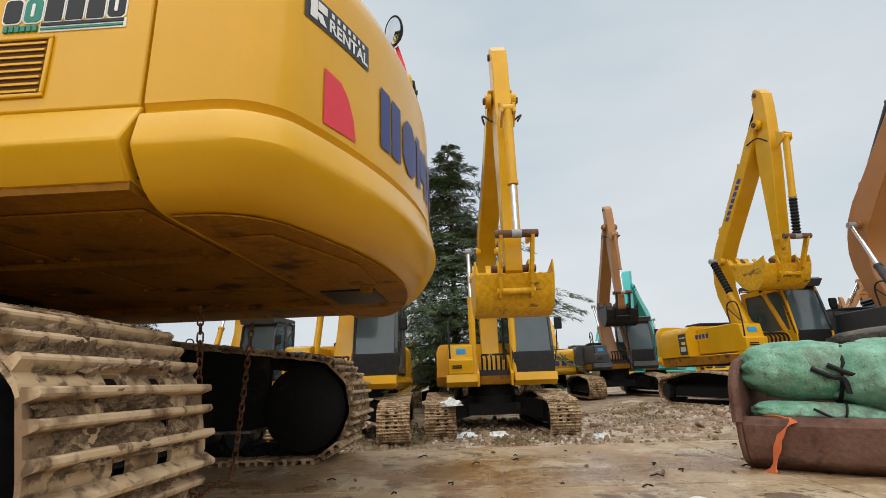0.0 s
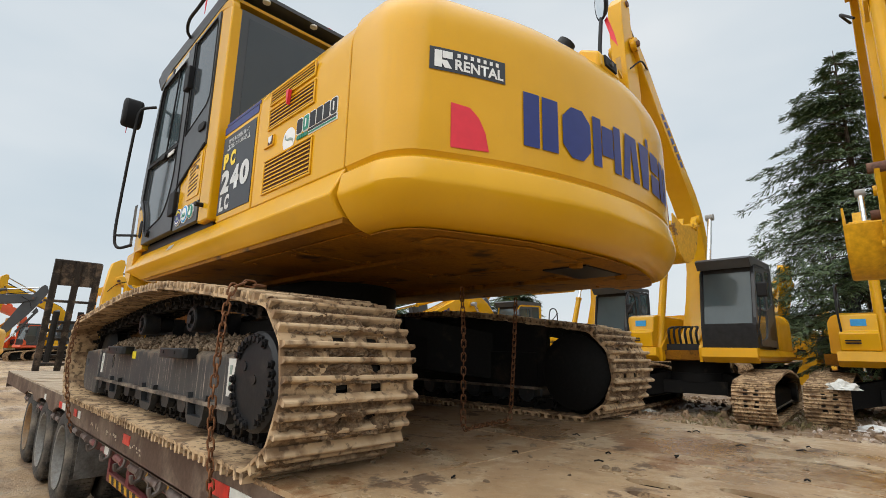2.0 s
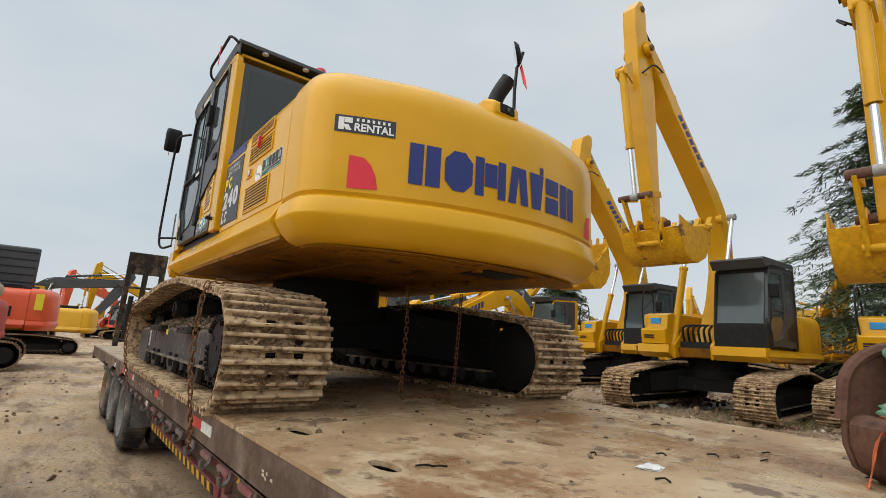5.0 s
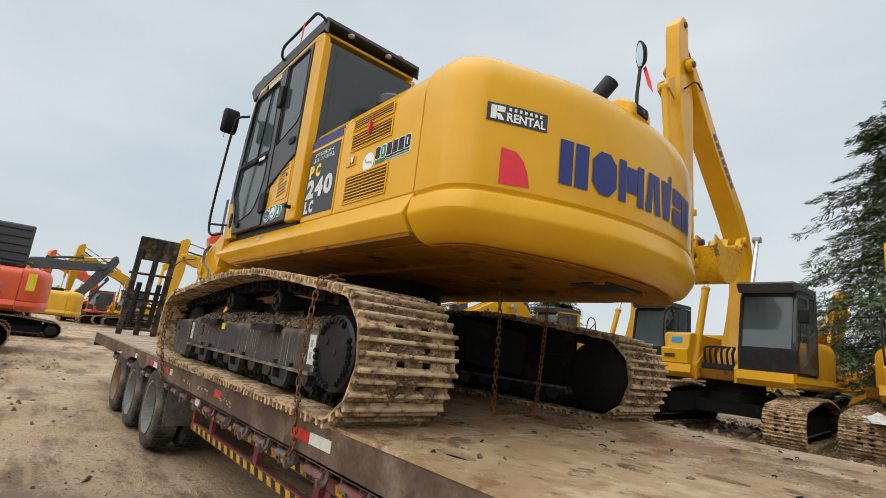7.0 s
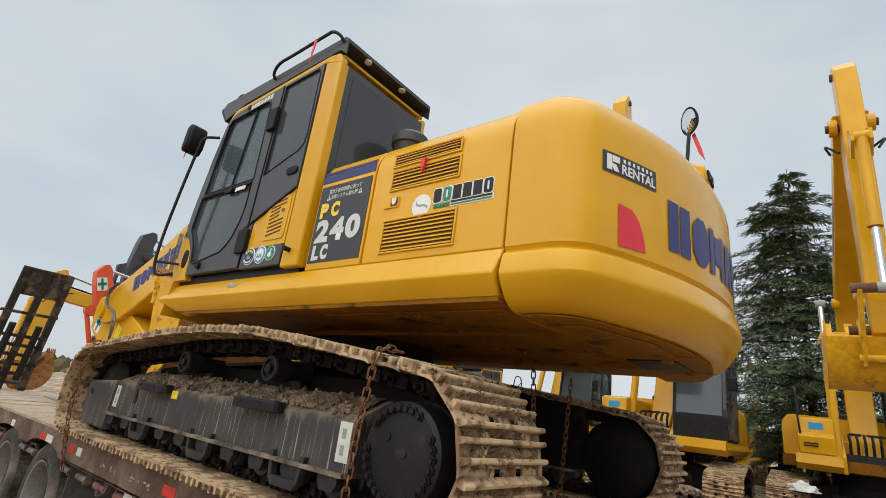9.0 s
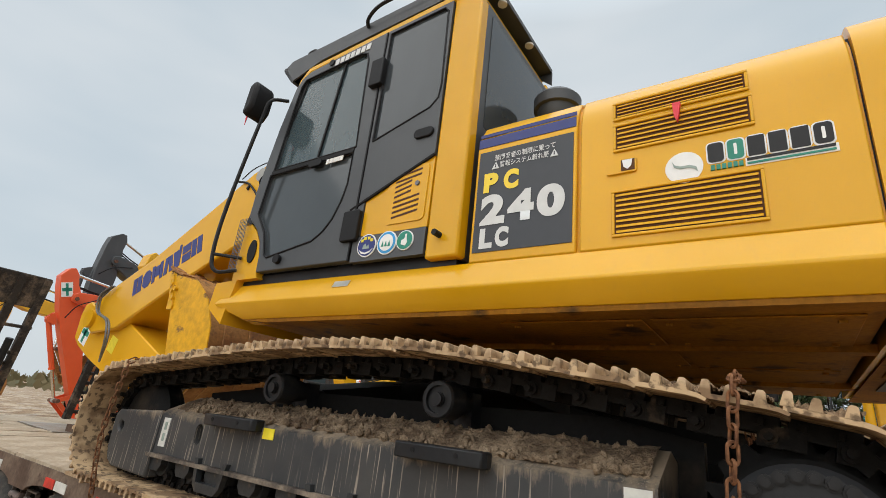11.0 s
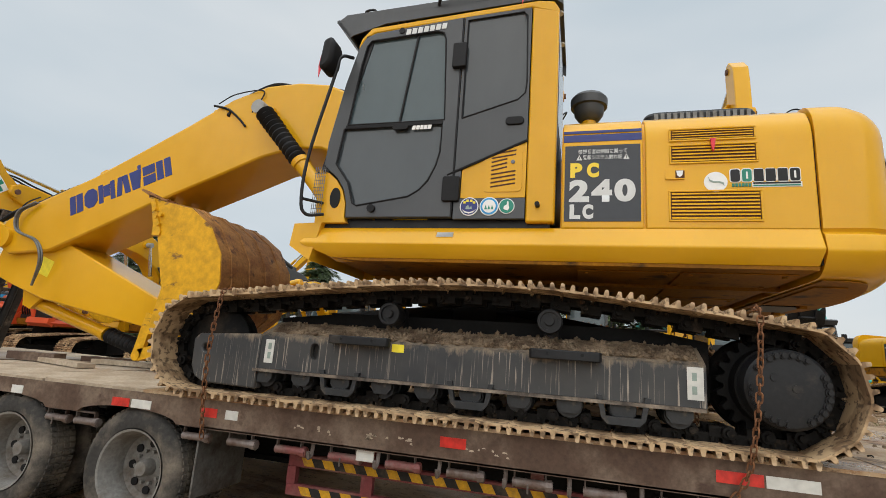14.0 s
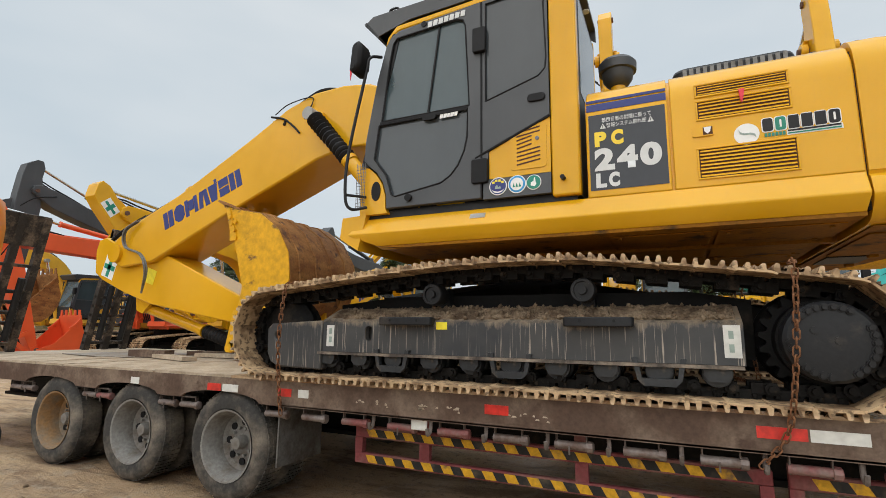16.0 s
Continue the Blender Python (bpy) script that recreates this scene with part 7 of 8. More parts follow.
# side guard with hazard stripes
for s in (-1, 1):
    y = s * 1.33
    for x0, x1 in ((-1.10, 1.60), (1.67, 5.4)):
        g = part("side_guard", box(B(), x0, x1, y - 0.025, y + 0.025, 0.585, 0.668), GUARDRED, trailer, "maroon steel side guard", bevel=0.008)
        part("guard_rail", box(B(), x0, x1, y - 0.025, y + 0.025, 0.40, 0.475), GUARDRED, g, bevel=0.008)
        for xe in (x0, x1 - 0.065):
            part("guard_post", box(B(), xe, xe + 0.065, y - 0.024, y + 0.024, 0.475, 0.585), GUARDRED, g)
        xp = x0 + 0.55
        while xp < x1 - 0.2:
            part("guard_post", box(B(), xp, xp + 0.08, y - 0.02, y + 0.02, 0.475, 0.80), GUARDRED, g)
            xp += 1.1
        if s < 0:
            for z in (0.598, 0.412):
                xk = x0 + 0.13
                while xk < x1 - 0.2:
                    pts = [(xk, z), (xk + 0.075, z), (xk + 0.045, z + 0.052), (xk - 0.03, z + 0.052)]
                    part("stripe", prism(B(), pts, y - 0.029, y - 0.024), HAZY, g)
                    part("stripe", prism(B(), [(px + 0.0775, pz) for px, pz in pts], y - 0.029, y - 0.024), HAZK, g)
                    xk += 0.155

# loading ramps, folded up
def ramp(y0, y1, lean):
    r = thing("loading_ramp", pose(-7.98, 0, DZ, 0, lean, 0), "rusty ladder-like loading ramp folded upright on the trailer", "ramp", "loading ramps")
    n = 9
    for y in (y0, y1 - 0.1):
        part("ramp_rail", box(B(), -0.05, 0.05, y, y + 0.1, 0.0, 2.08), RAMPSTEEL, r)
    part("ramp_rail", box(B(), -0.04, 0.04, (y0 + y1) / 2 - 0.05, (y0 + y1) / 2 + 0.05, 0.0, 2.08), RAMPSTEEL, r)
    for k in range(n):
        z = 0.1 + k * 0.16 if k < 6 else 1.28
        if k < 6:
            part("rung", box(B(), -0.03, 0.03, y0, y1, z, z + 0.045), RAMPSTEEL, r)
    part("ramp_plate", box(B(), -0.06, 0.02, y0, y1, 1.62, 2.10), RAMPSTEEL, r, bevel=0.01)
    part("rung", box(B(), -0.03, 0.03, y0 - 0.05, y1 + 0.02, 1.30, 1.34), RAMPSTEEL, r)
    for y in (y0 + 0.17, y1 - 0.2):
        part("ramp_spring", rod(B(), (0.10, y, 0.2), (0.10, y, 1.15), 0.05, 10), BLACKPAINT, r)


ramp(-1.24, -0.50, 15)
ramp(0.46, 1.20, 14)

# chains
def chain_link_bm():
    bm = B()
    pts = []
    for k in range(14):
        a = 2 * math.pi * k / 14
        pts.append(Vector((0.0145 * math.cos(a), 0, 0.0145 * math.sin(a) + (0.014 if math.sin(a) > 0 else -0.014))))
    rings = []
    for k, p in enumerate(pts):
        d = (pts[(k + 1) % 14] - pts[k - 1]).normalized()
        u = Vector((0, 1, 0))
        v = d.cross(u)
        rings.append([bm.verts.new(p + u * (0.0048 * math.cos(q)) + v * (0.0048 * math.sin(q))) for q in (0, 1.257, 2.513, 3.77, 5.027)])
    for k in range(14):
        a, b = rings[k], rings[(k + 1) % 14]
        for i in range(5):
            bm.faces.new((a[i], a[(i + 1) % 5], b[(i + 1) % 5], b[i]))
    return bm


CACHE["chain_link"] = to_mesh(chain_link_bm(), "chain_link")


def chain(pts, label):
    line = [Vector(p) for p in curve_pts(pts, 10)]
    c = thing("tie_down_chain", Matrix.Translation(line[-1]), label, "chain", "tie-down chains")
    pitch, acc, i, flip = 0.044, 0.0, 0, False
    for a, b in zip(line, line[1:]):
        seg = (b - a).length
        while acc < seg:
            p = a.lerp(b, acc / seg)
            q = (b - a).to_track_quat("Z", "Y").to_matrix().to_4x4()
            o = link_mesh("chain_link", CACHE["chain_link"], RUSTCHAIN, c)
            o.matrix_local = Matrix.Translation(p - line[-1]) @ q @ Matrix.Rotation(radians(90 if flip else 0), 4, "Z")
            flip = not flip
            acc += pitch
        acc -= seg
    return c


chain([(1.75, -1.50, 1.775), (1.745, -1.58, 1.775), (1.74, -1.63, 1.70), (1.71, -1.64, 1.3), (1.67, -1.60, 0.98), (1.62, -1.57, 0.84), (1.54, -1.56, 0.74)], "rusty chain over the crawler down to the side rail")
chain([(-1.62, -1.40, 1.76), (-1.63, -1.60, 1.75), (-1.635, -1.64, 1.65), (-1.65, -1.655, 1.3), (-1.67, -1.60, 0.95), (-1.68, -1.55, 0.74)], "rusty chain over the crawler's front end")


chain([(1.66, -0.04, 1.90), (1.68, -0.04, 1.6), (1.71, -0.07, 1.25), (1.73, -0.08, 1.03), (1.70, 0.05, 1.015), (1.66, 0.25, 1.015), (1.62, 0.50, 1.015), (1.62, 0.54, 1.06), (1.65, 0.54, 1.4), (1.68, 0.54, 1.90)], "rusty chain hanging from the frame in a loop on the deck")

part("deck_sheet", prism(B(), [(-6.6, -0.55), (-5.2, -0.62), (-5.15, 0.5), (-6.5, 0.62)], DZ + 0.007, DZ + 0.016, "z"), GREYDECK, trailer, "pale worn steel sheet laid over the planks")

# boards, wedges and litter on the deck
rnd = random.Random(4)


def board(x, y, z, yaw, lx, ly, lz, mat, label, tilt=0.0):
    bm = B()
    rings = []
    for k in range(8):
        a, b, c = (rnd.uniform(-0.006, 0.006) for _ in range(3))
        rings.append([bm.verts.new((-lx / 2 + lx * k / 7, y2, z2)) for y2, z2 in ((-ly / 2 + a, 0), (ly / 2 + b, 0), (ly / 2 + b, lz + c * 0.6), (-ly / 2 + a, lz - c * 0.6))])
    for r, q in zip(rings, rings[1:]):
        for k in range(4):
            bm.faces.new((r[k], q[k], q[(k + 1) % 4], r[(k + 1) % 4]))
    bm.faces.new(rings[0])
    bm.faces.new(rings[-1][::-1])
    ob = part("board", bm, mat, None, smooth=0)
    ob.matrix_world = pose(x, y, z, 0, tilt, yaw)
    return tagged(ob, label, "board", "loose boards")


board(-5.05, -0.32, DZ + 0.008, 12, 0.55, 0.17, 0.09, SIDEBEAM, "dark wet timber chock on the deck planks")
board(-4.45, -0.45, DZ + 0.008, -16, 0.95, 0.16, 0.045, PLANK, "pale plank lying loose on the deck")
board(-4.2, 0.15, DZ + 0.008, 8, 0.9, 0.18, 0.05, PLANK, "pale plank lying loose on the deck")
board(-4.75, 0.35, DZ + 0.008, 25, 0.6, 0.14, 0.06, SIDEBEAM, "dark wet timber chock on the deck planks")
board(-3.3, 0.55, DZ + 0.008, 78, 1.1, 0.16, 0.045, PLANK, "pale plank lying loose on the deck")


def crumpled(x, y, z, r, flat, mat, name, label, cat, seed):
    bm = B()
    bmesh.ops.create_icosphere(bm, subdivisions=3, radius=r)
    for v in bm.verts:
        d = 1 + 0.55 * noise.noise(v.co * (2.6 / r) + Vector((seed, 0, 0)))
        v.co = Vector((v.co.x * d * 1.35, v.co.y * d, max(v.co.z * d * flat, -r * 0.02)))
    ob = part(name, bm, mat, None, smooth=25)
    ob.matrix_world = pose(x, y, z, 0, 0, seed * 40)
    return tagged(ob, label, cat)


crumpled(3.95, -0.30, DZ + 0.002, 0.045, 0.3, STICKERW, "rag", "crumpled dirty white rag on the deck", "rag", 2)
bm = B()
for _ in range(34):
    x, y, a = rnd.uniform(1.9, 5.2), rnd.uniform(-1.4, 1.45), rnd.uniform(0, 3.1)
    l = rnd.uniform(0.01, 0.035)
    tube(bm, [(x, y, DZ + 0.006), (x + l * math.cos(a), y + l * math.sin(a), DZ + 0.012), (x + 2 * l * math.cos(a + 0.5), y + 2 * l * math.sin(a + 0.5), DZ + 0.005)], 0.004, 5)
tagged(part("deck_litter", bm, SHADOWFRAME, None, smooth=0), "dark twigs and scraps scattered on the deck", "litter", kind="stuff")
rnd = random.Random(9)
bm = B()
for _ in range(260):
    x, y = rnd.uniform(-2.2, 5.5), rnd.uniform(-1.5, 1.5)
    r = 0.004 + 0.014 * rnd.random() ** 3
    bmesh.ops.create_icosphere(bm, subdivisions=1, radius=1.0, matrix=Matrix.LocRotScale((x, y, DZ + r * 0.25), Euler((rnd.uniform(0, 3), 0, rnd.uniform(0, 3))), (r * 1.4, r, r * 0.6)))
tagged(part("deck_clods", bm, MUD, None, smooth=0), "small dried clods on the deck", "mud", kind="stuff")

# rusty bucket on the front of the deck, filled with tied sacks
old = thing("loose_bucket", pose(4.47, 0.33, DZ, 0, 0, -40), "rusty excavator bucket lying on the deck, full of sacks", "bucket")
bowl = [(0.78, 0.55), (0.81, 0.22), (0.72, 0.04), (0.60, 0.0), (0.12, 0.0), (0.03, 0.05), (0.0, 0.14), (0.0, 0.225), (0.025, 0.26), (0.07, 0.27), (0.10, 0.245), (0.075, 0.20), (0.07, 0.14), (0.12, 0.06), (0.18, 0.04), (0.58, 0.04), (0.67, 0.07), (0.74, 0.22), (0.72, 0.55)]
part("shell", prism(B(), bowl, 0.0, 1.40, "x"), OLDRUST, old, "rust-brown curved shell", bevel=0.014)
cheek = [(0.80, 0.58), (0.83, 0.22), (0.73, 0.03), (0.60, 0.0), (0.12, 0.0), (0.02, 0.05), (-0.012, 0.14), (-0.012, 0.24), (0.0, 0.31), (0.015, 0.40), (0.05, 0.46), (0.11, 0.51), (0.20, 0.545), (0.35, 0.57)]
for x in (-0.02, 1.40):
    side = part("side_plate", prism(B(), cheek, x, x + 0.025, "x"), OLDRUST, old, bevel=0.008)
    part("rim", tube(B(), curve_pts([(x + 0.012, q[0], q[1]) for q in cheek[7:]], 3), 0.026, 8), OLDRUST, side, "worn rounded rim bar")


# ---- sacks in the loose bucket, and a spare tyre ----
def sack(cx, cy, cz, rx, ry, rz, seed, yaw, label, name="sack"):
    """A stuffed woven sack, pinched where it is tied, with folds."""
    bm = B()
    bmesh.ops.create_icosphere(bm, subdivisions=5, radius=1.0)
    for v in bm.verts:
        p = v.co.copy()
        e = (1 - abs(p.x) ** 2.7) ** 0.37 / max(0.12, math.sqrt(1 - min(1.0, p.x * p.x)))
        e = min(e, 1.7)
        q = Vector((p.x * rx, p.y * ry * e, p.z * rz * e))
        a = math.atan2(p.z, p.y)
        f = 1 + 0.07 * noise.noise(p * 2.2 + Vector((seed, 0, 0))) + 0.05 * math.sin(7 * a + 4 * p.x + seed) * abs(p.x) ** 3 + 0.035 * noise.noise(p * 5 + Vector((0, seed, 0))) + 0.03 * abs(noise.noise(p * 9 + Vector((seed, 0, 4)))) + 0.012 * abs(noise.noise(p * 22))
        v.co = q * f
    ob = part(name, bm, TARP, None, smooth=180)
    ob.matrix_world = pose(cx, cy, cz, 0, 4, yaw)
    return tagged(ob, label, "sack", "tied sacks")


def sack_cord(sk, x, ry, rz, r=0.011):
    """A cord drawn round a sack, with a knot and two ends."""
    ring = [(x + 0.02 * math.sin(a), ry * math.cos(a), rz * math.sin(a)) for a in (2 * math.pi * q / 26 for q in range(27))]
    cd = part("cord", tube(B(), ring, r, 6), BLACK, sk, "black cord tied round it")
    part("knot", tube(B(), curve_pts([(x - 0.13, -ry - 0.015, 0.03), (x - 0.05, -ry - 0.02, -0.01), (x, -ry - 0.012, -0.02), (x + 0.015, -ry - 0.02, -0.09)], 5), r * 1.2, 6), BLACK, cd)


sk1 = sack(4.90, 0.40, 1.495, 0.305, 0.20, 0.158, 3, -28, "bulging green woven sack tied with black cord")
sack_cord(sk1, 0.215, 0.195, 0.156)
sk2 = sack(5.27, 0.17, 1.445, 0.35, 0.24, 0.195, 8, -30, "larger bright green woven sack tied with black cord")
sack_cord(sk2, -0.285, 0.18, 0.15)
sk3 = sack(4.84, 0.27, 1.275, 0.28, 0.12, 0.060, 13, -26, "flat pale green sack beneath the others")
sack_cord(sk3, 0.10, 0.125, 0.068, 0.006)
for q in range(2):
    bm = B()
    line = curve_pts([(4.586, 0.311, 1.273), (4.642, 0.238, 1.259), (4.655, 0.175, 1.253), (4.605, 0.191, 1.207), (4.58, 0.212, 1.144), (4.561, 0.228, 1.063), (4.529, 0.255, 0.977)] if q == 0 else [(4.582, 0.327, 1.283), (4.633, 0.311, 1.291), (4.686, 0.24, 1.26)], 8)
    rings = []
    for k, p in enumerate(line):
        w = 0.013 + 0.007 * abs(math.sin(k * 0.31)) + (0.010 if k > len(line) - 5 and q == 0 else 0)
        a = 0.5 * math.sin(k * 0.35)
        rings.append([bm.verts.new(Vector(p) + Vector((e * math.cos(a) * 0.3 + 0.003 * g, -e * math.cos(a), e * math.sin(a) + 0.002 * g))) for e, g in ((-w, -1), (-w, 1), (w, 1), (w, -1))])
    for u, v in zip(rings, rings[1:]):
        for k in range(4):
            bm.faces.new((u[k], u[(k + 1) % 4], v[(k + 1) % 4], v[k]))
    bm.faces.new(rings[0][::-1])
    bm.faces.new(rings[-1])
    tagged(part("strap", bm, plain("orange_webbing", (0.60, 0.14, 0.045), 0.8)), "frayed orange webbing strap hanging over the bucket", "strap", "straps")
sp = cached("tyre", tyre_bm, "spare_tyre", TYRE, None)
sp.matrix_world = pose(6.5, 1.0, 1.62, 90, 0, 0) @ Matrix.Diagonal((1.9, 1.0, 1.9, 1))
tagged(sp, "worn black tyre lying flat behind the sacks", "tyre")
tagged(part("tyre_block", box(B(), 5.95, 7.15, 0.55, 1.5, 1.0, 1.485), SIDEBEAM, bevel=0.02), "brown steel locker on the deck under the tyre", "locker")

# ---- orange machine close beside the trailer ----
orange = thing("wheeled_excavator", pose(-0.13, -4.035, 0), "glossy orange wheeled machine with black bumper and chevron board", "machine")


def orange_hood_bm():
    bm = B()
    rings = []
    for z, d in ((1.20, 0.045), (1.30, 0.038), (1.455, 0.016), (1.475, 0.002), (1.60, 0.0), (1.66, 0.006), (1.69, 0.03), (1.745, 0.07), (1.80, 0.12), (1.85, 0.20), (1.89, 0.32)):
        ring = []
        r = 0.16
        for cx, cy, s in ((-d - r, -d - r, 0), (-1.6 + d + r, -d - r, 90), (-1.6 + d + r, -1.5 + d + r, 180), (-d - r, -1.5 + d + r, 270)):
            for q in range(7):
                a = radians(s + 15 * q)
                ring.append(bm.verts.new((cx + r * math.cos(a), cy + r * math.sin(a), z)))
        rings.append(ring)
    n = len(rings[0])
    for a, b in zip(rings, rings[1:]):
        for i in range(n):
            bm.faces.new((a[i], a[(i + 1) % n], b[(i + 1) % n], b[i]))
    bm.faces.new(rings[0][::-1])
    bm.faces.new(rings[-1])
    return bm


oh = part("hood", orange_hood_bm(), ORANGE_NEAR, orange, smooth=50)
oh.location = (-0.018, -0.018, 0.015)
for z in (1.488, 1.550, 1.612):
    bm = B()
    arc = [(-0.16 + 0.156 * math.cos(a), -0.16 + 0.156 * math.sin(a)) for a in (radians(8 + 2.8 * q) for q in range(9))]
    for (xa, ya), (xb, yb) in zip(arc, arc[1:]):
        rod(bm, (xa, ya, z), (xb, yb, z), 0.011, 8)
    part("vent_slot", bm, BLACK, oh)
    lip = [(-0.16 + 0.162 * math.cos(a), -0.16 + 0.162 * math.sin(a), z + 0.016) for a in (radians(5 + 2.8 * q) for q in range(11))]
    part("vent_lip", tube(B(), lip, 0.006, 6), ORANGE_NEAR, oh)
part("panel_gap", box(B(), -0.7, 0.003, -0.585, -0.57, 1.22, 1.75), BLACK, oh)
plate_out = [(-1.4, 1.19), (-0.13, 1.18), (-0.125, 1.20), (-0.11, 1.26), (-0.055, 1.325), (-0.065, 1.345), (-0.22, 1.34), (-0.30, 1.30), (-0.45, 1.25), (-1.4, 1.27)]
bp = part("bumper_plate", holed(B(), plate_out, [[(-0.11 + 0.018 * math.cos(a), 1.30 + 0.015 * math.sin(a)) for a in (2 * math.pi * q / 14 for q in range(14))]], 0.0, 0.03, "x"), BLACKPAINT, orange, "black drawbar plate with a lifting hole", smooth=0)
bp.matrix_local = pose(0.0, -0.022, 0.0)
cb = part("counterweight", box(B(), -1.6, 0.0, -1.5, -0.02, 0.62, 1.20), BLACKPAINT, orange, "black base casting", bevel=0.03)
chev = part("chevron_board", prism(B(), [(-1.48, 0.985), (-0.05, 0.985), (-0.05, 1.165), (-0.10, 1.152), (-0.18, 1.140), (-0.34, 1.132), (-1.48, 1.13)], 0.002, 0.012, "x"), STICKERY, cb, "yellow reflective board with red chevrons")
for i in range(30):
    y = -1.44 + i * 0.046
    part("chevron", prism(B(), [(y, 1.06), (y + 0.028, 1.002), (y + 0.054, 1.002), (y + 0.026, 1.06), (y + 0.054, 1.118), (y + 0.028, 1.118)], 0.012, 0.015, "x"), RED, chev)
for x in (-0.45, -1.25):
    for y in (-0.25, -1.25):
        w = cached("tyre", tyre_bm, "wheel", TYRE, orange)
        w.matrix_local = pose(x, y, 0.42)

# ---- other machines in the yard ----
def face(x, y, yaw, z=None, scale=1.0):
    return pose(x, y, ground_z(x, y) + 0.02 if z is None else z, 0, 0, yaw) @ Matrix.Diagonal((scale, scale, scale, 1))


bg1 = small_machine(face(0.06, 9.46, 91, 0.36, 1.0), "yellow crawler excavator with its boom raised and bucket tucked in", YELLOW, 66, -84.5, -98, k=1.13, ka=1.137, slim=0.55, bw=0.60, kb=1.0, swing=(0, 0, 4), cab_mat=BLACKPAINT)
bg2 = small_machine(face(3.592, 10.947, 93, 0.27, 1.05), "yellow crawler excavator with a straight raised boom and hanging bucket", YELLOW, 46, -92, -98, k=1.14, ka=0.90, slim=0.55, bw=0.62, kb=1.0, cab_mat=BLACKPAINT)
bg0 = small_machine(face(-4.1, 12.9, 90, None, 1.04), "yellow crawler excavator parked behind a row of others", YELLOW, 68, -100, -65, cab_mat=BLACKPAINT)
bg3 = small_machine(face(11.0, 12.0, 97, 0.58, 1.06), "bright yellow crawler excavator with green rod boots, boom raised", YELLOW, 74, -85, -98, sleeve=True, k=1.0, slim=0.55, bw=0.58, kb=0.9)
bg4 = small_machine(face(9.35, 20.0, 90, None, 1.05), "dark excavator with a weathered brown boom raised high", DARKGREY, 76, -94, -98, boom_mat=UMBER, arm_mat=UMBER, k=0.96, shell=BLACKPAINT, slim=0.5, cab_mat=CABGREY)
bp3 = part("model_plate", box(B(), 0.74, 1.12, 1.356, 1.362, 1.33, 1.90), PLATE, bg3, "dark model plate with pale blocks")
for x0, x1, z0, z1, mt in ((0.80, 0.98, 1.60, 1.68, YLETTER), (0.80, 1.06, 1.42, 1.55, SILVER), (0.78, 1.08, 1.78, 1.81, SILVER)):
    part("plate_block", box(B(), x0, x1, 1.361, 1.365, z0, z1), mt, bp3)
for i in range(4):
    part("mark_block", box(B(), 1.36 - 1.6 + i * 0.16 - 0.05, 1.36 - 1.6 + i * 0.16 + 0.06, 1.33, 1.335, 1.70, 1.82), BLUE, bg3)
teal = small_machine(face(14.0, 28.0, 60), "teal crawler excavator far back in the yard", TEAL, 45, -110, -60)
brown = small_machine(face(14.1, 10.6, 88, None, 1.1), "dark excavator with a heavy ochre boom raised", DARKGREY, 70, -96, -90, boom_mat=TAN, shell=RUST, k=1.1, cab_mat=CABGREY)
dark1 = small_machine(face(17.6, 14.5, 165), "dark grey excavator with its boom lowered", DARKGREY, 12, -80, -50, cab_mat=CABGREY)
dark2 = small_machine(face(1.5, 23.5, 96, None, 1.0), "dark grey excavator with its boom lowered behind the front row", DARKGREY, 22, -100, -50, slim=0.5, cab_mat=CABGREY, shell=BLACKPAINT)
part("name_block", box(B(), -1.16, -1.13, -1.3, -0.5, 1.72, 1.80), RED, dark2, "red band under the windscreen")
red1 = small_machine(face(3.2, 31, 255), "orange-red excavator parked behind the row", ORANGE, 8, -60, -50, shell=RUST)
# row past the trailer's tail
hit1 = small_machine(face(-17.1, 8.8, 90, None, 1.0), "orange-red excavator with arm down and bucket on the mud", ORANGE, 24, -72, -60, shell=ORANGE, k=1.05)
vol1 = small_machine(face(-19.6, 10.4, 90, None, 1.1), "dark grey excavator with its arm hanging", DARKGREY, 39, -94, -60, k=1.1, shell=RUST, cab_mat=CABGREY)
yel1 = small_machine(face(-12.9, 9.4, 90, None, 1.05), "yellow crawler excavator with its boom half lowered", YELLOW, 28, -48, -40, slim=0.15)
yel2 = small_machine(face(-23.0, 8.6, 90, None, 1.05), "yellow crawler excavator with its bucket on the ground", YELLOW_OLD, 26, -96, -60, shell=RUST)
yel3 = small_machine(face(-8.6, 13.5, 92, None, 1.0), "yellow crawler excavator parked behind the trailer", YELLOW, 2, -60, -50)
blk1 = small_machine(face(-11.5, 16.5, 92, None, 1.0), "dark grey excavator in the back row", DARKGREY, 30, -80, -55, cab_mat=CABGREY)
# group by the mud track
redA = small_machine(face(-11.2, -5.75, 90, None, 0.88), "faded red excavator seen from behind", FADEDRED, 35, -80, -55, shell=RUST)
redB = small_machine(face(-15.2, -5.35, 90, None, 1.1), "orange-red excavator with its engine lid standing open", ORANGE, 35, -80, -55, shell=RUST)
lid = part("engine_lid", box(B(), 1.22, 2.20, -0.62, -0.50, 2.12, 3.28), DARKGREY, redB, "dark ribbed engine lid standing open", bevel=0.05)
for i in range(5):
    part("lid_rib", box(B(), 1.27, 2.15, -0.632, -0.62, 2.28 + i * 0.21, 2.31 + i * 0.21), BLACKPAINT, lid)
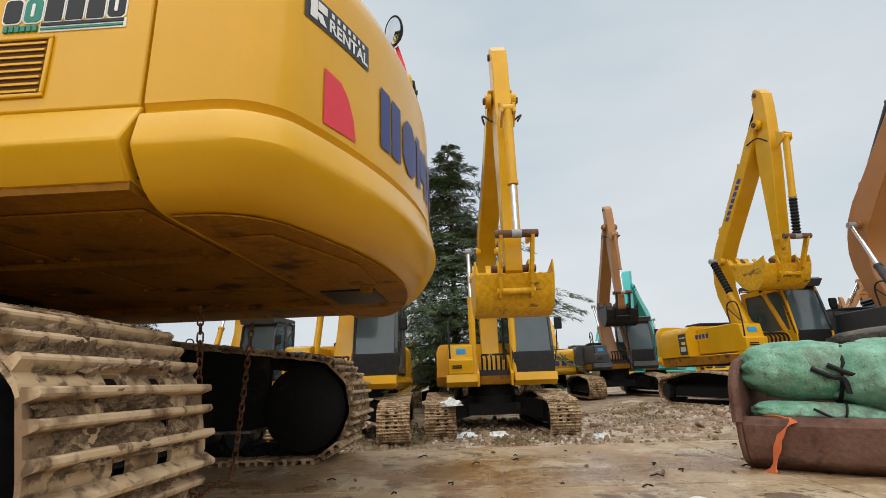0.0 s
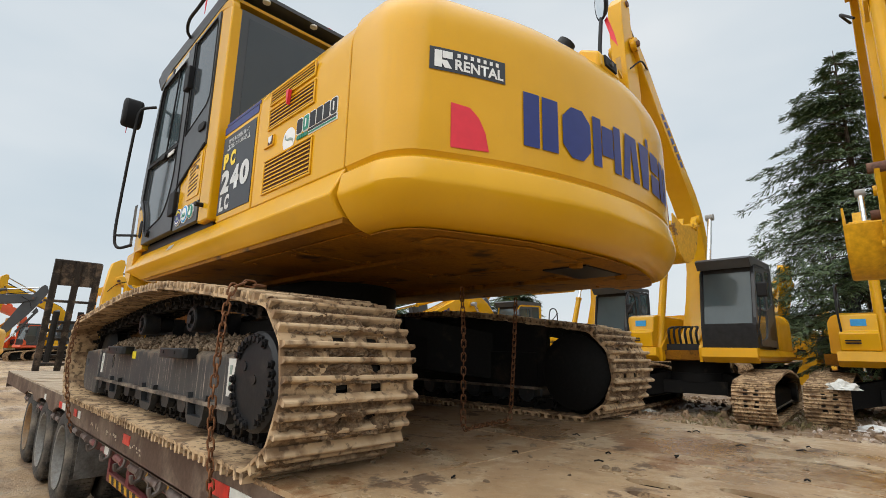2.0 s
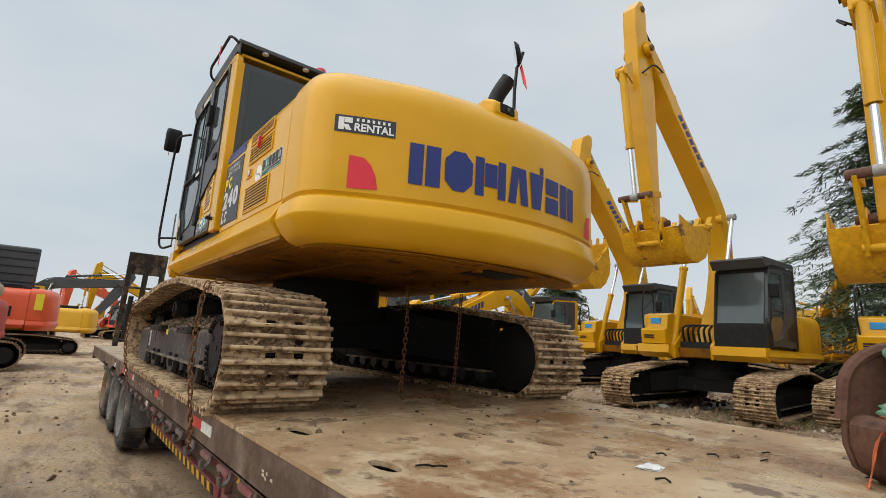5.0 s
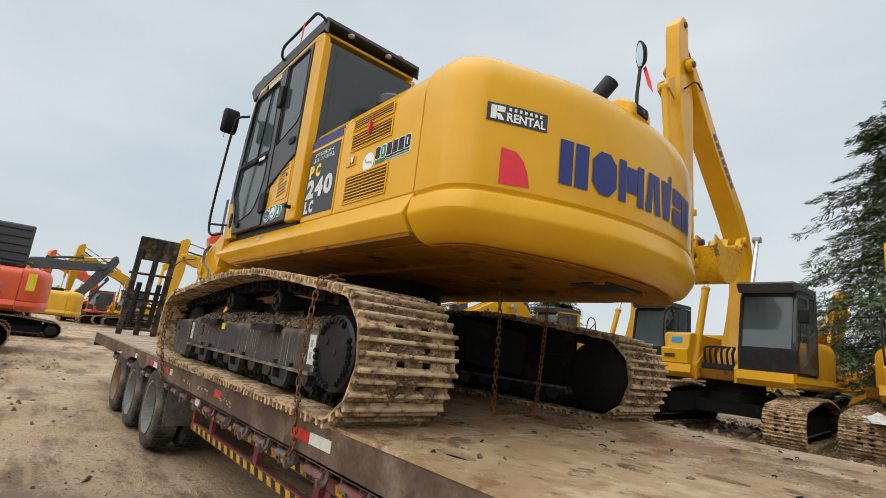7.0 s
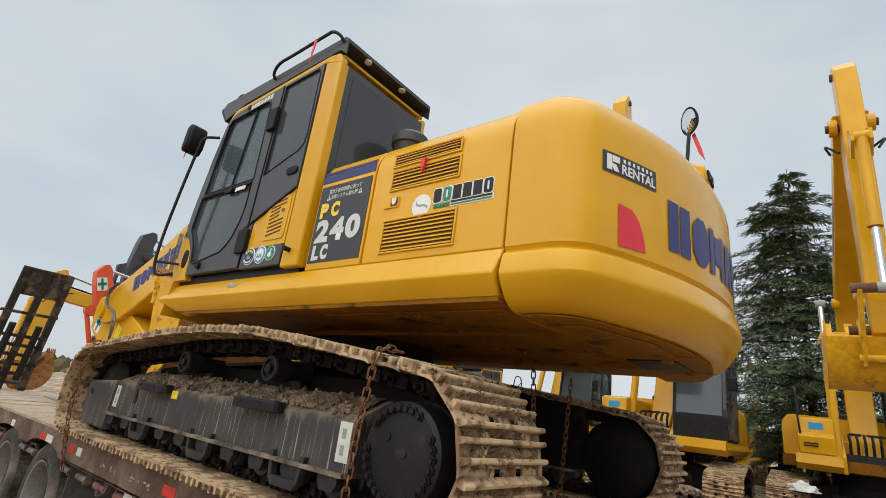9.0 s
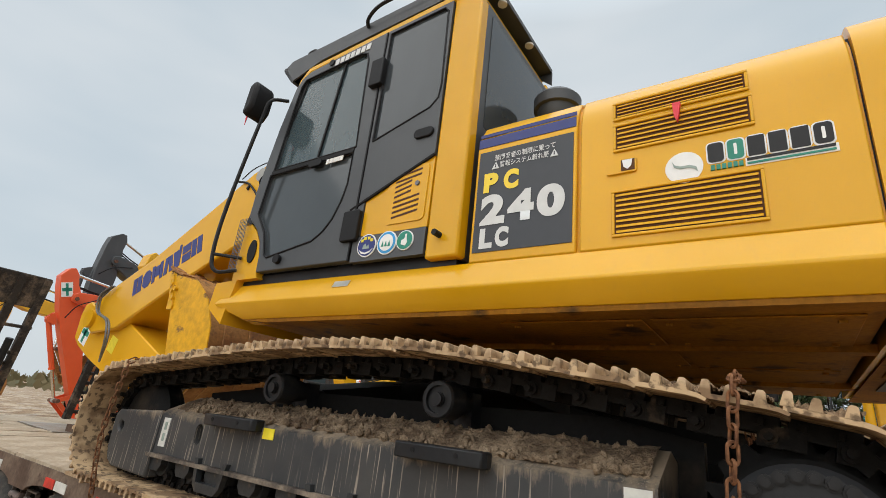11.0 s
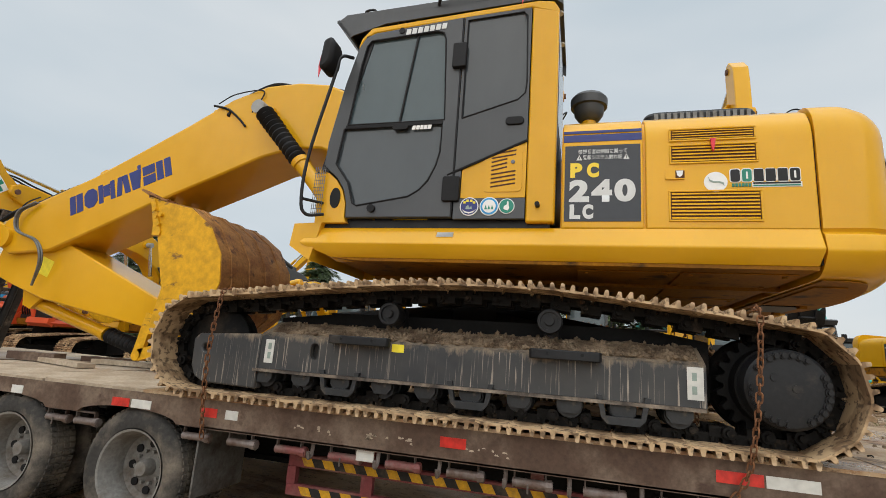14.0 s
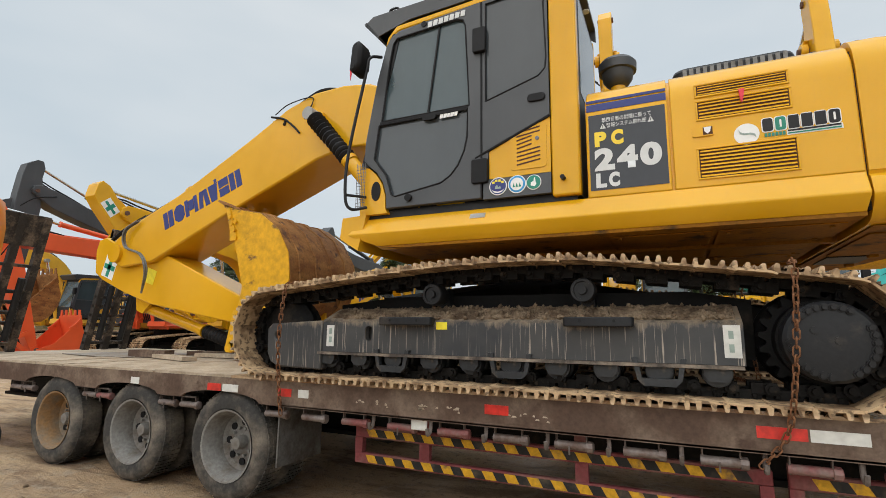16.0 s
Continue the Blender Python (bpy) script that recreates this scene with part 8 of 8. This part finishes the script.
part("tank", lathe(B(), [(0.05, 0.55), (0.20, 0.57), (0.23, 0.62), (0.23, 1.50), (0.20, 1.55), (0.05, 1.57)], (2.30, 0, 2.36), "y", 18), PLANK, redA, "tan rounded canister on the hood").matrix_local = pose(0.2, -2.1, 0)
for i in range(7):
    part("vent", box(B(), 2.20, 2.55, -1.372, -1.366, 1.38 + i * 0.09, 1.42 + i * 0.09), BLACK, redA)
for x0, x1, z0, z1, mt in ((1.25, 1.45, 1.45, 1.65, STICKERY), (1.62, 1.85, 1.86, 1.93, STICKERW), (1.0, 1.25, 1.88, 1.95, STICKERW), (0.72, 0.84, 1.5, 1.85, STICKERW)):
    part("sticker", box(B(), x0, x1, -1.366, -1.361, z0, z1), mt, redA)
part("sticker", box(B(), 2.30, 2.48, -1.380, -1.372, 1.55, 1.98), STICKERY, redB, "yellow warning sticker")
part("name_plate", box(B(), 0.95, 1.85, -1.368, -1.361, 1.36, 1.62), BLACKPAINT, redB, "black name band with a pale block")
part("plate_block", box(B(), 1.15, 1.65, -1.372, -1.367, 1.45, 1.54), WHITE, redB)
yelC = small_machine(face(-24.5, -3.45, 90, None, 1.0), "yellow crawler excavator beside the mud track", YELLOW_OLD, 35, -80, -55)
volD = small_machine(face(-44.0, -4.6, 262, None, 1.1), "dark grey excavator with its arm folded", DARKGREY, 28, -60, -40, k=1.1, cab_mat=CABGREY)
redE = small_machine(face(-52.0, 2.6, 120), "orange-red excavator far off", ORANGE, 40, -95, -60, shell=RUST)
yelG = small_machine(face(7.4, 24.0, 268, None, 1.0), "yellow crawler excavator seen from its tail", YELLOW, 30, -70, -50)
for i in range(4):
    part("mark_block", box(B(), 2.865, 2.875, -0.62 + i * 0.32, -0.40 + i * 0.32, 1.42, 1.64), BLUE, yelG)
yelF = small_machine(face(-46.0, 4.5, 100), "yellow excavator far off", YELLOW, 45, -95, -60)

# green crosses on white stickers at the heads of two arms
for ob in (hit1, yel1):
    reach = FRONTS[ob.name][1]
    for u0, u1, v0, v1, mt, lift in ((-0.36, -0.06, -0.36, -0.06, WHITE, 0.004), (-0.245, -0.175, -0.34, -0.08, GREEN, 0.008), (-0.34, -0.08, -0.245, -0.175, GREEN, 0.008)):
        part("sticker", prism(B(), [reach((u0, v0)), reach((u1, v0)), reach((u1, v1)), reach((u0, v1))], -0.215 - lift, -0.19), mt, ob)
# ranks of machines at the back of the yard
rnd = random.Random(31)
PROTOS = (bg1, yel1, yel2, bg0, bg4, teal, hit1, yel3, bg3)
for row, y in enumerate((27, 38, 52)):
    for i in range(9 + row * 3):
        x = -46 - row * 6 + i * (9.5 + rnd.uniform(-1, 1)) + row * 2
        if row == 0 and (6 < x < 18 or -2 < x < 5) or x > 48:
            continue
        ob = rnd.choice(PROTOS if x > 0 or x < -16 else (yel1, yel2, hit1, yel3))
        copy_thing(ob, face(x, y + rnd.uniform(-2, 2), rnd.choice((88, 95, 75, 110, 180, 20)), None, 1.0))


# ---- trees ----
def conifer(name, x, y, h, r, seed, label):
    """A cedar: tapered trunk, drooping boughs, sprays of needles."""
    rnd = random.Random(seed)
    root = thing(name, pose(x, y, ground_z(x, y)), label, "tree", "conifers")
    bm = rod(B(), (0, 0, -0.1), (0.05, 0, h * 0.5), 0.17 * h / 12, 10, 0.10 * h / 12, cap=False)
    rod(bm, (0.05, 0, h * 0.5), (0, 0, h), 0.10 * h / 12, 8, 0.01)
    verts, faces = [], []
    z = 0.10 * h
    while z < h * 0.985:
        f = (z / h - 0.10) / 0.9
        reach = r * (1 - f) ** 0.8 * (0.78 + 0.3 * noise.noise((seed * 3.1, f * 9, 0))) * (0.55 + 0.45 * min(1, f * 7)) + 0.10
        for _ in range(7 if f < 0.85 else 4):
            az = rnd.uniform(0, 2 * math.pi)
            L = reach * rnd.uniform(0.45, 1.12)
            d = Vector((math.cos(az), math.sin(az), 0))
            side = Vector((-d.y, d.x, 0))
            lift = rnd.uniform(0.10, 0.34)
            bough = lambda t: Vector((0, 0, z)) + d * (L * t) + Vector((0, 0, L * (lift * t - 0.40 * t * t)))
            rod(bm, bough(0), bough(0.55), 0.022 * h / 12 + 0.006, 4, 0.012, cap=False)
            rod(bm, bough(0.55), bough(1.0), 0.012, 4, 0.004, cap=False)
            n = int(14 + 38 * L)
            for _ in range(n):
                t = rnd.uniform(0.16, 1.0)
                w = L * 0.30 * math.sin(math.pi * min(1, t * 0.86 + 0.1)) + 0.05
                p = bough(t) + side * rnd.uniform(-w, w) + Vector((0, 0, rnd.uniform(-0.05, 0.03)))
                for _ in range(3):
                    a = rnd.uniform(-1.1, 1.1)
                    o = (d * math.cos(a) + side * math.sin(a) * (1 if rnd.random() < 0.5 else -1)) * rnd.uniform(0.12, 0.30) + Vector((0, 0, rnd.uniform(-0.16, 0.02)))
                    q = o.cross(Vector((rnd.uniform(-0.4, 0.4), rnd.uniform(-0.4, 0.4), 1))).normalized() * rnd.uniform(0.010, 0.024)
                    k = len(verts)
                    verts += [p - q * 0.4, p + q * 0.4, p + o * 0.6 + q, p + o, p + o * 0.6 - q]
                    faces.append((k, k + 1, k + 2, k + 3, k + 4))
        z += h * 0.021 * rnd.uniform(0.6, 1.4)
    part("trunk", bm, BARK, root)
    me = bpy.data.meshes.new("crown")
    me.from_pydata(verts, [], faces)
    link_mesh("crown", me, NEEDLES, root, "dark green drooping needle sprays")
    return root


conifer("cedar_tree", 2.5, 18.3, 12.0, 7.4, 1, "tall dark green cedar with drooping boughs")
conifer("cedar_tree", -14.4, 22.0, 7.4, 3.6, 2, "dark green cedar behind the machines")
conifer("cedar_tree", -28.5, 22.0, 9.4, 4.2, 3, "dark green cedar behind the machines")
conifer("cedar_tree", -22.0, 18.0, 9.6, 4.0, 4, "dark green cedar behind the machines")

# bare scrub and hedge along the far edge of the yard
rnd = random.Random(77)
verts, faces = [], []
for _ in range(9000):
    a = rnd.uniform(0, 2 * math.pi)
    d = rnd.uniform(70, 120)
    p = Vector((d * math.cos(a), d * math.sin(a), 0.3 + (2.2 + 1.6 * noise.noise((math.cos(a) * 9, math.sin(a) * 9, 0))) * rnd.random()))
    q = Vector((-math.sin(a), math.cos(a), 0)) * rnd.uniform(0.2, 0.7)
    u = Vector((rnd.uniform(-0.4, 0.4), rnd.uniform(-0.4, 0.4), rnd.uniform(0.3, 1.0)))
    k = len(verts)
    verts += [p - q, p + q * 0.3 - u * 0.5, p + q, p + u]
    faces.append((k, k + 1, k + 2, k + 3))
me = bpy.data.meshes.new("far_scrub")
me.from_pydata(verts, [], faces)
tagged(link_mesh("far_scrub", me, SCRUB), "grey-brown winter scrub at the yard's far edge", "scrub", kind="stuff")

# plastic litter on the bank
crumpled(2.62, 8.55, 0.98, 0.17, 0.8, STICKERW, "plastic_sheet", "crumpled white plastic heaped on a track", "plastic", 5)
crumpled(2.9, 9.0, ground_z(2.9, 9.0), 0.20, 0.4, WHITE, "plastic_sheet", "torn white plastic lying under a machine", "plastic", 6)
crumpled(3.6, 9.1, ground_z(3.6, 9.1), 0.24, 0.4, WHITE, "plastic_sheet", "torn white plastic lying under a machine", "plastic", 7)
crumpled(5.6, 8.0, ground_z(5.6, 8.0), 0.14, 0.6, STICKERW, "plastic_sheet", "grey plastic bag on the rubble", "plastic", 8)
crumpled(-0.9, 8.7, ground_z(-0.9, 8.7), 0.15, 0.4, STICKERW, "plastic_sheet", "grey plastic bag on the rubble", "plastic", 9)
